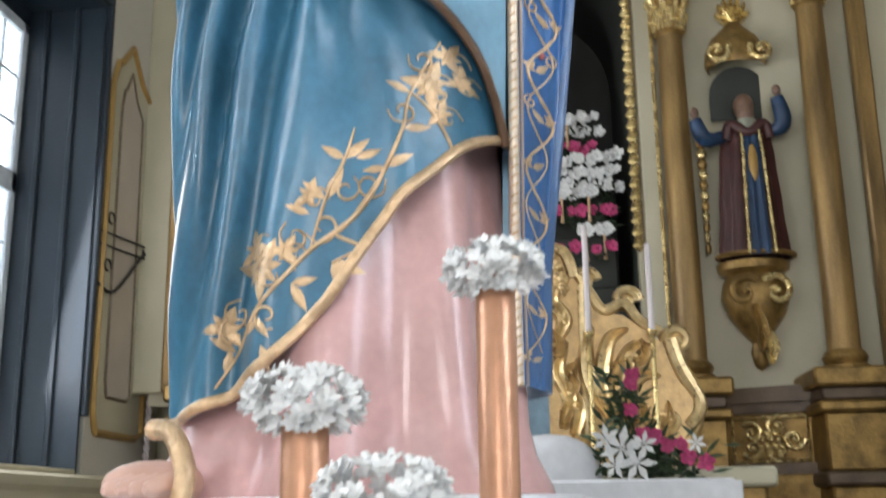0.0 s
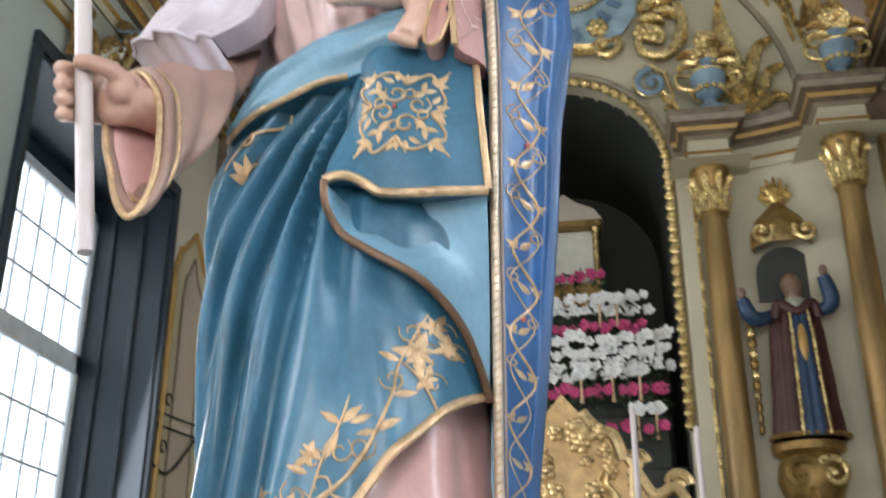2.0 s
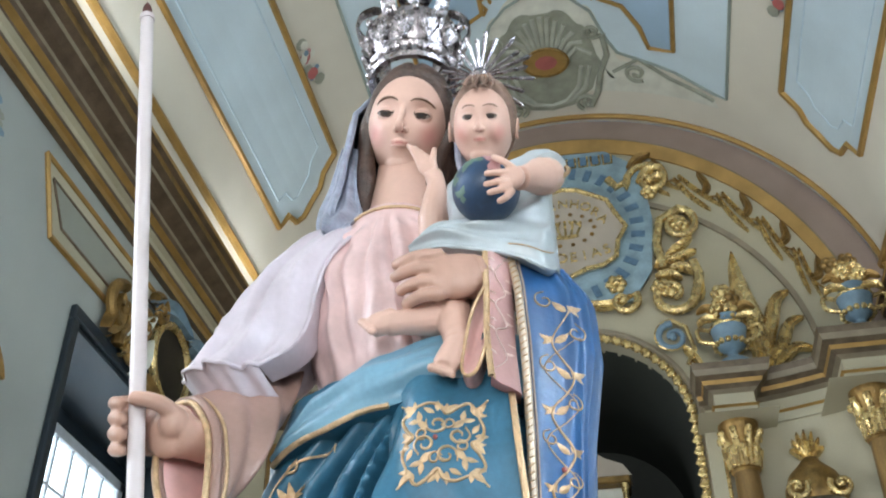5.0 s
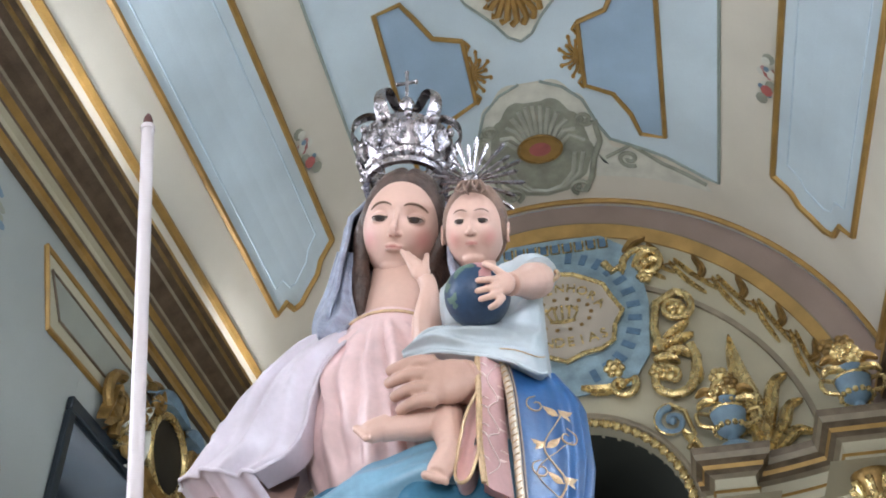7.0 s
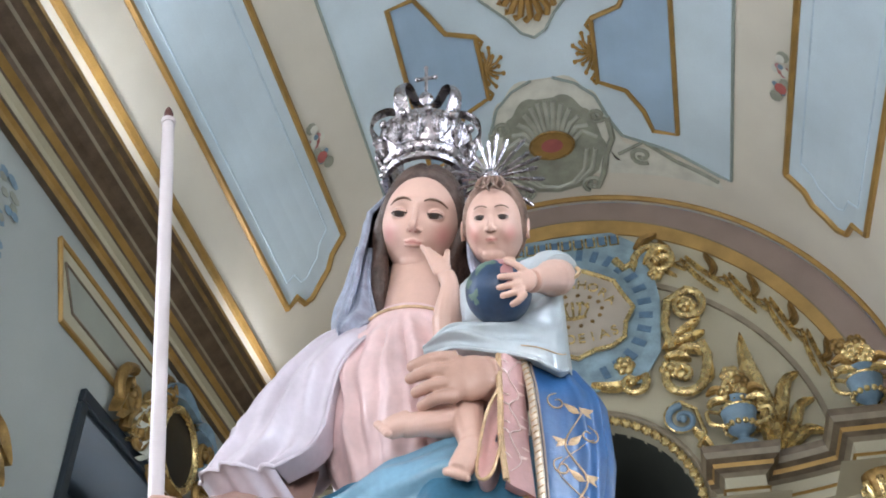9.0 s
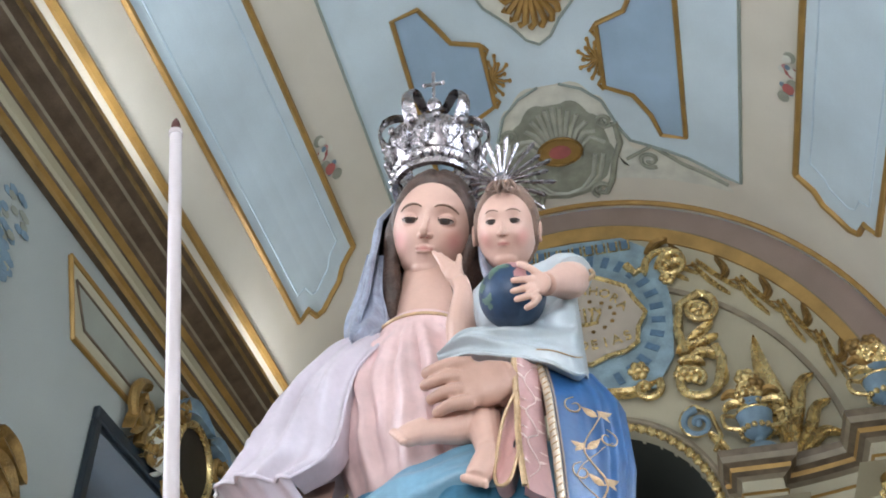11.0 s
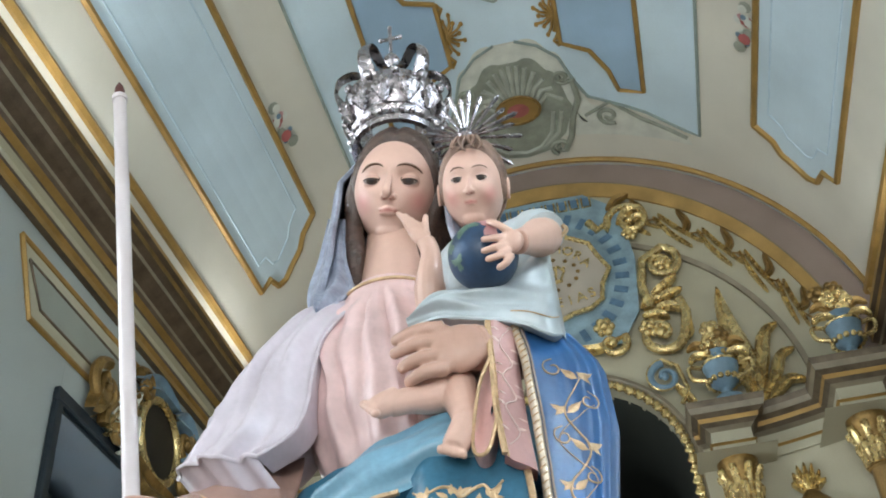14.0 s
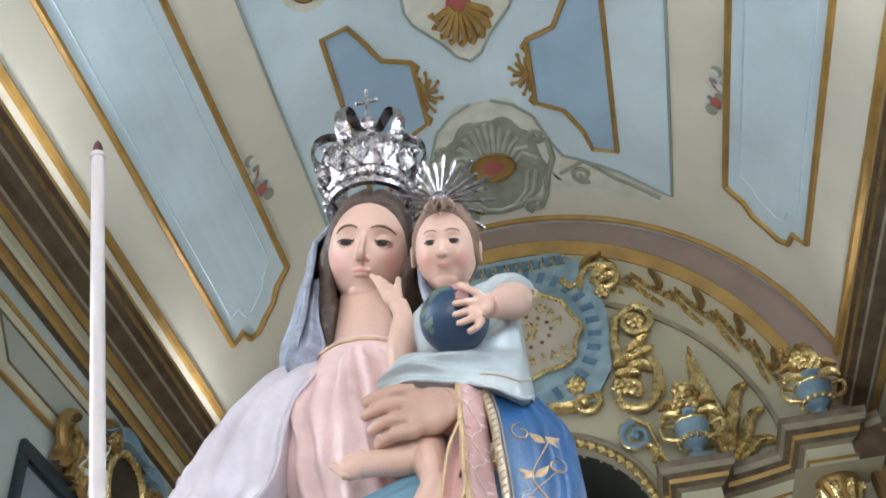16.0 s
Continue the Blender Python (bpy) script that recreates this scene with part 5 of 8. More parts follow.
cpart(Shape().box((X0 - 1.5, 6.9, 0), (X0 + 1.5, 8.3, 1.9), OLDGOLD, 0.03), "block", alt)
cpart(Shape().box((X0 - 1.55, 6.85, 1.88), (X0 + 1.55, 8.3, 2.0), CREAM, 0.02), "slab", alt)
for x, z, top in ((0.50, 2.95, 3.70), (0.93, 2.95, 3.55), (-0.7, 2.95, 3.70), (-1.13, 2.95, 3.55)):
    c = thing("altar_candle", "tall white candle on a slim gilt stick", "candle", "candles on the high altar", at=(X0 + x, 7.55, 2.0))
    cpart(Shape().lathe([(0.07, 2.0), (0.06, 2.03), (0.018, 2.08), (0.016, z - 0.05), (0.035, z - 0.02), (0.035, z)], (X0 + x, 7.55, 0), GOLD, 12), "stick", c)
    cpart(Shape().lathe([(0.021, z), (0.021, top), (0.012, top + 0.01), (0.001, top + 0.012)], (X0 + x, 7.55, 0), WAX, 12), "wax", c)

# side table with a white cloth, a dome of linen, and the bouquet on it
tb = thing("side_table", "small table under a white linen cloth", "table", at=(0.55, 6.4, 0))
s = Shape()
s.box((-0.25, 6.1, 1.80), (1.10, 6.75, 1.915), CLOTH, 0.03)
cpart(s, "cloth_top", tb)
s = Shape()
s.grid(lambda u, v: Vector((lerp(-0.26, 1.11, u), 6.085 - 0.02 * math.sin(26 * u) * v, lerp(1.90, 0.7, v))), 60, 6, CLOTH)
s.grid(lambda u, v: Vector((1.115 + 0.02 * math.sin(20 * u) * v, lerp(6.085, 6.76, u), lerp(1.90, 0.7, v))), 40, 6, CLOTH)
cpart(s, "cloth_fall", tb)
for x in (-0.2, 1.05):
    for y in (6.15, 6.7):
        cpart(Shape().box((x - 0.025, y - 0.025, 0), (x + 0.025, y + 0.025, 1.81), CORNICE, 0.005), "leg", tb)
s = Shape().lathe([(0.30, 0.0), (0.295, 0.08), (0.27, 0.15), (0.21, 0.21), (0.12, 0.25), (0.001, 0.262)], (0.10, 6.36, 1.915), CLOTH, 28, 1.0, 0.6)
tagged(s.make("linen_cushion"), "rounded white linen cushion on the side table", "cushion")
bq = thing("bouquet", "bouquet of white lilies and pink roses in green foliage", "flowers", at=(0.66, 6.36, 1.915))
s = Shape()
for k in range(420):
    c = Vector((0.66 + rnd.gauss(0, 0.15), 6.36 + rnd.uniform(-0.12, 0.12), 1.92 + abs(rnd.gauss(0, 0.10))))
    if k % 4 == 0:
        c = Vector((0.53 + rnd.gauss(0, 0.06), 6.38 + rnd.uniform(-0.06, 0.06), 2.1 + rnd.uniform(0, 0.40)))
    d = Vector((rnd.uniform(-1, 1), rnd.uniform(-1, 0.3), rnd.uniform(-0.2, 1))).normalized()
    w = d.orthogonal().normalized() * 0.018
    s.add([c, c + d * 0.06 + w, c + d * 0.13, c + d * 0.06 - w], [(0, 1, 2, 3)], LEAF)
ob = cpart_fast(s, "foliage", bq)
ob["kind"] = "stuff"
for x, z, r in ((0.945, 2.0, 0.055), (0.86, 2.03, 0.05), (0.75, 2.09, 0.05), (0.68, 2.14, 0.05), (0.58, 2.48, 0.05), (0.57, 2.43, 0.045), (0.56, 2.29, 0.045), (0.62, 2.16, 0.045), (0.82, 2.1, 0.04)):
    s = Shape()
    for q in range(3):
        petals(s, (x, 6.20 - 0.012 * q, z), r * (1 - 0.25 * q), PINKPETAL)
    cpart_fast(s, "rose", bq)
for x, z, r in ((0.50, 2.08, 0.13), (0.58, 2.0, 0.11), (0.42, 2.13, 0.09), (0.62, 2.10, 0.08), (0.46, 1.99, 0.08), (0.90, 2.10, 0.06)):
    s = Shape()
    for q in range(6):
        a = q * 1.047 + x * 9
        c = Vector((x, 6.18, z))
        e = Vector((math.cos(a), -0.25, math.sin(a)))
        w = Vector((-math.sin(a), 0, math.cos(a)))
        s.add([c, c + e * r * 0.5 + w * r * 0.2 + Vector((0, -0.02, 0)), c + e * r, c + e * r * 0.5 - w * r * 0.2 + Vector((0, -0.02, 0))], [(0, 1, 2, 3)], PETAL)
    cpart_fast(s, "lily", bq)

# ---- foreground: the processional platform and its candle stands ----
pl = thing("platform", "processional platform covered with white linen under the statue", "platform", at=(-0.05, 1.5, 0))
cpart(Shape().box((-0.65, 0.62, 1.56), (0.55, 2.2, 1.675), CLOTH, 0.02), "deck", pl)
for x in (-0.6, 0.5):
    for y in (0.68, 2.14):
        cpart(Shape().box((x - 0.04, y - 0.04, 0), (x + 0.04, y + 0.04, 1.56), CORNICE, 0.008), "leg", pl)


def candle_stand(x, y, z, r):
    """A copper-coloured tube with a ruff of white flowers round its top."""
    st = thing("candle_stand", "copper tube candle stand with a ruff of white flowers", "candle stand", "candle stands round the statue", at=(x, y, 1.675))
    cpart(Shape().lathe([(r * 1.6, 1.675), (r * 1.6, 1.685), (r, 1.69), (r, z - 0.004), (r * 0.9, z)], (x, y, 0), COPPER, 24), "tube", st)
    s = Shape()
    for k in range(120):
        a, h = rnd.uniform(0, 6.283), rnd.uniform(-0.9, 1.0)
        q = math.sqrt(max(0.05, 1 - h * h))
        c = Vector((x + 0.038 * q * math.cos(a), y + 0.038 * q * math.sin(a), z + 0.006 + 0.020 * h))
        e = (c - Vector((x, y, z - 0.015))).normalized()
        t1 = e.orthogonal().normalized()
        t2 = e.cross(t1)
        for j in range(6):
            b = j * 1.047 + a
            d = (t1 * math.cos(b) + t2 * math.sin(b))
            w = d.cross(e) * 0.0030
            tip = e * rnd.uniform(0.003, 0.009)
            s.add([c, c + d * 0.0035 + w + tip * 0.6, c + d * 0.0075 + w * 0.5 + tip, c + d * 0.0075 - w * 0.5 + tip, c + d * 0.0035 - w + tip * 0.6], [(0, 1, 2, 3, 4)], PETAL)
    ob = cpart_fast(s, "flower_ruff", st)
    ob["kind"] = "stuff"
    return st


candle_stand(0.108, 1.12, 1.945, 0.0165)
candle_stand(-0.017, 0.985, 1.826, 0.0165)
candle_stand(0.046, 0.93, 1.762, 0.0165)

# ---- on the side walls ----
# iron bracket with its cord
bk = thing("wall_bracket", "black wrought-iron wall bracket with scrolls", "bracket", at=(WL, 7.56, 3.3))
cpart(Shape().box((WL, 7.54, 3.29), (WL + 0.02, 7.60, 4.06), IRON, 0.004), "plate", bk)
for z in (3.74, 3.84):
    cpart(Shape().tube([(WL + 0.02, 7.57, z), (WL + 0.06, 8.45, z + 0.06)], 0.009, IRON, 6), "rod", bk)
cpart(Shape().tube(spline([(WL + 0.02, 7.60, 3.44), (WL + 0.05, 7.85, 3.42), (WL + 0.06, 8.30, 3.78), (WL + 0.06, 8.52, 3.92)], 6), 0.014, IRON, 7), "brace", bk)
for y, z in ((7.72, 3.95), (7.70, 3.58), (8.42, 3.84)):
    cpart(Shape().tube([(WL + 0.05, y + 0.07 * math.cos(a) * (1 - a / 9), z + 0.07 * math.sin(a) * (1 - a / 9)) for a in [k * 0.45 for k in range(13)]], 0.009, IRON, 6), "scroll", bk)
cord = thing("cord", "twisted pale cord hanging from the bracket", "cord", at=(WL + 0.08, 8.6, 1.9))
s = Shape()
for ph in (0, math.pi):
    s.tube([(WL + 0.08 + 0.014 * math.cos(k * 0.55 + ph), 8.62 - 0.05 * (k / 150) ** 2 + 0.014 * math.sin(k * 0.55 + ph), 3.80 - k * 0.0125) for k in range(150)], 0.014, WAX, 6)
cpart(s, "strands", cord)

# gilt overdoor carving with an oval mirror above the window
for x, out in ((WL, -1), (WR, 1)):
    mr = thing("wall_cartouche", "carved gilt and grey-blue cartouche with a dark oval mirror", "cartouche", at=(x, 6.4, 5.7))
    at = lambda u, v, h, x=x, out=out: Vector((x - out * (0.01 + h), u, v))
    cpart(Shape().slab([(6.62 + 0.30 * math.cos(a), 6.02 + 0.30 * math.sin(a)) for a in [2 * math.pi * k / 28 for k in range(28)]], at, 0.05, IRON), "mirror", mr, "dark oval mirror")
    cpart(Shape().tube([at(6.62 + 0.32 * math.cos(a), 6.02 + 0.32 * math.sin(a), 0.06) for a in [2 * math.pi * k / 36 for k in range(37)]], 0.035, GOLD, 8), "mirror_frame", mr)
    for c, r, a0, sn in (((5.75, 5.98), 0.20, 90, 1), ((5.95, 5.78), 0.18, 200, -1), ((6.10, 6.05), 0.14, 30, 1), ((7.05, 6.20), 0.16, 60, -1), ((7.1, 5.85), 0.16, -60, 1), ((6.3, 6.32), 0.12, 150, -1)):
        s = Shape()
        volute(s, lambda u, v, h: at(u, v, h + 0.04), c, r, a0, 1.2, 0.042, OLDGOLD, sn)
        cpart(s, "scroll", mr)
    for pts, m in (([(5.6, 5.72), (5.7, 5.9), (5.68, 6.08)], OLDGOLD), ([(5.8, 5.7), (5.95, 5.85), (6.0, 6.1)], GOLD), ([(6.0, 5.66), (6.15, 5.8), (6.2, 6.0)], SHELLPALE), ([(5.85, 5.8), (6.0, 5.95), (6.2, 6.2)], SHELLPALE),
                   ([(6.2, 6.3), (6.5, 6.45), (6.85, 6.40)], ALTARBLUE), ([(6.85, 6.35), (7.05, 6.4), (7.25, 6.3)], ALTARBLUE), ([(7.0, 6.0), (7.15, 6.1), (7.3, 6.05)], ALTARBLUE), ([(6.2, 5.7), (6.5, 5.62), (6.9, 5.66)], OLDGOLD)):
        s = Shape()
        blade(s, lambda u, v, h: at(u, v, h + 0.03), pts, 0.09, m, 0.08)
        cpart(s, "leaf", mr)
    # slate-painted surround of the window, standing proud of the wall
    s = Shape()
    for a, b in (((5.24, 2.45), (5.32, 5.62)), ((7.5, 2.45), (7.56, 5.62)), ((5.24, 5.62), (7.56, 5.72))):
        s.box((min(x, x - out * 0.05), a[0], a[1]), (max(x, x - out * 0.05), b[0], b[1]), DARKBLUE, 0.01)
    tagged(s.make("window_surround"), "slate-blue moulded window surround", "surround", kind="structure")
    # gilt bracket ornament and painted foliage nearer the nave
    gb = thing("wall_ornament", "carved gilt wall ornament of hanging leaves", "ornament", at=(x, 4.45, 4.2))
    for k in range(6):
        s = Shape()
        y0, zz = 4.42, 4.95 - 0.14 * k
        blade(s, at, [(y0 - 0.1, zz + 0.05), (y0 + 0.08, zz), (y0 + 0.24 - 0.02 * k, zz - 0.12)], 0.08, OLDGOLD, 0.07)
        cpart(s, "leaf", gb)
    s = Shape()
    for k in range(90):
        a, r = rnd.uniform(0, 6.3), rnd.random()
        c = (3.95 + 0.2 * r * math.cos(a), 5.95 + 0.5 * r * math.sin(a))
        s.slab([(c[0] + 0.045 * math.cos(b + a), c[1] + 0.028 * math.sin(b + a)) for b in [q * math.pi / 3 for q in range(6)]], lambda u, v, h, x=x, out=out, k=k: Vector((x - out * (0.001 + 0.0002 * k + h), u, v)), 0.002, ALTARBLUE if k % 3 else SHELLGREY)
    ob = tagged(s.make("painted_foliage", fix=False), "blue-green painted foliage spray on the wall", "painting")

# ---- the statue: one mesh ----
AX = 1.55  # depth of the statue's upright axis
KNOT = (-0.02, 2.70)
FOLDS = [(-9.0, -0.006, 3.0), (-16.0, 0.017, 3.6), (-22.0, -0.024, 2.4), (-26.8, 0.022, 2.8), (-31.6, -0.022, 2.0), (-37.0, 0.026, 3.2), (-43.5, -0.022, 2.2), (-50.0, 0.018, 3.6), (-57.0, -0.014, 2.6), (-64.0, 0.012, 3.5)]
BODY = [(1.84, -0.055, 0.212, 0.215), (2.0, -0.055, 0.215, 0.215), (2.15, -0.055, 0.222, 0.215), (2.4, -0.045, 0.238, 0.20), (2.52, -0.045, 0.245, 0.185), (2.62, -0.035, 0.235, 0.17), (2.8, -0.03, 0.20, 0.155)]
HEM = [(-0.30, 1.855), (-0.25, 1.86), (-0.20, 1.875), (-0.149, 1.905), (-0.076, 1.972), (-0.001, 2.083), (0.06, 2.15), (0.102, 2.19), (0.16, 2.22)]


CREASES = [(-1.05, 0.0144, 0.09), (-0.84, -0.007, 0.075), (-0.68, 0.018, 0.06), (-0.54, -0.0084, 0.05), (-0.42, 0.0052, 0.062), (-0.3, -0.0117, 0.04), (-0.2, 0.0128, 0.045), (-0.09, -0.0056, 0.05), (0.0, 0.006, 0.044), (0.09, -0.014, 0.04), (0.19, 0.0153, 0.05), (0.32, -0.0045, 0.062), (0.46, 0.0128, 0.07), (0.64, -0.0072, 0.06), (0.8, 0.0098, 0.1)]


def pleats(x, z):
    """How far the drapery stands out at a place of its front."""
    dx, dz = x - KNOT[0], max(0.02, KNOT[1] - z)
    r = math.hypot(dx, dz)
    way = math.degrees(math.atan2(dx, dz)) * (1 + 1.4 * (r - 0.2)) + 1.2 * math.sin(14 * z) + 0.8 * math.sin(31 * x + 9 * z)
    d = sum(amp * math.exp(-((way - c) / w) ** 2) for c, amp, w in FOLDS)
    return d * min(1.0, r / 0.22) * (0.62 + 0.38 * min(1.0, max(0.0, (z - 1.9) / 0.4))) + 0.003 * math.sin(5 * way / 9 + 12 * z)


def front(x, z, out=0.0):
    """A point on the mantle's front."""
    cx, rx, ry = table(BODY, z)
    q = max(-0.985, min(0.985, (x - cx) / (rx * (1.2 if x < cx else 0.74))))
    return Vector((x, AX - ry * math.sqrt(1 - q * q) - pleats(x, z) - out, z))


def leaf_on(s, surf, x, z, ang, ln, w, material=None):
    """A small raised gilt leaf on a surface."""
    a = radians(ang)
    o = [(0, 0), (0.25, 0.42), (0.5, 0.5), (0.75, 0.3), (1, 0), (0.75, -0.3), (0.5, -0.5), (0.25, -0.42)]
    pts = [(x + ln * (u * math.cos(a) - v * w * math.sin(a)), z + ln * (u * math.sin(a) + v * w * math.cos(a))) for u, v in o]
    mid = (x + 0.5 * ln * math.cos(a), z + 0.5 * ln * math.sin(a))
    n = len(pts)
    vs = [surf(*p, 0.0005) for p in pts] + [surf(*mid, 0.0035)]
    s.add(vs, [(i, (i + 1) % n, n) for i in range(n)], material or GILT)


def vine(s, surf, pts, r, material=None):
    fine = spline([(a, 0, b) for a, b in pts], 7)
    n = len(fine)
    s.tube([surf(p.x, p.z, 0.0008) for p in fine], [r * (0.45 + 0.55 * math.sin(math.pi * min(0.97, max(0.06, k / (n - 1))))) for k in range(n)], material or GILT, 6)


def bloom(s, surf, x, z, r, n=6, turn=0.0):
    for k in range(n):
        leaf_on(s, surf, x, z, turn + 360 * k / n, r * (0.95 if k % 2 else 0.62), 0.46)
    scroll(s, surf, x + 0.3 * r, z - 0.2 * r, 0.7 * r, turn, 1.0, 0.0016, 1)


def scroll(s, surf, x, z, r, ang, turns=1.2, w=0.0022, sense=1, material=None):
    pts = []
    for k in range(9):
        q = k / 8
        a = radians(ang) + sense * turns * 2 * math.pi * q
        pts.append((x + r * (1 - 0.75 * q) * math.cos(a), z + r * (1 - 0.75 * q) * math.sin(a)))
    vine(s, surf, pts, w, material)


def finger(s, pts, r, m=None):
    pts = spline(pts, 4)
    n = len(pts)
    s.tube(pts, [r * (1.08 - 0.3 * k / (n - 1)) for k in range(n - 1)] + [r * 0.4], m or SKIN, 8)


def fused(s, clay, voxel, passes, material):
    """Rounded pieces of clay pressed into one skin, smoothed, and added to the shape."""
    me = bpy.data.meshes.new("clay")
    me.from_pydata(clay.v, [], clay.f)
    bm = bmesh.new()
    bm.from_mesh(me)
    bmesh.ops.remove_doubles(bm, verts=bm.verts[:], dist=2e-4)
    bmesh.ops.holes_fill(bm, edges=[e for e in bm.edges if e.is_boundary], sides=0)
    bmesh.ops.recalc_face_normals(bm, faces=bm.faces[:])
    bm.to_mesh(me)
    bm.free()
    ob = new("clay", me)
    mod = ob.modifiers.new("skin", "REMESH")
    mod.mode, mod.voxel_size = "VOXEL", voxel
    soft = ob.modifiers.new("soften", "SMOOTH")
    soft.factor, soft.iterations = 0.5, passes
    done = bpy.data.meshes.new_from_object(ob.evaluated_get(bpy.context.evaluated_depsgraph_get()))
    s.add([v.co.copy() for v in done.vertices], [tuple(p.vertices) for p in done.polygons], material)
    bpy.data.objects.remove(ob)
    bpy.data.meshes.remove(me)
    bpy.data.meshes.remove(done)


def head(s, m, k, material, child=False):
    """A carved head, k times the size of the woman's: local x across, y ahead, z up."""
    jaw, cheek, deep, ex = (0.22, 0.0, 1.0, 0.0360) if not child else (0.06, 1.0, 0.6, 0.0295)
    clay = Shape()
    at = lambda x, y, z: m @ Vector((x * k, y * k, z * k))

    def skin(u, v):
        th, ph = 2 * math.pi * u, math.pi * (v - 0.5) * 0.999
        x, y, z = math.sin(th) * math.cos(ph), math.cos(th) * math.cos(ph), math.sin(ph)
        wide = 1 - jaw * max(0.0, -z) ** 1.8
        px, pz = (0.086 if not child else 0.083) * x * wide, 0.120 * z - 0.004
        py = 0.090 * y * (1 - 0.05 * max(0.0, -z))
        if y > 0:
            f = y ** 0.5
            for sg in (-1, 1):
                py -= f * deep * 0.019 * math.exp(-((px - sg * ex) / 0.020) ** 2 - ((pz - 0.006) / 0.015) ** 2)
                py += f * deep * 0.006 * math.exp(-((px - sg * 0.036) / 0.026) ** 2 - ((pz - 0.034) / 0.010) ** 2)
                py += f * (0.003 + 0.007 * cheek) * math.exp(-((px - sg * 0.042) / 0.024) ** 2 - ((pz + 0.036) / 0.024) ** 2)
                py -= f * 0.004 * math.exp(-((px - sg * 0.034) / 0.012) ** 2 - ((pz + 0.066) / 0.014) ** 2)
            py += f * 0.004 * math.exp(-(px / 0.026) ** 2 - ((pz + 0.057) / 0.016) ** 2)
            py -= f * 0.0015 * math.exp(-(px / 0.022) ** 2 - ((pz + 0.075) / 0.007) ** 2)
            py += f * 0.006 * math.exp(-(px / 0.030) ** 2 - ((pz + 0.092) / 0.020) ** 2)
        return at(px, py, pz)
    clay.grid(skin, 96, 72, material, loop=True)
    clay.ball(at(0, -0.022, 0.030), (0.077 * k, 0.090 * k, 0.092 * k), material, m, 32, 22)
    nose = [(0, 0.080, 0.030), (0, 0.087, 0.012), (0, 0.097, -0.006), (0, 0.107, -0.021), (0, 0.110, -0.027), (0, 0.100, -0.034)]
    if child:
        nose = [(0, 0.079, 0.016), (0, 0.084, 0.002), (0, 0.089, -0.012), (0, 0.095, -0.023), (0, 0.094, -0.030), (0, 0.088, -0.034)]
    clay.tube(spline([at(*p) for p in nose], 4), [q * k for q in [0.0064] * 5 + [0.0060] * 5 + [0.0066, 0.0072, 0.0078, 0.0083, 0.0086, 0.0088, 0.0088, 0.0086, 0.0082, 0.0076, 0.006]], material, 14)
    for sg in (-1, 1):
        clay.ball(at(sg * 0.0095, 0.088, -0.031), (0.0060 * k, 0.0095 * k, 0.0062 * k), material, m, 12, 9)
        clay.ball(at(sg * ex, 0.0655, 0.004), (0.0195 * k, 0.0158 * k, 0.0165 * k), material, m, 20, 14)
    for z, y, r, w in ((-0.0535, 0.0865, 0.0040, 0.022), (-0.0612, 0.0848, 0.0050, 0.018)) if not child else ((-0.0540, 0.0835, 0.0034, 0.019), (-0.0608, 0.0822, 0.0042, 0.016)):
        clay.tube([at(w * q, y - 0.0085 * q * q, z - 0.0015 * q * q + (0.0012 * math.cos(6.28 * q) if r < 0.005 else 0)) for q in (-1, -0.75, -0.5, -0.25, 0, 0.25, 0.5, 0.75, 1)], [r * k * (1 - 0.75 * q * q) for q in (-1, -0.75, -0.5, -0.25, 0, 0.25, 0.5, 0.75, 1)], material, 10)
    clay.ball(at(0, 0.040, -0.090), (0.034 * k, 0.030 * k, 0.026 * k), material, m, 18, 14)
    fused(s, clay, 0.0020 * k ** 0.5, 5, material)
    for sg in (-1, 1):
        ear = m @ Vector((sg * (0.086 if not child else 0.087) * k, -0.004 * k, -0.016 * k))
        s.ball(ear, (0.007 * k, 0.015 * k, 0.026 * k), material, m, 12, 10)
        s.tube([ear + m.to_3x3() @ Vector((sg * 0.005 * k, 0.014 * k * math.cos(a), 0.026 * k * math.sin(a))) for a in [radians(q) for q in range(-80, 200, 20)]], 0.0042 * k, material, 7)
        # the painted eye: white, iris and lashes on the bulge between the lids
        wide, up, low = (60, 13, 27) if not child else (56, 20, 25)
        lift = -7 if not child else -2

        def eye(az, el, r=1.0):
            a, e = radians(az), radians(el)
            return at(sg * ex + 0.0195 * r * math.sin(a) * math.cos(e), 0.0655 + 0.0158 * r * math.cos(a) * math.cos(e), 0.004 + 0.0165 * r * math.sin(e))
        bow = lambda az: max(0.0, 1 - (az / wide) ** 2)
        nu, nv = 34, 14
        for j in range(nv):
            for i in range(nu):
                cell = [(lerp(-wide, wide, (i + p) / nu), (j + q) / nv) for p, q in ((0, 0), (1, 0), (1, 1), (0, 1))]
                pts = [(az, lift + lerp(-low * bow(az) ** 0.8, up * bow(az) ** 0.6, q)) for az, q in cell]
                ca, ce = sum(p[0] for p in pts) / 4, sum(p[1] for p in pts) / 4
                far = math.hypot(ca * 1.0, ce - lift - (0 if child else 2))
                s.add([eye(az, el, 1.035) for az, el in pts], [(0, 1, 2, 3)], EYEDARK if far < 15 else IRIS if far < 33 else EYEWHITE)
        steps = [lerp(-wide * 1.04, wide * 1.04, q / 14) for q in range(15)]
        s.tube([eye(az, lift + up * bow(az) ** 0.6 + 1.5, 1.06) for az in steps], [0.0019 * k * (0.35 + 0.65 * bow(az)) for az in steps], LASH, 6)
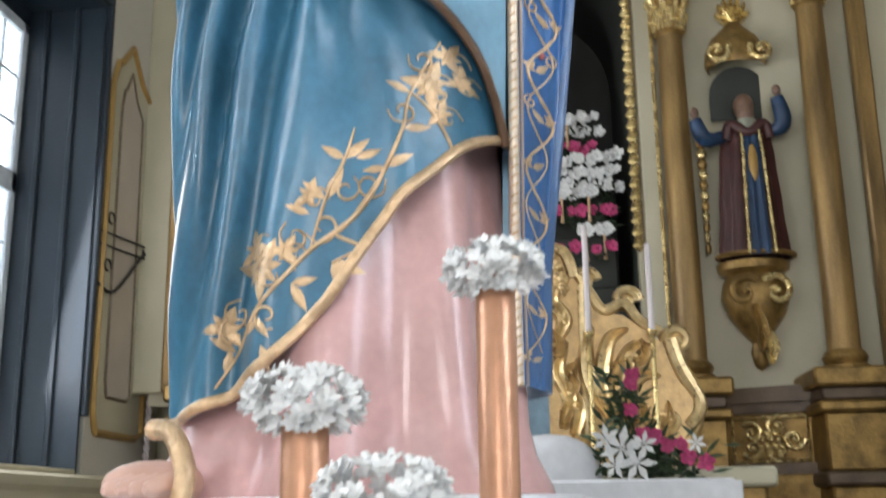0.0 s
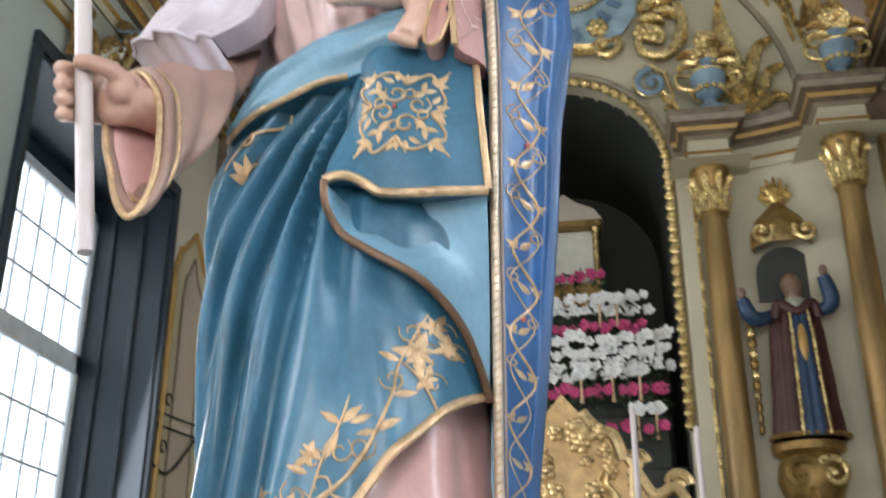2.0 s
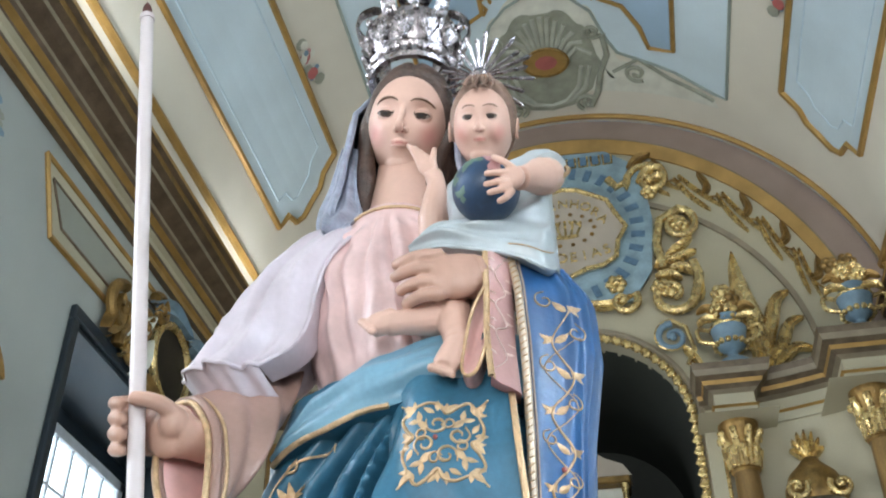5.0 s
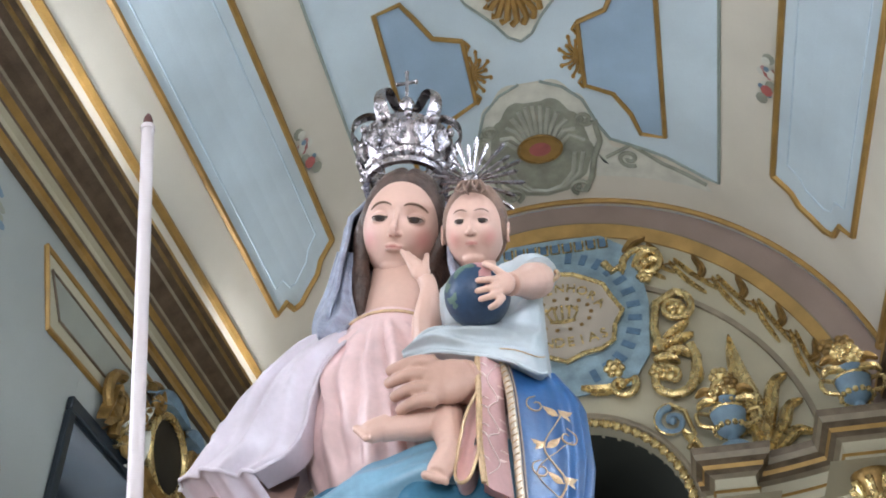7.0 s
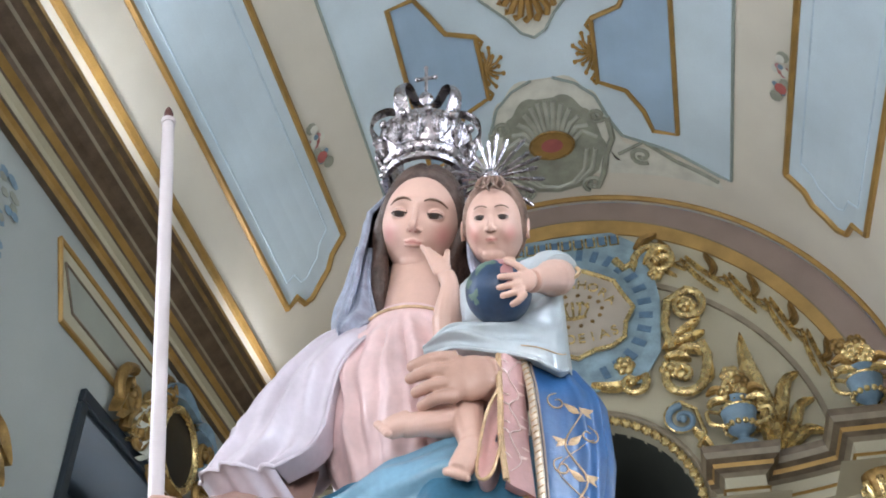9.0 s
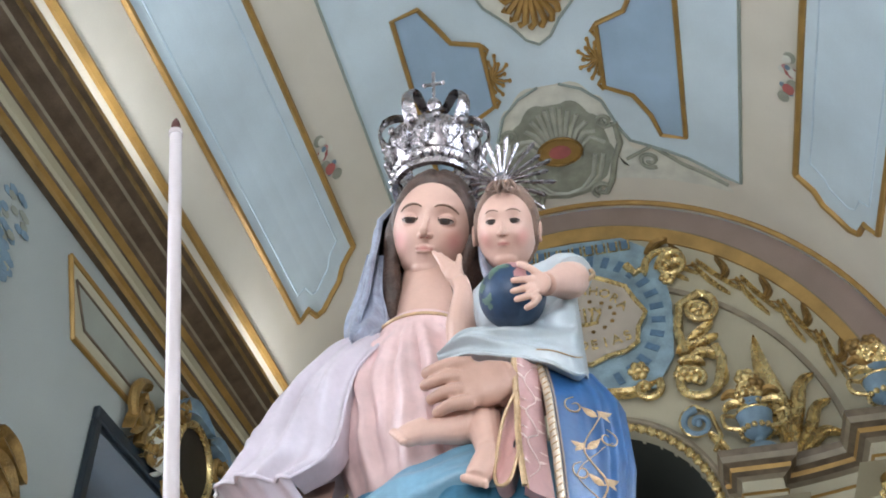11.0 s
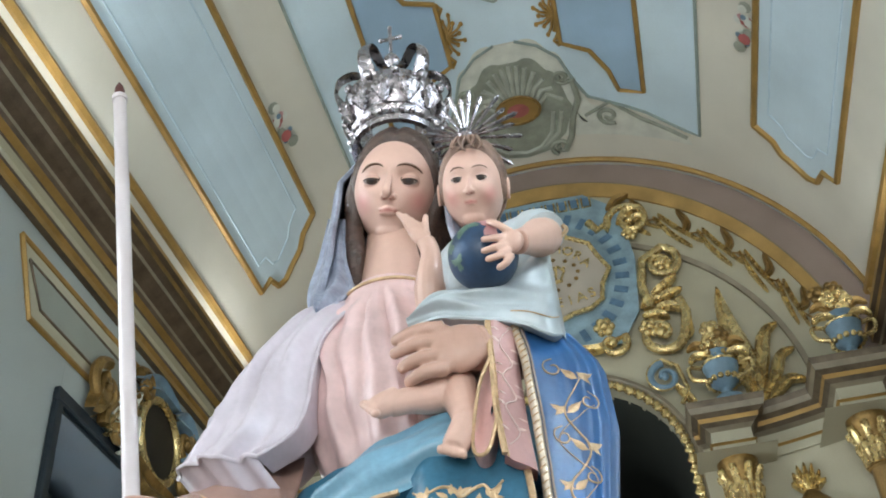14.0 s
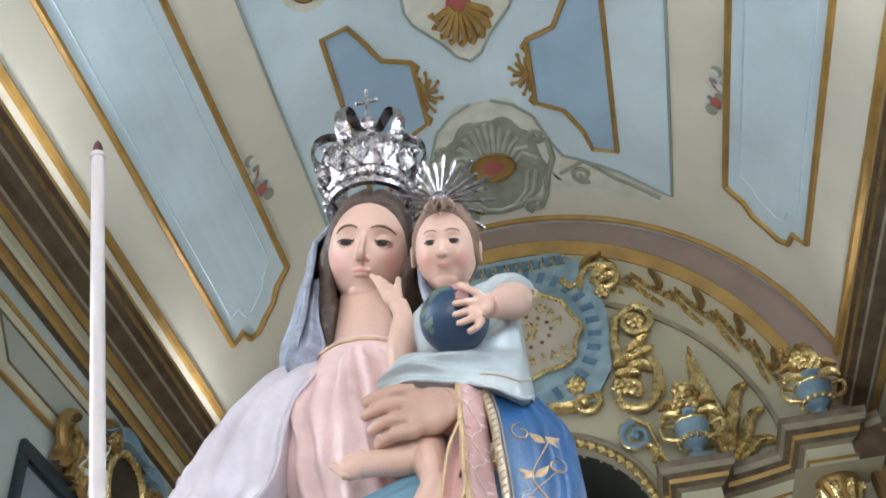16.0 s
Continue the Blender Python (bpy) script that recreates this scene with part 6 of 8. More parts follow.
        s.tube([eye(az, lift + 20 + up * bow(az) ** 0.5 + 12 * bow(az), 1.0) for az in steps], 0.0006 * k, LID, 5)
        s.tube([eye(az, lift - low * bow(az) ** 0.8 - 1, 1.04) for az in steps], 0.0006 * k, LID, 5)
        # brow, a thin painted arch
        arch = [(0.013, 0.029), (0.021, 0.0335), (0.032, 0.0352), (0.043, 0.0338), (0.053, 0.0290), (0.060, 0.0230)]
        if child:
            arch = [(0.010, 0.0300), (0.019, 0.0345), (0.029, 0.0360), (0.039, 0.0345), (0.048, 0.0290)]
        line = []
        for p in spline([(x, 0, z) for x, z in arch], 4):
            zz = (p.z + 0.004) / 0.120
            th = math.asin(max(-0.97, min(0.97, p.x / ((0.086 if not child else 0.083) * math.sqrt(1 - zz * zz)))))
            line.append(skin((sg * th / (2 * math.pi)) % 1, math.asin(zz) / math.pi + 0.5))
        n = len(line)
        s.tube([p + m.to_3x3() @ Vector((0, 0.0003 * k, 0)) for p in line], [k * (0.0007 + (0.0021 if not child else 0.0012) * math.sin(math.pi * (q + 0.4) / n) ** 0.8) for q in range(n)], BROW, 6)
        s.ball(at(sg * 0.0060, 0.0960, -0.0372), (0.0030 * k, 0.0040 * k, 0.0018 * k), MOUTH, m, 8, 6)
    s.tube([at(0.016 * q, (0.0898 if not child else 0.0862) - 0.0085 * q * q, -0.0575 - 0.0012 * q * q) for q in (-1, -0.6, -0.3, 0, 0.3, 0.6, 1)], 0.0007 * k, LIP, 5)


def build_statue():
    s = Shape()

    # rose tunic, skirt with long folds
    def skirt(u, v):
        z = lerp(1.755, 2.72, v)
        a = 2 * math.pi * u
        rx, ry = table([(1.755, 0.235, 0.215), (1.85, 0.20, 0.19), (2.2, 0.175, 0.17), (2.72, 0.17, 0.14)], z)
        f = 1 + (0.05 + 0.10 * (1 - v) ** 3) * math.sin(7 * a + 0.6 + 0.5 * math.sin(4 * z)) + 0.02 * math.sin(3 * a + 3 * z)
        return (-0.055 + rx * f * math.cos(a) * (1.12 if math.cos(a) < 0 else 0.80), AX + ry * f * math.sin(a), z)
    s.grid(skirt, 128, 30, PINK, loop=True)

    # bodice, gathered at the neck
    def bodice(u, v):
        z = lerp(2.60, 3.115, v)
        a = 2 * math.pi * u
        cx, rx, ry = table([(2.60, -0.05, 0.17, 0.14), (2.72, -0.065, 0.165, 0.135), (2.86, -0.085, 0.185, 0.145), (2.96, -0.10, 0.195, 0.13), (3.03, -0.11, 0.165, 0.108), (3.070, -0.113, 0.112, 0.096), (3.100, -0.114, 0.090, 0.090), (3.115, -0.114, 0.080, 0.080)], z)
        g = max(0.0, -math.sin(a)) ** 0.5
        d = (a - 1.5 * math.pi + math.pi) % (2 * math.pi) - math.pi
        push = 0.0
        for c, amp, w in CREASES:
            mid = c * (0.72 + 0.5 * (1 - v)) + 0.05 * math.sin(5 * v + 9 * c)
            push += amp * math.exp(-((d - mid) / w) ** 2) * min(1.0, max(0.0, (0.93 - v) / 0.12)) * min(1.0, max(0.0, (v - 0.22) / 0.25))
        sag = v + 0.09 * d * d - 0.05 * d
        push += 0.007 * math.sin(46 * sag + 5 * d) * max(0.0, 1 - abs(sag - 0.30) / 0.14)
        push += 0.016 * noise.noise(Vector((4.5 * d + 1.3 * v, 2.2 * v, 0.3))) * min(1.0, max(0.0, (0.9 - v) / 0.2))
        f = 1 + g * push / rx * 0.95
        return (cx + rx * f * math.cos(a), AX + ry * f * math.sin(a), z)
    s.grid(bodice, 220, 60, BODICE, loop=True)
    s.tube([(-0.114 + 0.0945 * math.cos(a), AX + 0.0925 * math.sin(a), 3.096) for a in [2 * math.pi * k / 40 for k in range(41)]], 0.0032, GILT, 6)
    s.tube(spline([(-0.114, 1.575, 3.05), (-0.116, 1.585, 3.13), (-0.112, 1.605, 3.22), (-0.108, 1.625, 3.31)], 6), [0.088, 0.086, 0.083, 0.079, 0.075, 0.072] + [0.069] * 13, SKIN, 30)

    # blue mantle wound round the hips
    def mantle(u, v):
        a = 2 * math.pi * u
        x0 = table(BODY, 2.2)[0] + 0.222 * math.cos(a) * (1.2 if math.cos(a) < 0 else 0.74)
        hem = steady(HEM, x0)[0] if math.sin(a) < 0 else 1.86
        z = lerp(hem, 2.72, v ** 0.9)
        cx, rx, ry = table(BODY, z)
        x = cx + rx * math.cos(a) * (1.2 if math.cos(a) < 0 else 0.74)
        y = AX + ry * math.sin(a)
        if math.sin(a) < 0:
            y -= pleats(x, z) * min(1.0, -math.sin(a) * 3)
        else:
            y += 0.012 * math.sin(11 * a + 3 * z)
        return Vector((x, y, z))
    s.grid(mantle, 300, 120, BLUE, loop=True)
    s.grid(lambda u, v:
           Vector((lerp(mantle(u, 0).x, -0.05, 0.07 * v), lerp(mantle(u, 0).y, AX, 0.09 * v), mantle(u, 0).z + 0.012 * v)), 200, 4, BLUE3, loop=True)
    rim = [mantle(0.5 + 0.47 * k / 80, 0.004) for k in range(81)]
    s.tube([p + Vector((0, -0.003, 0)) for p in rim], 0.0065, GILT, 6)
    # gilt vine above the hem
    f = front
    vine(s, f, [(-0.21, 1.89), (-0.175, 1.945), (-0.137, 1.99), (-0.10, 2.03), (-0.05, 2.065), (-0.018, 2.12), (0.0, 2.165), (0.008, 2.21), (0.04, 2.275)], 0.0030)
    vine(s, f, [(-0.10, 2.03), (-0.083, 2.085), (-0.062, 2.13), (-0.052, 2.165)], 0.0024)
    vine(s, f, [(-0.018, 2.12), (-0.055, 2.06), (-0.07, 2.045), (-0.045, 2.03), (-0.075, 2.015)], 0.0022)
    vine(s, f, [(0.008, 2.21), (0.03, 2.19), (0.05, 2.15), (0.035, 2.13)], 0.0022)
    for x, z, ang, ln in ((-0.083, 2.085, 140, 0.032), (-0.083, 2.085, 60, 0.04), (-0.062, 2.13, 150, 0.03), (-0.062, 2.13, 40, 0.035), (-0.05, 2.13, 20, 0.03), (-0.018, 2.12, 30, 0.034), (-0.018, 2.12, 190, 0.026),
                          (-0.075, 2.015, -20, 0.04), (-0.075, 2.015, -70, 0.03), (-0.12, 1.995, -60, 0.035), (-0.12, 1.995, 10, 0.03), (0.008, 2.21, 160, 0.028), (0.0, 2.165, 15, 0.03), (-0.10, 2.07, 160, 0.028),
                          (-0.19, 1.93, 150, 0.03), (-0.20, 1.905, 80, 0.03), (-0.16, 1.96, -50, 0.03), (-0.15, 1.93, -70, 0.03), (-0.175, 1.945, 30, 0.028)):
        leaf_on(s, f, x, z, ang, ln, 0.34)
    for x, z, r, a, q in ((-0.085, 2.055, 0.020, 200, 1), (-0.035, 2.10, 0.018, 20, -1), (-0.115, 2.045, 0.018, 120, 1), (0.0, 2.185, 0.016, 180, 1), (-0.06, 2.095, 0.016, 60, -1), (-0.185, 1.97, 0.018, 90, 1), (0.02, 2.25, 0.016, 160, 1), (-0.145, 1.96, 0.016, -60, -1)):
        scroll(s, f, x, z, r, a, 1.1, 0.0018, q)
    bloom(s, f, -0.152, 2.012, 0.038, 7, 10)
    bloom(s, f, -0.165, 2.04, 0.026, 6, 40)
    bloom(s, f, -0.125, 2.03, 0.022, 6, 0)
    bloom(s, f, 0.028, 2.222, 0.034, 7, 20)
    bloom(s, f, 0.048, 2.26, 0.024, 6, 0)
    bloom(s, f, 0.062, 2.235, 0.022, 6, 30)
    bloom(s, f, 0.04, 2.19, 0.022, 5, 10)
    bloom(s, f, -0.20, 1.955, 0.028, 6, 10)
    bloom(s, f, -0.10, 2.09, 0.022, 5, 0)

    # broad fold drawn across the waist, its pale sheen held in the lining blue
    def waist(u, v):
        x = lerp(-0.285, 0.135, u)
        top = table([(-0.29, 2.635), (-0.25, 2.668), (-0.20, 2.715), (-0.10, 2.752), (0.0, 2.775), (0.14, 2.79)], x)[0]
        low = table([(-0.29, 2.602), (-0.2, 2.611), (-0.09, 2.632), (0.0, 2.655), (0.06, 2.655), (0.14, 2.65)], x)[0]
        z = lerp(top, low, v)
        q = max(-0.97, min(0.97, (x + 0.055) / 0.262))
        y = AX - 0.195 * math.sqrt(1 - q * q) + 0.045 * (1 - v) ** 2 - 0.020 * math.sin(math.pi * v) * (1 - 0.6 * u) - 0.007 * math.sin(9 * v - 6 * u) - 0.004 * math.sin(17 * v + 5 * u)
        return Vector((x, y, z))
    s.grid(waist, 50, 16, BLUE3)
    s.grid(lambda u, v: waist(u, 1) + Vector((0, 0.05 * v, -0.004 * v)), 50, 3, BLUE)
    s.grid(lambda u, v: waist(u, 0) + Vector((0, 0.06 * v, -0.008 * v)), 50, 3, BLUE3)
    s.tube([waist(0.50 * k / 24, 1.0) + Vector((0, -0.003, 0)) for k in range(25)], 0.0052, GILT, 6)
    # embroidered field under it
    hip = lambda x, z, out=0.0: front(x, z, out + 0.004)
    scroll(s, hip, -0.235, 2.575, 0.02, 90, 1.1)
    vine(s, hip, [(-0.27, 2.53), (-0.25, 2.565), (-0.20, 2.585), (-0.165, 2.595), (-0.16, 2.575)], 0.0022)
    for k, (ang, ln) in enumerate(((30, 0.04), (60, 0.04), (95, 0.035), (130, 0.035), (0, 0.032), (165, 0.03))):
        leaf_on(s, hip, -0.235, 2.515, ang, ln, 0.4)

    # square flap with a gilt edge
    def flap(x, z, out=0.0):
        u = (x + 0.09) / 0.21
        y = lerp(1.322, 1.362, u) + 0.02 * max(0, z - 2.55) / 0.1 - 0.010 * math.sin(math.pi * u) + 0.004 * math.sin(9 * u + 20 * z)
        q = max(0.0, min(1.0, (0.32 - u) / 0.36)) * max(0.0, min(1.0, (z - 2.455) / 0.10))
        y = lerp(y, front(x, z).y + 0.004, q * q * (3 - 2 * q))
        return Vector((x, y - out, z))

    def flap_low(u):
        return 2.452 - 0.016 * math.sin(math.pi * u) + 0.018 * (1 - u) * math.sin(math.pi * min(1, u * 3)) - 0.008 * u

    def flap_grid(u, v):
        x = lerp(-0.092, 0.120, u) + (0.025 * v * (1 - u)) - 0.02 * v * u
        return flap(x, lerp(flap_low(u), 2.70, v))
    s.grid(flap_grid, 40, 24, BLUE)
    s.grid(lambda u, v: flap_grid(u, 0) + Vector((0, 0.04 * v, 0.004 * v)), 40, 3, BLUE)
    s.tube([flap_grid(k / 30, 0) + Vector((0, -0.003, 0)) for k in range(31)], 0.0068, GILT, 6)
    s.tube([flap_grid(1, k / 12) + Vector((0.002, -0.003, 0)) for k in range(13)], 0.0055, GILT, 6)
    # its panel of scrollwork
    def turned(dx, dz, k):
        for _ in range(k):
            dx, dz = -dz, dx
        return 0.008 + dx * 0.90, 2.560 + dz
    quarter = [(0.071, 0.071), (0.052, 0.056), (0.040, 0.066), (0.022, 0.058), (0.006, 0.046), (-0.004, 0.060), (-0.022, 0.064), (-0.044, 0.056), (-0.058, 0.062)]
    for k in range(4):
        vine(s, flap, [turned(dx, dz, k) for dx, dz in quarter], 0.0030)
        for dx, dz, ang in ((0.048, 0.046, 45), (0.048, 0.046, 95), (0.048, 0.046, -5), (0.016, 0.020, 45), (0.030, 0.034, 80), (0.030, 0.034, 10), (0.006, 0.046, 90), (0.006, 0.052, 40), (0.004, 0.052, 140), (0.050, 0.008, 0), (0.046, 0.012, 60)):
            x, z = turned(dx, dz, k)
            leaf_on(s, flap, x, z, ang + 90 * k, 0.026 if ang == 45 else 0.020, 0.44)
        x, z = turned(0.026, 0.008, k)
        scroll(s, flap, x, z, 0.017, 90 * k + 60, 1.2, 0.0026, 1 if k % 2 else -1)
        x, z = turned(0.010, 0.030, k)
        scroll(s, flap, x, z, 0.011, 90 * k + 200, 1.0, 0.0020, -1 if k % 2 else 1)
    s.ball(flap(0.0, 2.562, 0.003), 0.004, LIP, nu=8, nv=5)

    # turned-over fold below the flap, lining outward
    CURVE = spline([(-0.088, 0, 2.445), (-0.083, 0, 2.405), (-0.055, 0, 2.365), (-0.005, 0, 2.335), (0.045, 0, 2.305), (0.08, 0, 2.265), (0.098, 0, 2.22), (0.106, 0, 2.185)], 6)

    def turn(u, v):
        p = CURVE[min(len(CURVE) - 1, round(u * (len(CURVE) - 1)))]
        x = lerp(p.x, lerp(-0.085, 0.118, u ** 0.75), v)
        z = lerp(p.z, flap_low(u) + 0.02, v)
        base = front(p.x, p.z).y
        return Vector((x, lerp(base - 0.032, 1.365 + 0.01 * u, v) + 0.035 * math.sin(math.pi * v) * (1 - 0.6 * u), z))
    s.grid(turn, len(CURVE), 16, BLUE3)
    s.grid(lambda u, v: turn(u, 0) + Vector((-0.004 * v, 0.045 * v, 0.004 * v)), len(CURVE), 3, BLUE)
    s.tube([turn(k / (len(CURVE) - 1), 0) + Vector((0, -0.002, 0)) for k in range(len(CURVE))], 0.0058, BRONZE, 6)

    # long end of the mantle that hangs from the arm, edged in white gold
    HANG = [(1.90, 0.112, 0.140, 1.512), (2.06, 0.112, 0.146, 1.505), (2.24, 0.117, 0.170, 1.47), (2.45, 0.122, 0.195, 1.43), (2.60, 0.127, 0.208, 1.405), (2.73, 0.127, 0.232, 1.39), (2.84, 0.122, 0.228, 1.39), (2.90, 0.112, 0.195, 1.40)]

    def hang(x, z, out=0.0):
        a, b, y = steady(HANG, z)
        u = (x - a) / (b - a)
        return Vector((x, y + 0.05 * max(0.0, u) ** 2 - 0.006 * math.sin(6 * u + 3 * z) - 0.011 * math.sin(21 * u + 2 * z) * max(0.0, u - 0.45) * (1 if z > 2.3 else 0.5) - out, z))

    def hang_grid(u, v):
        z = lerp(1.90, 2.90, v)
        a, b, y = steady(HANG, z)
        return hang(lerp(a, b, u), z)
    s.grid(hang_grid, 60, 60, BLUE2)
    s.grid(lambda u, v: hang_grid(1, v) + Vector((0.012 * math.sin(math.pi * u) - 0.03 * u + 0.01 * math.sin(6 * u), 0.16 * u, 0)), 10, 60, BLUE2)
    s.grid(lambda u, v: hang_grid(0, v) + Vector((0.0, 0.12 * u, 0)), 4, 60, BLUE)
    s.tube([hang_grid(0, k / 40) + Vector((0.001, -0.003, 0)) for k in range(41)], 0.0070, WHITEGOLD, 8)
    for k in range(90):
        p = hang_grid(0, k / 89)
        s.tube([p + Vector((-0.004, -0.0095, -0.003)), p + Vector((0.001, -0.0108, 0)), p + Vector((0.006, -0.0092, 0.003))], 0.0013, GILT, 5)
    s.tube([hang_grid(0, k / 40) + Vector((0.011, -0.003, 0)) for k in range(41)], 0.0022, EYEWHITE, 5)
    zs = [1.93 + 0.058 * k for k in range(16)]
    mid = lambda z: sum(steady(HANG, z)[:2]) / 2 + 0.006
    vine(s, hang, [(mid(z) + (0.15 + 0.03 * (z > 2.2)) * 0.09 * (1 if k % 2 else -1), z) for k, z in enumerate(zs)], 0.0024)
    vine(s, hang, [(mid(z) - 0.27 * (steady(HANG, z)[1] - steady(HANG, z)[0]) * (1 if k % 2 else -1), z + 0.015) for k, z in enumerate(zs[:-1])], 0.0014)
    for k, z in enumerate(zs):
        w = steady(HANG, z)[1] - steady(HANG, z)[0]
        sg = 1 if k % 2 else -1
        x = mid(z) + sg * 0.12 * w
        leaf_on(s, hang, x, z, 90 + sg * 50, 0.20 * w + 0.010, 0.40)
        leaf_on(s, hang, x, z, 90 - sg * 60, 0.16 * w + 0.009, 0.40)
        leaf_on(s, hang, x, z + 0.012, 270 + sg * 45, 0.16 * w + 0.008, 0.40)
        if w > 0.05:
            scroll(s, hang, mid(z) - sg * 0.2 * w, z + 0.02, 0.16 * w, 90, 1.1, 0.0016, sg)
    for z in (2.30, 2.545):
        s.ball(hang(mid(z), z, 0.003), 0.0045, LIP, nu=8, nv=5)

    # shawl over the shoulder and upper arm
    def limb(path, rads, fn, n, k, material, ripple=0.0, freq=7):
        pts = spline(path, k)
        m = len(pts)

        def g(u, v):
            i = min(m - 1, round(v * (m - 1)))
            d = (pts[min(i + 1, m - 1)] - pts[max(i - 1, 0)]).normalized()
            side = d.cross(Vector((0, 1, 0))).normalized()
            up = side.cross(d).normalized()
            rx, ry = table([(q / (len(rads) - 1), *r) for q, r in enumerate(rads)], v)
            a = 2 * math.pi * u
            f = 1 + ripple * math.sin(freq * a + 6 * v) + ripple * 0.6 * math.sin(2 * freq * a + 15 * v)
            return pts[i] + side * (rx * f * math.cos(a)) + up * (ry * f * math.sin(a)) + fn(u, v)
        s.grid(g, n, m, material, loop=True)
        return g
    none = lambda u, v: Vector((0, 0, 0))
    limb([(-0.165, 1.58, 3.045), (-0.235, 1.57, 2.985), (-0.295, 1.55, 2.88), (-0.340, 1.52, 2.79), (-0.36, 1.49, 2.73)],
         [(0.05, 0.06), (0.065, 0.07), (0.07, 0.07), (0.07, 0.065), (0.055, 0.055), (0.02, 0.02)], none, 48, 10, LILAC, 0.03, 7)
    # shawl hung from the shoulder over the arm, in long folds
    OUTER = spline([(-0.165, 1.57, 3.12), (-0.285, 1.56, 3.095), (-0.345, 1.54, 3.01), (-0.392, 1.51, 2.935), (-0.412, 1.48, 2.865), (-0.428, 1.45, 2.805), (-0.438, 1.432, 2.748)], 8)
    INNER = spline([(-0.150, 1.53, 3.10), (-0.180, 1.465, 3.035), (-0.212, 1.44, 2.97), (-0.226, 1.425, 2.90), (-0.232, 1.42, 2.845), (-0.245, 1.405, 2.785), (-0.295, 1.395, 2.742)], 8)

    def cape(u, v):
        i = min(len(OUTER) - 1, round(v * (len(OUTER) - 1)))
        o, n = OUTER[i], INNER[i]
        bulge = 0.060 * math.sin(math.pi * min(1, u * 0.92 + 0.04)) ** 0.8 * (0.5 + 0.5 * min(1, v * 2.5))
        fold = 0.0085 * math.sin(2 * math.pi * (2.6 * u + 0.5 * v * v) + 0.6) + 0.005 * math.sin(2 * math.pi * (5.3 * u - 0.7 * v)) * (0.3 + u)
        fold *= min(1, 3 * u + 0.2) * min(1, 0.3 + 2 * v)
        elbow = 0.012 * math.exp(-((v - 0.66 - 0.12 * u) / 0.035) ** 2 - (u / 0.35) ** 2) - 0.008 * math.exp(-((v - 0.74 - 0.12 * u) / 0.035) ** 2 - (u / 0.4) ** 2)
        p = o.lerp(n, u)
        return p + Vector((-0.25 * (bulge + fold), -bulge - fold - elbow, 0.1 * bulge - 0.012 * math.sin(math.pi * u) * v + 0.002 * math.sin(11 * u + 2) * max(0, v - 0.8) * 5))
    s.grid(cape, 60, len(OUTER), LILAC)
    s.grid(lambda u, v: cape(0, v) + Vector((0.05 * u * u, 0.14 * u, 0.0)), 6, len(OUTER), LILAC)
    s.grid(lambda u, v: cape(u, 1) + Vector((0.02 * v, 0.06 * v, -0.030 * v)), 60, 3, LILAC)
    s.grid(lambda u, v: cape(1, v) + Vector((0.006 * u, 0.06 * u, 0)), 3, len(OUTER), LILAC)
    s.tube([cape(1, k / 54) for k in range(55)], 0.004, LILAC, 6)
    s.tube([cape(k / 40, 1) for k in range(41)], 0.004, LILAC, 6)
    # rose sleeve with a wide hanging cuff, its shade painted in as a darker rose
    MOUTHRING = spline([(-0.428, 1.385, 2.690), (-0.384, 1.350, 2.668), (-0.345, 1.325, 2.610), (-0.330, 1.312, 2.545), (-0.323, 1.300, 2.476), (-0.331, 1.292, 2.426), (-0.347, 1.287, 2.405), (-0.368, 1.289, 2.428), (-0.388, 1.297, 2.483), (-0.410, 1.312, 2.545), (-0.432, 1.352, 2.640), (-0.428, 1.385, 2.690)], 6)
    nr = len(MOUTHRING)

    def sleeve(u, v):
        k = round(u * (nr - 1))
        b = MOUTHRING[k]
        a = radians(125 - 360 * u)
        o = Vector((-0.330 + 0.066 * math.cos(a), 1.525 + 0.030 * math.sin(a) - 0.03 * math.cos(a), 2.770 + 0.078 * math.sin(a)))
        mid = o.lerp(b, 0.55) + Vector((0.040 * math.cos(a), -0.006, 0.014 * math.sin(a) - 0.016))
        p = o * (1 - v) ** 2 + mid * (2 * v * (1 - v)) + b * v * v
        push = 0.006 * math.sin(17 * v + 2.2 * math.sin(a)) * math.sin(math.pi * v) + 0.004 * math.sin(4 * a + 5 * v) * (1 - v)
        away = (p - o.lerp(b, v) + Vector((math.cos(a), 0, math.sin(a))) * 0.05).normalized()
        return p + away * push
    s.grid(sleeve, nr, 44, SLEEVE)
    s.tube([p.copy() for p in MOUTHRING], 0.0052, GILT, 7)
    s.tube([sleeve(k / (nr - 1), 0.86) for k in range(nr)], 0.0034, GILT, 6)
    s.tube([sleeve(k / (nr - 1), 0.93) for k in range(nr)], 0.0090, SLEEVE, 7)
    deep = Vector((-0.352, 1.40, 2.600))
    s.grid(lambda u, v: MOUTHRING[round(u * (nr - 1))].lerp(deep, 0.86 * v) + Vector((0.004 * math.sin(3 * v), 0.03 * math.sin(1.57 * v), 0)), nr, 10, LINING)
    # the hand that grips the candle: fingers round its back, thumb before it
    clay = Shape()
    clay.tube(spline([(-0.345, 1.40, 2.612), (-0.367, 1.35, 2.604), (-0.392, 1.318, 2.604)], 6), [0.032] * 4 + [0.031] * 5 + [0.034] * 4, SKIN, 18)
    clay.ball((-0.398, 1.318, 2.608), (0.036, 0.022, 0.044), SKIN, Matrix.Rotation(radians(12), 4, "Y"), 20, 14)
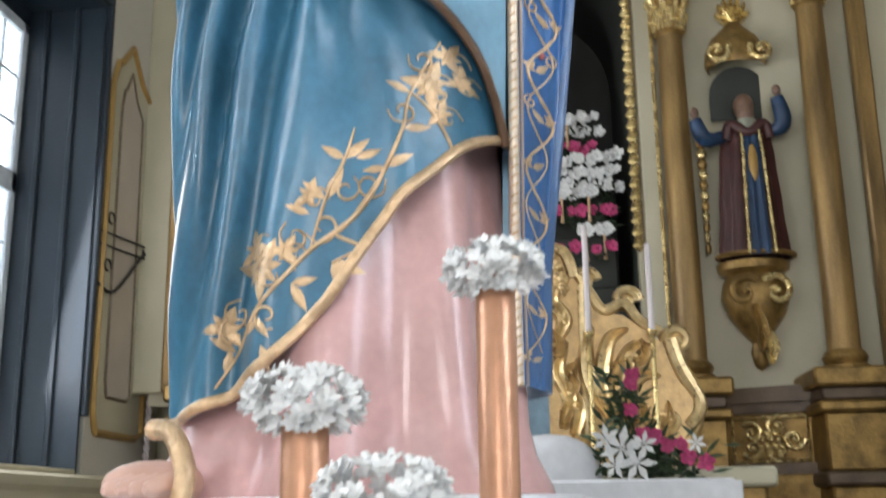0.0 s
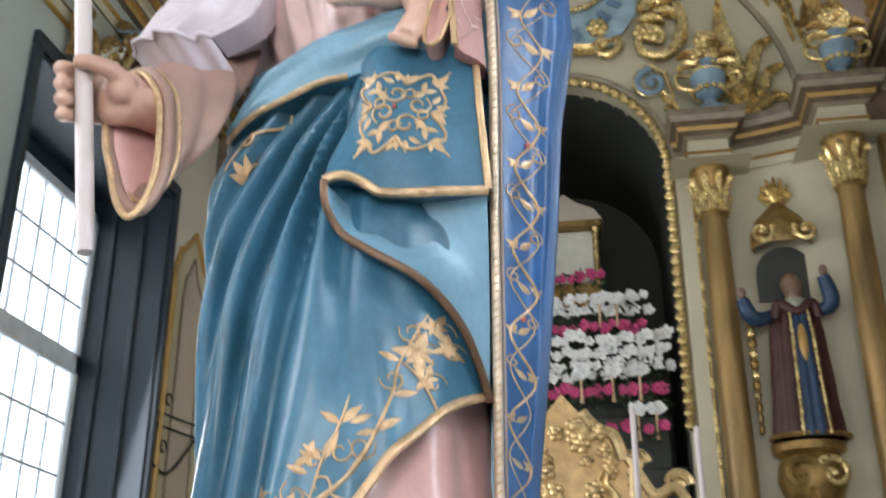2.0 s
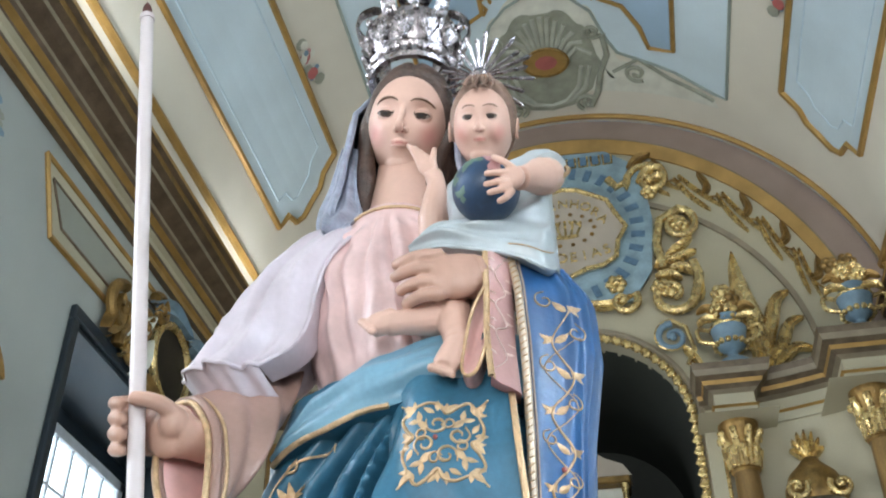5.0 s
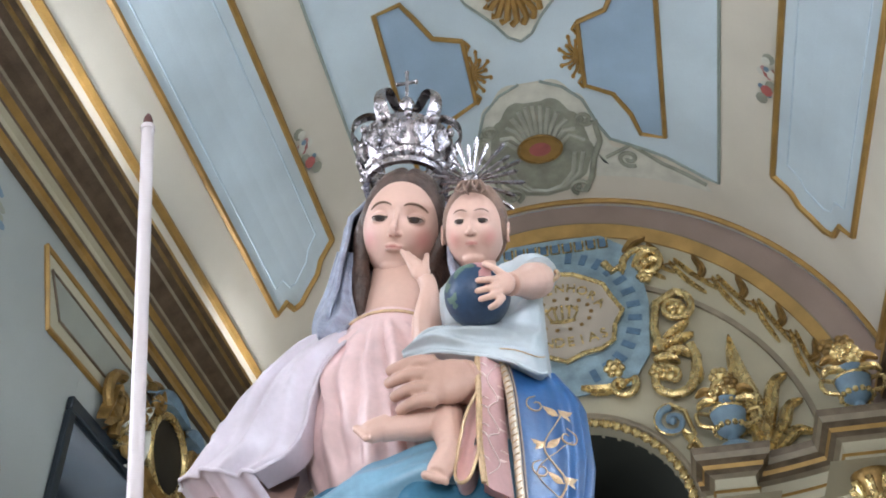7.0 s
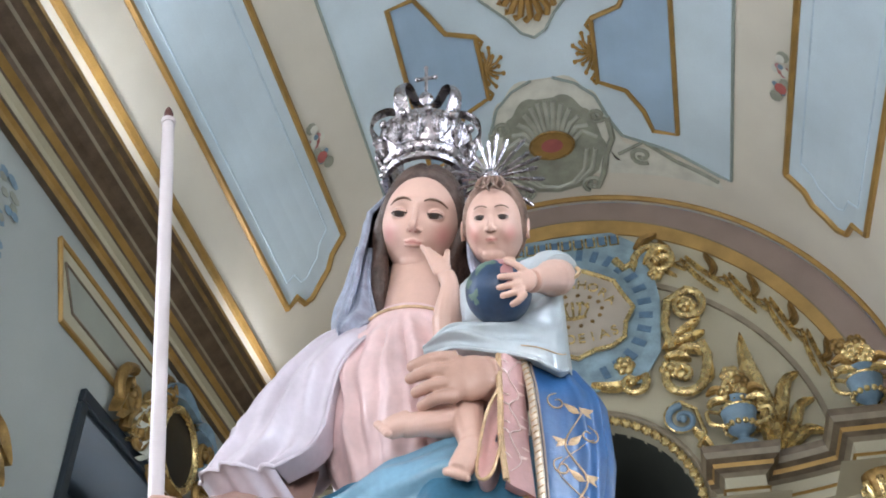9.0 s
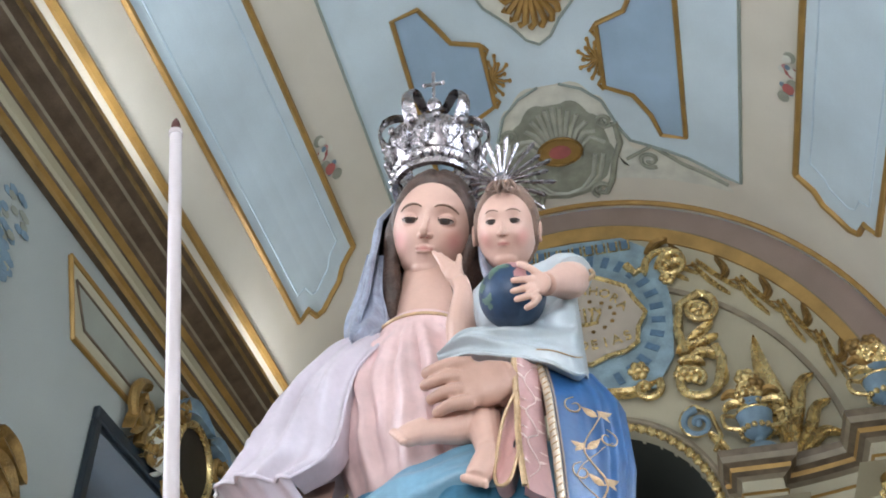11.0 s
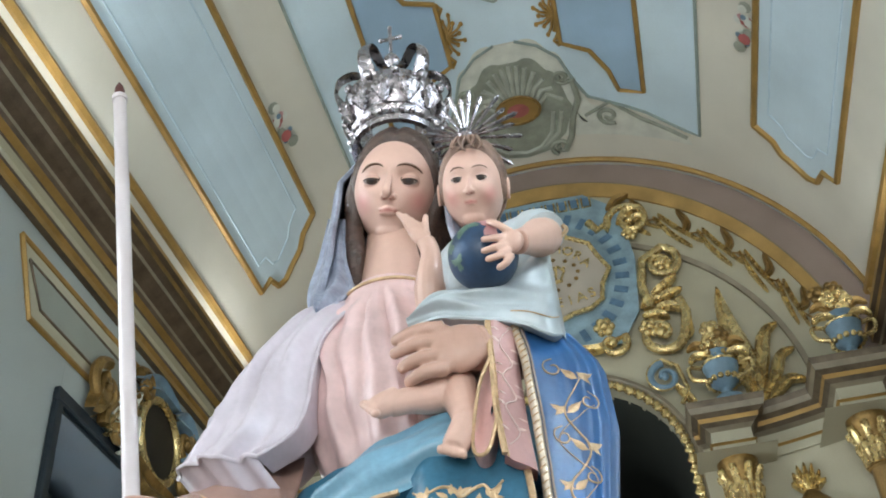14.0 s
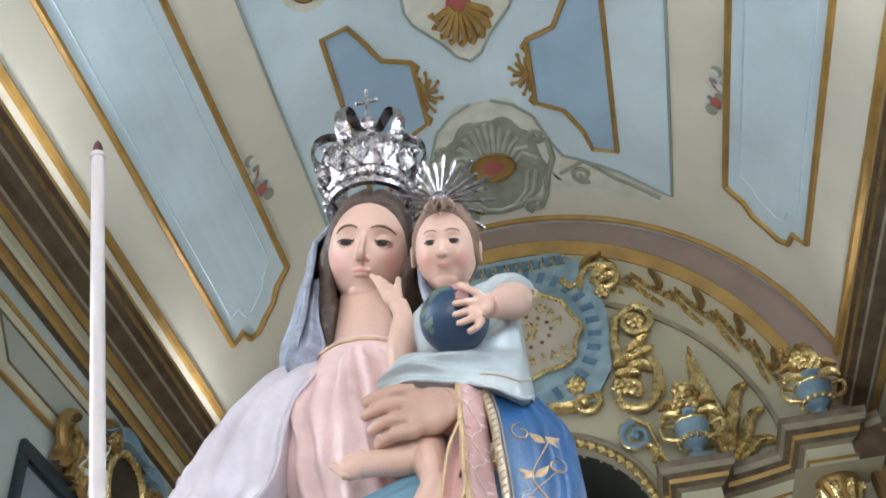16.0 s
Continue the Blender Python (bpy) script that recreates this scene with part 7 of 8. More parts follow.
    clay.ball((-0.428, 1.330, 2.622), (0.026, 0.017, 0.046), SKIN, Matrix.Rotation(radians(12), 4, "Y"), 18, 12)
    clay.ball((-0.386, 1.297, 2.612), (0.022, 0.017, 0.026), SKIN, None, 16, 12)
    for k in range(4):
        dx, dz = 0.0042 * k, -0.0255 * k
        finger(clay, [(-0.437 + dx, 1.335, 2.666 + dz), (-0.474 + dx, 1.328, 2.668 + dz), (-0.484 + dx, 1.300, 2.654 + dz), (-0.468 + dx, 1.272, 2.638 + dz), (-0.450 + dx, 1.262, 2.630 + dz)], 0.0128 if k < 3 else 0.0112)
    finger(clay, [(-0.380, 1.302, 2.618), (-0.396, 1.276, 2.629), (-0.417, 1.262, 2.634), (-0.443, 1.260, 2.638)], 0.0138)
    fused(s, clay, 0.0030, 3, HANDSKIN)

    # heads
    hm = Matrix.Translation((-0.097, 1.564, 3.388)) @ Matrix.Rotation(radians(13), 4, "Y") @ Matrix.Rotation(radians(26), 4, "X") @ Matrix.Rotation(radians(187), 4, "Z")
    rouge(FACE, [(hm @ Vector((sg * 0.056, 0.064, -0.036)), 0.040) for sg in (-1, 1)], (0.66, 0.27, 0.25), 0.62)
    rouge(FACE, [(hm @ Vector((0.0055 * q, 0.0905 - 0.0011 * q * q, -0.0575)), 0.0085) for q in (-2.4, -1, 0, 1, 2.4)], (0.50, 0.15, 0.14), 0.55)
    head(s, hm, 1.0, FACE)

    # waved hair, parted at the crown: a shell that dips under the face
    def cap(m, k, half, tall, low, thick, wave):
        def g(u, v):
            th, ph = 2 * math.pi * u, math.pi * (v - 0.5) * 0.999
            d = Vector((math.sin(th) * math.cos(ph), math.cos(th) * math.cos(ph), math.sin(ph)))
            p = Vector((0.090 * d.x, 0.104 * d.y - 0.010, 0.124 * d.z + 0.006))
            out = (abs(p.x) / half) ** 2.2 + (abs(p.z - low) / tall) ** 2.0 - 1 if d.y > 0 else 1.0
            if d.y > 0 and p.z < low:
                out = (abs(p.x) / half) ** 2.2 - 1
            q = max(0.0, min(1.0, 0.5 + out * 4))
            q = q * q * (3 - 2 * q)
            part = -0.05 * math.exp(-(p.x / 0.006) ** 2) * max(0.0, d.z)
            r = lerp(0.86, thick, q) + q * (part + wave * math.sin(60 * abs(p.x) / 0.08 * 0.35 + 9 * d.z + 4 * d.y) + wave * 0.6 * math.sin(46 * d.z + 14 * d.x))
            return m @ (p * (r * k))
        return g
    s.grid(cap(hm, 1.0, 0.080, 0.103, -0.006, 1.05, 0.004), 150, 100, HAIR, loop=True)
    clay = Shape()
    for sg in (-1, 1):
        for k in range(6):
            a = hm @ Vector((sg * (0.066 + 0.005 * k), 0.034 - 0.022 * k, 0.050 + 0.004 * k))
            b = hm @ Vector((sg * (0.082 + 0.005 * k), 0.012 - 0.018 * k, -0.020))
            c = Vector((-0.112 - sg * (0.078 + 0.009 * k) - (0.020 if sg < 0 else 0.0), 1.575 + 0.016 * k, 3.235))
            e = Vector((-0.118 - sg * (0.068 + 0.013 * k) - (0.012 if sg < 0 else 0.0), 1.570 + 0.016 * k, 3.10))
            clay.tube(spline([a, b, c, e], 6), [0.008, 0.012, 0.015, 0.017, 0.018] + [0.020 + 0.0022 * math.sin(1.3 * q + k) for q in range(11)] + [0.016, 0.012, 0.006], HAIR, 10)
    fused(s, clay, 0.0040, 5, HAIR)
    # veil behind the hair, down to the shoulders
    def veil(u, v):
        a = radians(lerp(-38, 218 + 22 * max(0, v - 0.45), u))
        z = lerp(3.535, 3.02 - 0.05 * max(0, u - 0.6) * 2.5, v)
        r = table([(0, 0.03), (0.08, 0.088), (0.22, 0.126), (0.5, 0.142), (0.8, 0.170), (1, 0.215)], v)[0]
        w = 1 + 0.04 * math.sin(9 * a + 7 * v) * v
        return Vector((-0.108 + r * w * math.cos(a) * 1.04, 1.615 + r * w * math.sin(a) * 0.9 - 0.03 * v * (abs(math.cos(a)) ** 3), z))
    s.grid(veil, 60, 30, VEIL)
    s.grid(lambda u, v: veil(u, v) + Vector((0, 0.004, 0)), 60, 30, VEIL)
    s.tube([veil(1, k / 20) for k in range(21)], 0.007, VEIL, 6)
    s.tube([veil(0, k / 20) for k in range(21)], 0.007, VEIL, 6)

    # its end, drawn forward over the shoulder
    LEFT = spline([(-0.252, 1.60, 3.37), (-0.268, 1.585, 3.26), (-0.275, 1.55, 3.175), (-0.262, 1.505, 3.10), (-0.232, 1.465, 3.045)], 6)
    RIGHT = spline([(-0.210, 1.575, 3.35), (-0.205, 1.55, 3.24), (-0.183, 1.512, 3.14), (-0.188, 1.475, 3.085), (-0.216, 1.45, 3.03)], 6)

    def drop(u, v):
        k = round(v * (len(LEFT) - 1))
        return LEFT[k].lerp(RIGHT[k], u) + Vector((0, -0.020 * math.sin(math.pi * u) - 0.006 * math.sin(15 * u + 5 * v), 0.004 * math.sin(12 * u)))
    s.grid(drop, 26, len(LEFT), VEIL)
    s.grid(lambda u, v: drop(1, v) + Vector((0.004 * u, 0.05 * u, 0)), 3, len(LEFT), VEIL)
    s.grid(lambda u, v: drop(u, 1) + Vector((0, 0.04 * v, 0.004 * v)), 26, 3, VEIL)
    s.tube([drop(1, k / 24) for k in range(25)], 0.004, VEIL, 6)

    # her other hand, laid across the child's legs
    clay = Shape()
    clay.tube(spline([(0.108, 1.475, 2.890), (0.080, 1.418, 2.876), (0.045, 1.370, 2.862)], 5), [0.034] * 4 + [0.035] * 4 + [0.037] * 3, SKIN, 18)
    clay.ball((0.030, 1.361, 2.858), (0.044, 0.022, 0.042), SKIN, Matrix.Rotation(radians(5), 4, "Y"), 22, 14)
    clay.ball((0.004, 1.353, 2.856), (0.028, 0.018, 0.046), SKIN, None, 18, 12)
    for (x0, z0), (x1, z1) in (((0.008, 2.892), (-0.075, 2.890)), ((0.000, 2.868), (-0.077, 2.866)), ((0.000, 2.843), (-0.066, 2.838)), ((0.006, 2.819), (-0.056, 2.811))):
        finger(clay, [(x0, 1.350, z0), (lerp(x0, x1, 0.36), 1.338, lerp(z0, z1, 0.36) - 0.003), (lerp(x0, x1, 0.7), 1.343, lerp(z0, z1, 0.7) - 0.004), (x1, 1.360, z1)], 0.0122)
    fused(s, clay, 0.0030, 2, HANDSKIN)

    # its brocade cuff, open below, the lining showing
    EDGE = spline([(0.075, 1.362, 2.897), (0.075, 1.357, 2.818), (0.075, 1.345, 2.742), (0.083, 1.326, 2.650)], 8)
    FAR = spline([(0.112, 1.392, 2.897), (0.113, 1.392, 2.811), (0.115, 1.384, 2.726), (0.121, 1.370, 2.640)], 8)
    LOBE = spline([(0.077, 1.356, 2.832), (0.056, 1.352, 2.786), (0.044, 1.344, 2.726), (0.039, 1.334, 2.674), (0.048, 1.326, 2.654), (0.064, 1.324, 2.664), (0.077, 1.336, 2.715)], 6)

    def cuff(u, v):
        k = round(v * (len(EDGE) - 1))
        return EDGE[k].lerp(FAR[k], u) + Vector((0, -0.012 * math.sin(math.pi * u) - 0.003 * math.sin(7 * u + 9 * v), -0.006 * math.sin(math.pi * u) * v))

    def cuff_at(x, z, out=0.0):
        v = max(0.0, min(1.0, (2.897 - z) / 0.25)) * (len(EDGE) - 1)
        k = min(len(EDGE) - 2, int(v))
        a, b = EDGE[k].lerp(EDGE[k + 1], v - k), FAR[k].lerp(FAR[k + 1], v - k)
        u = (x - a.x) / (b.x - a.x)
        return a.lerp(b, u) + Vector((0, -0.012 * math.sin(math.pi * u) - 0.003 * math.sin(7 * u + 9 * v / (len(EDGE) - 1)) - out - 0.001, 0))
    s.grid(cuff, 20, len(EDGE), PINK)
    s.grid(lambda u, v: cuff(u, 1) + Vector((-0.010 * v, 0.06 * v, 0.012 * v)), 20, 4, BLUSH)
    heart = Vector((0.068, 1.362, 2.742))
    s.grid(lambda u, v: LOBE[round(u * (len(LOBE) - 1))].lerp(heart, v * 0.9) + Vector((0, 0.012 * math.sin(math.pi * v), 0)), len(LOBE), 8, LINING)
    s.tube([p + Vector((0, -0.002, 0)) for p in LOBE], 0.0030, GILT, 6)
    s.grid(lambda u, v: LOBE[round(u * (len(LOBE) - 1))] + Vector((-0.003 * math.sin(3.1 * v), 0.05 * v, 0)), len(LOBE), 4, PINK)
    s.tube([cuff(0, k / 24) + Vector((0, -0.002, 0)) for k in range(25)], 0.0042, GILT, 6)
    s.tube([cuff(0.12, k / 24) + Vector((0, -0.001, 0)) for k in range(25)], 0.0016, GILT, 5)
    vine(s, cuff_at, [(0.097 + 0.007 * (1 if k % 2 else -1), 2.670 + 0.030 * k) for k in range(8)], 0.0013, CUFFLINE)
    for k in range(7):
        sg = 1 if k % 2 else -1
        z = 2.690 + 0.030 * k
        leaf_on(s, cuff_at, 0.096 - 0.005 * sg, z + 0.012, 90 + 50 * sg, 0.016, 0.28, CUFFLINE)
        leaf_on(s, cuff_at, 0.098 + 0.006 * sg, z + 0.004, 90 - 70 * sg, 0.013, 0.28, CUFFLINE)

    # the child
    cm = Matrix.Translation((0.062, 1.511, 3.316)) @ Matrix.Rotation(radians(6), 4, "Y") @ Matrix.Rotation(radians(30), 4, "X") @ Matrix.Rotation(radians(182), 4, "Z")
    ck = 0.72
    rouge(FACE, [(cm @ Vector((sg * 0.034, 0.048, -0.028)), 0.028) for sg in (-1, 1)], (0.68, 0.27, 0.24), 0.6)
    rouge(FACE, [(cm @ Vector((0.0036 * q, 0.0625 - 0.0007 * q * q, -0.0415)), 0.0066) for q in (-2.4, -1, 0, 1, 2.4)], (0.50, 0.14, 0.13), 0.55)
    head(s, cm, ck, FACE, True)
    s.grid(cap(cm, ck, 0.080, 0.092, 0.004, 1.03, 0.008), 120, 80, FAIR, loop=True)
    for k in range(6):
        x = -0.024 + 0.0095 * k
        sway = 0.004 if k % 2 else -0.005
        s.tube(spline([cm @ Vector((x * 0.7, 0.036, 0.088)), cm @ Vector((x, 0.050, 0.077)), cm @ Vector((x + sway, 0.0585, 0.065)), cm @ Vector((x - sway, 0.0630, 0.054 + 0.005 * (k % 3)))], 4), [0.0042] * 5 + [0.004] * 3 + [0.0034, 0.0030, 0.0024, 0.0016, 0.0007], FAIR, 7)
    s.tube([(0.066, 1.520, 3.13), (0.065, 1.542, 3.19), (0.062, 1.556, 3.26)], [0.042, 0.034, 0.032], SKIN, 20)

    def ctunic(u, v):
        z = lerp(2.905, 3.185, v)
        a = 2 * math.pi * u
        cx, rx, ry = table([(2.905, 0.088, 0.094, 0.06), (2.95, 0.085, 0.090, 0.065), (3.05, 0.080, 0.086, 0.068), (3.11, 0.078, 0.094, 0.056), (3.15, 0.074, 0.084, 0.046), (3.185, 0.068, 0.040, 0.034)], z)
        f = 1 + 0.03 * math.sin(9 * a + 10 * z) * (1 - v) + 0.012 * math.sin(17 * a - 8 * z)
        return (cx + rx * f * math.cos(a), 1.475 + 0.03 * v + ry * f * math.sin(a), z - 0.030 * math.cos(a) * (1 - v))
    s.grid(ctunic, 110, 34, PALECHILD, loop=True)
    s.tube([(0.068 + 0.052 * math.cos(a), 1.500 + 0.044 * math.sin(a), 3.172) for a in [2 * math.pi * k / 24 for k in range(25)]], 0.0034, GILT, 5)
    # its hem drawn across the lap in slanting folds
    TOP = spline([(-0.062, 1.43, 2.972), (-0.012, 1.400, 2.996), (0.052, 1.405, 3.006), (0.122, 1.420, 3.030), (0.162, 1.436, 3.075), (0.178, 1.462, 3.118)], 9)
    LOW = spline([(-0.056, 1.405, 2.938), (0.003, 1.376, 2.930), (0.062, 1.370, 2.914), (0.127, 1.372, 2.888), (0.168, 1.384, 2.872), (0.184, 1.412, 2.884)], 9)

    def lap(u, v):
        k = round(u * (len(TOP) - 1))
        p = TOP[k].lerp(LOW[k], v)
        fold = 0.007 * math.sin(2 * math.pi * (1.7 * v + 1.1 * u)) + 0.0045 * math.sin(2 * math.pi * (3.6 * v - 1.4 * u) + 1)
        return p + Vector((0, -0.020 * math.sin(math.pi * v) - fold * math.sin(math.pi * min(1, v * 1.05 + 0.02)) ** 0.5, 0.003 * math.sin(13 * u) * v))
    s.grid(lap, len(TOP), 30, PALECHILD)
    s.grid(lambda u, v: lap(u, 1) + Vector((0, 0.06 * v, 0.012 * v)), len(TOP), 4, PALECHILD)
    s.grid(lambda u, v: lap(1, v) + Vector((0.006 * math.sin(3 * u), 0.07 * u, 0)), 4, 30, PALECHILD)
    s.tube([lap(k / 40, 1) for k in range(41)], 0.0034, PALECHILD, 6)
    s.tube([lap(0.55 + 0.45 * k / 20, 0.86) + Vector((0, -0.001, 0)) for k in range(21)], 0.0012, GILT, 5)
    # raised arm, the hand open against her chin
    clay = Shape()
    clay.tube(spline([(-0.022, 1.45, 2.95), (-0.020, 1.418, 3.025), (-0.012, 1.406, 3.085), (-0.018, 1.400, 3.112)], 6), [0.027] * 7 + [0.025, 0.023, 0.0215, 0.020, 0.0185, 0.0175] + [0.0165] * 6, SKIN, 16)
    clay.ball((-0.026, 1.397, 3.126), (0.018, 0.011, 0.020), SKIN, Matrix.Rotation(radians(-35), 4, "Y"), 16, 12)
    for b, e, r in (((-0.040, 3.138), (-0.062, 3.180), 0.0062), ((-0.034, 3.140), (-0.050, 3.172), 0.0064), ((-0.028, 3.139), (-0.040, 3.160), 0.0062), ((-0.022, 3.136), (-0.031, 3.149), 0.0058), ((-0.016, 3.118), (-0.012, 3.162), 0.0068)):
        finger(clay, [(b[0], 1.396, b[1] - 0.006), (lerp(b[0], e[0], 0.5), 1.389, lerp(b[1], e[1], 0.5)), (e[0], 1.390, e[1])], r)
    fused(s, clay, 0.0021, 2, SKIN)
    # arm round the globe
    s.tube(spline([(0.120, 1.49, 3.150), (0.165, 1.465, 3.140), (0.184, 1.43, 3.105)], 5), [0.036] * 4 + [0.040] * 4 + [0.039, 0.038, 0.036], PALECHILD, 16)
    s.tube([(0.184 + 0.036 * math.cos(a), 1.425 + 0.020 * math.sin(a), 3.100 + 0.034 * math.sin(a)) for a in [2 * math.pi * q / 20 for q in range(21)]], 0.0042, GILT, 6)
    clay = Shape()
    clay.tube(spline([(0.180, 1.455, 3.120), (0.180, 1.415, 3.085), (0.162, 1.362, 3.042), (0.142, 1.322, 3.010)], 6), [0.032] * 6 + [0.033] * 4 + [0.030, 0.028, 0.026, 0.0245, 0.023, 0.0215] + [0.0205] * 3, SKIN, 18)
    clay.ball((0.134, 1.306, 3.000), (0.020, 0.014, 0.022), SKIN, None, 16, 12)
    for pts in (((0.136, 1.302, 3.014), (0.120, 1.290, 3.024), (0.101, 1.300, 3.044)), ((0.128, 1.300, 3.006), (0.110, 1.287, 2.998), (0.089, 1.288, 3.000)), ((0.127, 1.300, 2.992), (0.109, 1.287, 2.979), (0.087, 1.288, 2.977)), ((0.128, 1.301, 2.980), (0.112, 1.288, 2.963), (0.092, 1.290, 2.961)), ((0.131, 1.303, 2.970), (0.122, 1.292, 2.949), (0.107, 1.296, 2.945))):
        finger(clay, pts, 0.0066)
    fused(s, clay, 0.0021, 2, SKIN)
    # legs and bare feet
    clay = Shape()
    clay.tube(spline([(0.020, 1.43, 2.856), (-0.017, 1.392, 2.806), (-0.056, 1.368, 2.787), (-0.082, 1.358, 2.780)], 6), [0.033] * 7 + [0.030, 0.028, 0.026, 0.024, 0.0225, 0.021] + [0.020] * 6, SKIN, 16)
    clay.tube(spline([(-0.072, 1.362, 2.790), (-0.092, 1.352, 2.777), (-0.106, 1.348, 2.769)], 5), [0.0195] * 6 + [0.019, 0.0185, 0.018, 0.017, 0.014], SKIN, 14)
    for k in range(5):
        clay.ball((-0.119 + 0.0050 * k, 1.345 - 0.0030 * k, 2.780 - 0.0068 * k), (0.0085, 0.0066, 0.0058 if k else 0.0072), SKIN, None, 10, 8)
    clay.tube(spline([(0.002, 1.44, 2.880), (0.014, 1.398, 2.810), (0.026, 1.372, 2.752), (0.028, 1.362, 2.732)], 6), [0.032] * 7 + [0.030, 0.028, 0.0265, 0.025, 0.024, 0.023] + [0.022] * 6, SKIN, 16)
    clay.tube(spline([(0.030, 1.366, 2.735), (0.021, 1.346, 2.702), (0.012, 1.326, 2.672)], 5), [0.022] * 5 + [0.0215, 0.021, 0.0205, 0.020, 0.018, 0.015], SKIN, 14)
    for k in range(5):
        clay.ball((-0.004 + 0.0072 * k, 1.322 + 0.002 * k, 2.672 - 0.0022 * k), (0.0058 if k else 0.0076, 0.0086, 0.0072), SKIN, None, 10, 8)
    fused(s, clay, 0.0024, 2, SKIN)

    # foot, sandal and trailing hem
    s.ball((-0.270, 1.385, 1.790), (0.032, 0.075, 0.026), SKIN, Matrix.Rotation(radians(-25), 4, "Z"))
    for k in range(4):
        finger(s, [(-0.276 + 0.015 * k, 1.325 - 0.005 * k, 1.790), (-0.292 + 0.016 * k, 1.292 - 0.005 * k, 1.782)], 0.010)
    s.tube(spline([(-0.262, 1.34, 1.845), (-0.232, 1.315, 1.838), (-0.212, 1.30, 1.80), (-0.215, 1.295, 1.765)], 5), 0.011, GILT, 8)
    # rounded base
    s.lathe([(0.001, 0.0), (0.30, 0.0), (0.32, 0.02), (0.32, 0.06), (0.29, 0.085), (0.24, 0.10), (0.001, 0.10)], (-0.055, AX, 1.675), CLOTH, 40)
    return tagged(s.make("statue", sharp=60), "painted statue of a veiled woman holding a child, blue mantle", "statue")


statue = build_statue()

# candle in the statue's hand
cnd = thing("candle", "long thin white candle held upright in the statue's hand", "candle", at=(-0.397, 1.28, 2.354))
p0 = Vector((-0.397, 1.28, 2.354))
d = Vector((-0.575, 1.285, 3.535)) - p0
s = Shape().tube([p0, p0 + d * 0.02, p0 + d * 0.5, p0 + d * 0.975, p0 + d * 0.99], [0.0112, 0.0124, 0.0124, 0.0124, 0.0082], WAX, 18)
cpart(s, "wax", cnd)
s = Shape().tube([p0 + d * 0.975, p0 + d * 0.985], 0.0146, WAX, 14)
cpart(s, "collar", cnd)
s = Shape().tube([p0 + d * 0.985, p0 + d * 1.0, p0 + d * 1.012, p0 + d * 1.022], [0.007, 0.010, 0.007, 0.001], WICK, 10)
cpart(s, "wick", cnd, "burnt dark red wick end")

# globe in the child's arm
orb = thing("globe", "small dark blue globe with painted green lands", "globe", at=(0.083, 1.35, 2.96))
s = Shape().ball((0.083, 1.352, 3.018), 0.057, ORB, nu=36, nv=24)
cpart(s, "sphere", orb)
for k, (la, lo, r) in enumerate(((22, -62, 0.55), (28, -112, 0.45), (8, -150, 0.4), (-18, -52, 0.28), (30, -15, 0.5), (-30, -140, 0.28))):
    s = Shape()
    c = Vector((math.cos(radians(la)) * math.cos(radians(lo)), math.cos(radians(la)) * math.sin(radians(lo)), math.sin(radians(la))))
    e1 = c.orthogonal().normalized()
    e2 = c.cross(e1)
    ring = [(c + (e1 * math.cos(a) + e2 * math.sin(a)) * r * (0.7 + 0.3 * math.sin(3 * a + k) + 0.15 * math.sin(7 * a))).normalized() * 0.0576 + Vector((0.083, 1.352, 3.018)) for a in [2 * math.pi * q / 22 for q in range(22)]]
    mid = [(p - Vector((0.083, 1.352, 3.018)) + c * 0.03).normalized() * 0.0578 + Vector((0.083, 1.352, 3.018)) for p in ring]
    top = c * 0.0580 + Vector((0.083, 1.352, 3.018))
    n = len(ring)
    s.add(ring + mid + [top], [(i, (i + 1) % n, n + (i + 1) % n, n + i) for i in range(n)] + [(n + i, n + (i + 1) % n, 2 * n) for i in range(n)], ORBLAND if k % 3 else POSYPINK)
    cpart(s, "painted_land", orb)

# silver crown
CC = Vector((-0.094, 1.570, 3.508))
crown = thing("crown", "openwork silver crown with arches, orb and cross", "crown", at=CC)
s = Shape().lathe([(0.086, 0.0), (0.098, 0.0), (0.101, 0.012), (0.096, 0.020), (0.096, 0.034), (0.102, 0.042), (0.098, 0.052), (0.088, 0.052), (0.086, 0.0)], CC, SILVER, 40)
cpart(s, "band", crown)
for k in range(26):
    a = 2 * math.pi * k / 26
    s = Shape().ball(CC + Vector((0.100 * math.cos(a), 0.100 * math.sin(a), 0.027)), 0.0075, SILVER, nu=7, nv=5)
    cpart(s, "stud", crown)
s = Shape()
s.lathe([(0.088, 0.05), (0.097, 0.065), (0.106, 0.09), (0.113, 0.12), (0.112, 0.135), (0.107, 0.135), (0.108, 0.12), (0.101, 0.09), (0.092, 0.065), (0.084, 0.05)], CC, SILVER, 48)
cpart(s, "basket", crown)
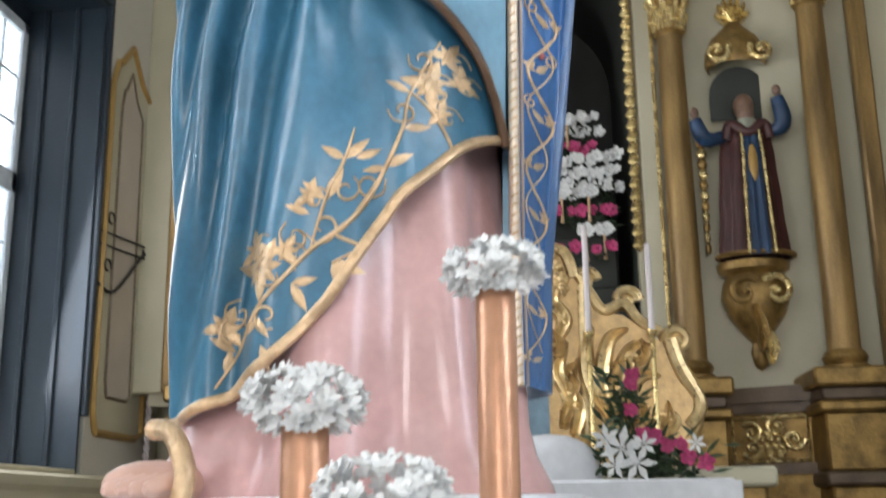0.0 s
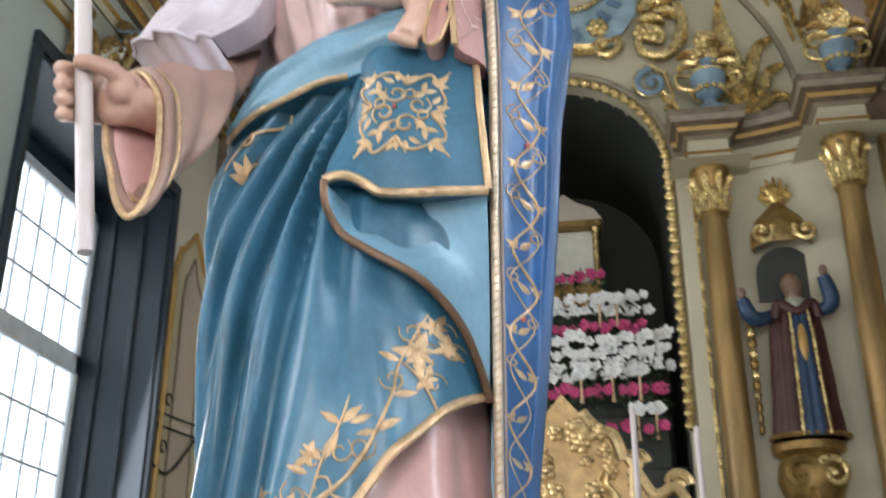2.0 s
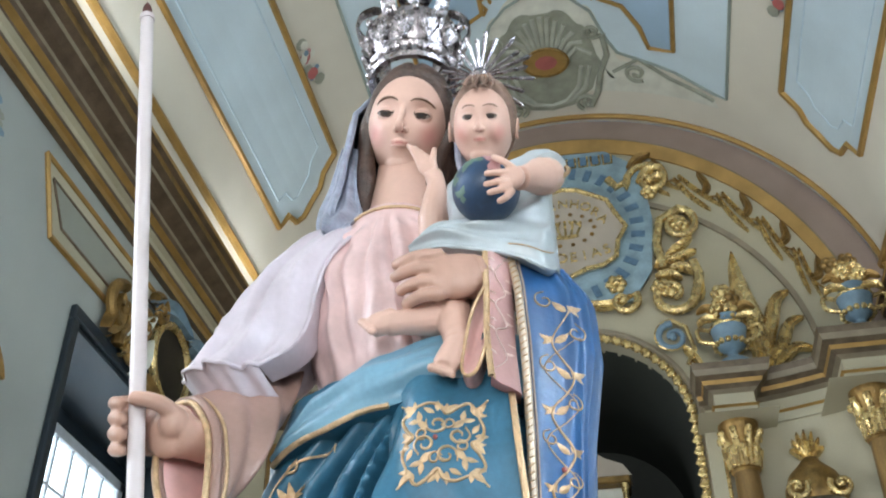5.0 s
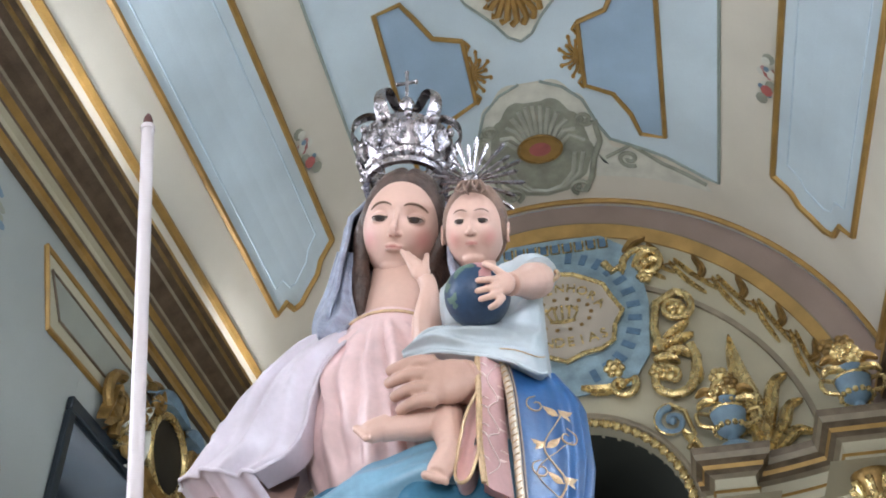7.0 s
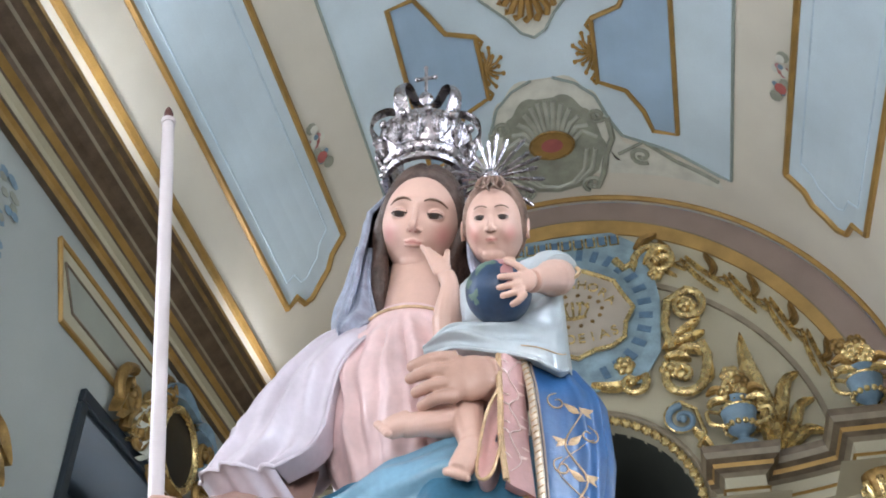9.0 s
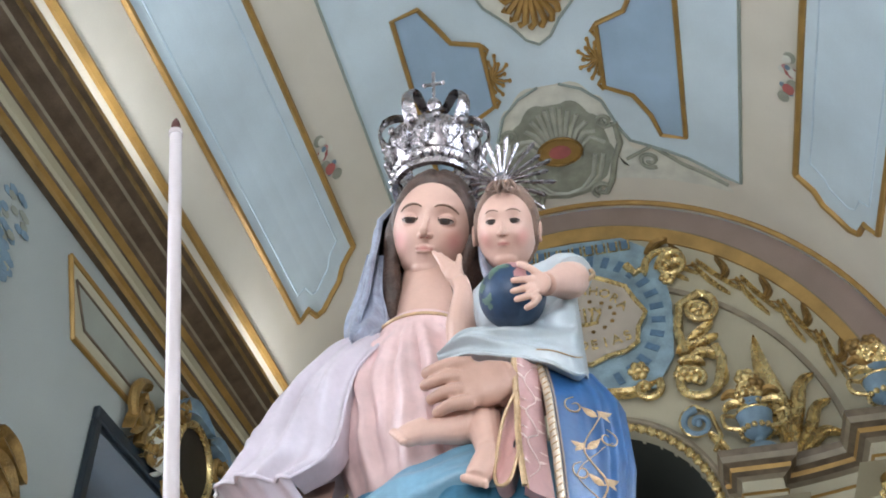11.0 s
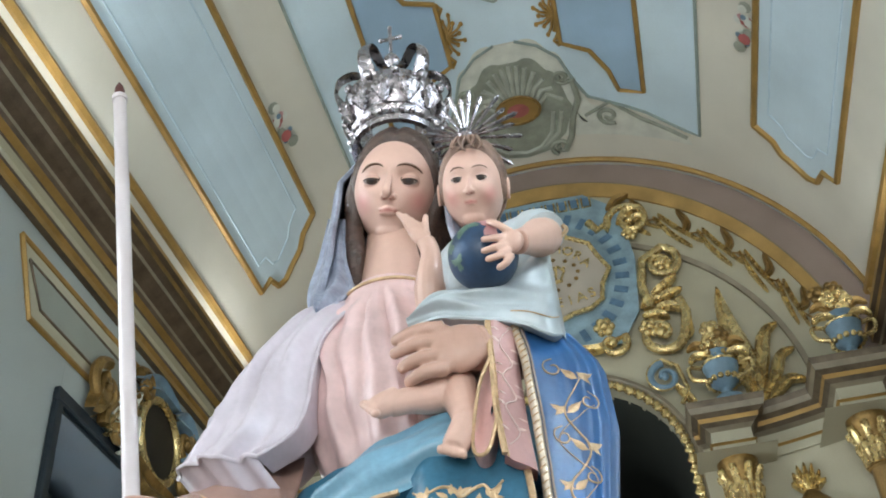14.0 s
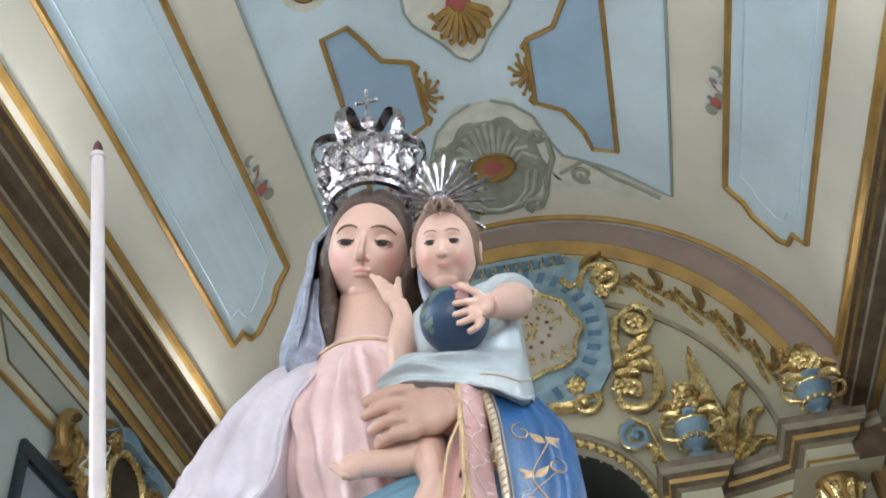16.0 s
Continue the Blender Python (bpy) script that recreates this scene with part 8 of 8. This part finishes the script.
for k in range(12):
    a0 = 2 * math.pi * k / 12
    for q in range(5):
        w = (q - 2) * 0.09
        h = 0.118 - 0.014 * abs(q - 2)
        s = Shape().tube(spline([CC + Vector((0.098 * math.cos(a0), 0.098 * math.sin(a0), 0.058)), CC + Vector((0.110 * math.cos(a0 + w * 0.8), 0.110 * math.sin(a0 + w * 0.8), 0.085)),
                                 CC + Vector((0.119 * math.cos(a0 + w), 0.119 * math.sin(a0 + w), h))], 3), [0.005, 0.006, 0.007, 0.008, 0.007, 0.006, 0.003], SILVER, 6)
        cpart(s, "palmette_leaf", crown)
    s = Shape().ball(CC + Vector((0.117 * math.cos(a0 + 0.26), 0.117 * math.sin(a0 + 0.26), 0.128)), (0.010, 0.010, 0.013), SILVER, nu=8, nv=6)
    cpart(s, "bud", crown)
# strap arches that curl in towards the orb
for k in range(6):
    a = 2 * math.pi * k / 6 + 0.25
    e = Vector((math.cos(a), math.sin(a), 0))
    w = Vector((-math.sin(a), math.cos(a), 0))
    line = spline([CC + e * 0.108 + Vector((0, 0, 0.125)), CC + e * 0.128 + Vector((0, 0, 0.165)), CC + e * 0.122 + Vector((0, 0, 0.208)), CC + e * 0.088 + Vector((0, 0, 0.232)), CC + e * 0.048 + Vector((0, 0, 0.218)), CC + e * 0.014 + Vector((0, 0, 0.226))], 6)
    n = len(line)
    s = Shape()
    for sg in (0, 1):
        s.grid(lambda u, v: line[round(v * (n - 1))] + w * ((u - 0.5) * (0.036 - 0.018 * v)) + (line[round(v * (n - 1))] - CC - Vector((0, 0, 0.16))).normalized() * (0.003 * sg + 0.003 * math.sin(math.pi * u)), 5, n, SILVER)
    cpart(s, "arch", crown)
s = Shape().lathe([(0.001, 0.225), (0.016, 0.228), (0.014, 0.245), (0.008, 0.252), (0.019, 0.264), (0.021, 0.278), (0.015, 0.292), (0.005, 0.298), (0.001, 0.30)], CC, SILVER, 16)
cpart(s, "finial", crown)
s = Shape()
s.box(CC + Vector((-0.004, -0.003, 0.297)), CC + Vector((0.004, 0.003, 0.39)), SILVER, 0.001)
s.box(CC + Vector((-0.022, -0.0035, 0.352)), CC + Vector((0.022, 0.0035, 0.360)), SILVER, 0.001)
for q in ((-0.024, 0.356), (0.024, 0.356), (0, 0.394)):
    s.ball(CC + Vector((q[0], 0, q[1])), 0.006, SILVER, nu=7, nv=5)
cpart(s, "cross", crown)

crown.scale = (0.95, 0.95, 1.0)

# rayed halo behind the child's head
HC = Vector((0.060, 1.50, 3.425))
halo = thing("halo", "silver halo of flat pointed rays behind the child's head", "halo", at=HC)
cpart(Shape().lathe([(0.001, 0.0), (0.017, 0.0), (0.020, 0.010), (0.016, 0.022), (0.010, 0.030), (0.001, 0.034)], HC, SILVER, 16), "boss", halo)
for k in range(21):
    a = radians(-55 + 290 * k / 20 + 3 * math.sin(5 * k))
    ln = (0.098 if k % 2 else 0.084) + 0.016 * math.cos(a)
    e = Vector((math.cos(a), -0.42 * math.sin(a), math.sin(a) * 0.85)).normalized()
    w = e.cross(Vector((0, 0.85, 0.42))).normalized()
    s = Shape()
    b = HC + Vector((0, 0.006, 0.015))
    pts = [b + e * 0.014 - w * 0.0022, b + e * ln * 0.93 - w * 0.0050, b + e * ln, b + e * ln * 0.93 + w * 0.0050, b + e * 0.014 + w * 0.0022]
    up = Vector((0, -0.0034, -0.002))
    s.add(pts + [p - up * 0.3 for p in pts] + [b + e * 0.014 + up * 0.4, b + e * ln * 0.93 + up], [(0, 1, 11, 10), (1, 2, 11), (2, 3, 11), (3, 4, 10, 11), (5, 9, 8, 7, 6), (0, 5, 6, 1), (1, 6, 7, 2), (2, 7, 8, 3), (3, 8, 9, 4)], SILVER)
    cpart(s, "ray", halo)
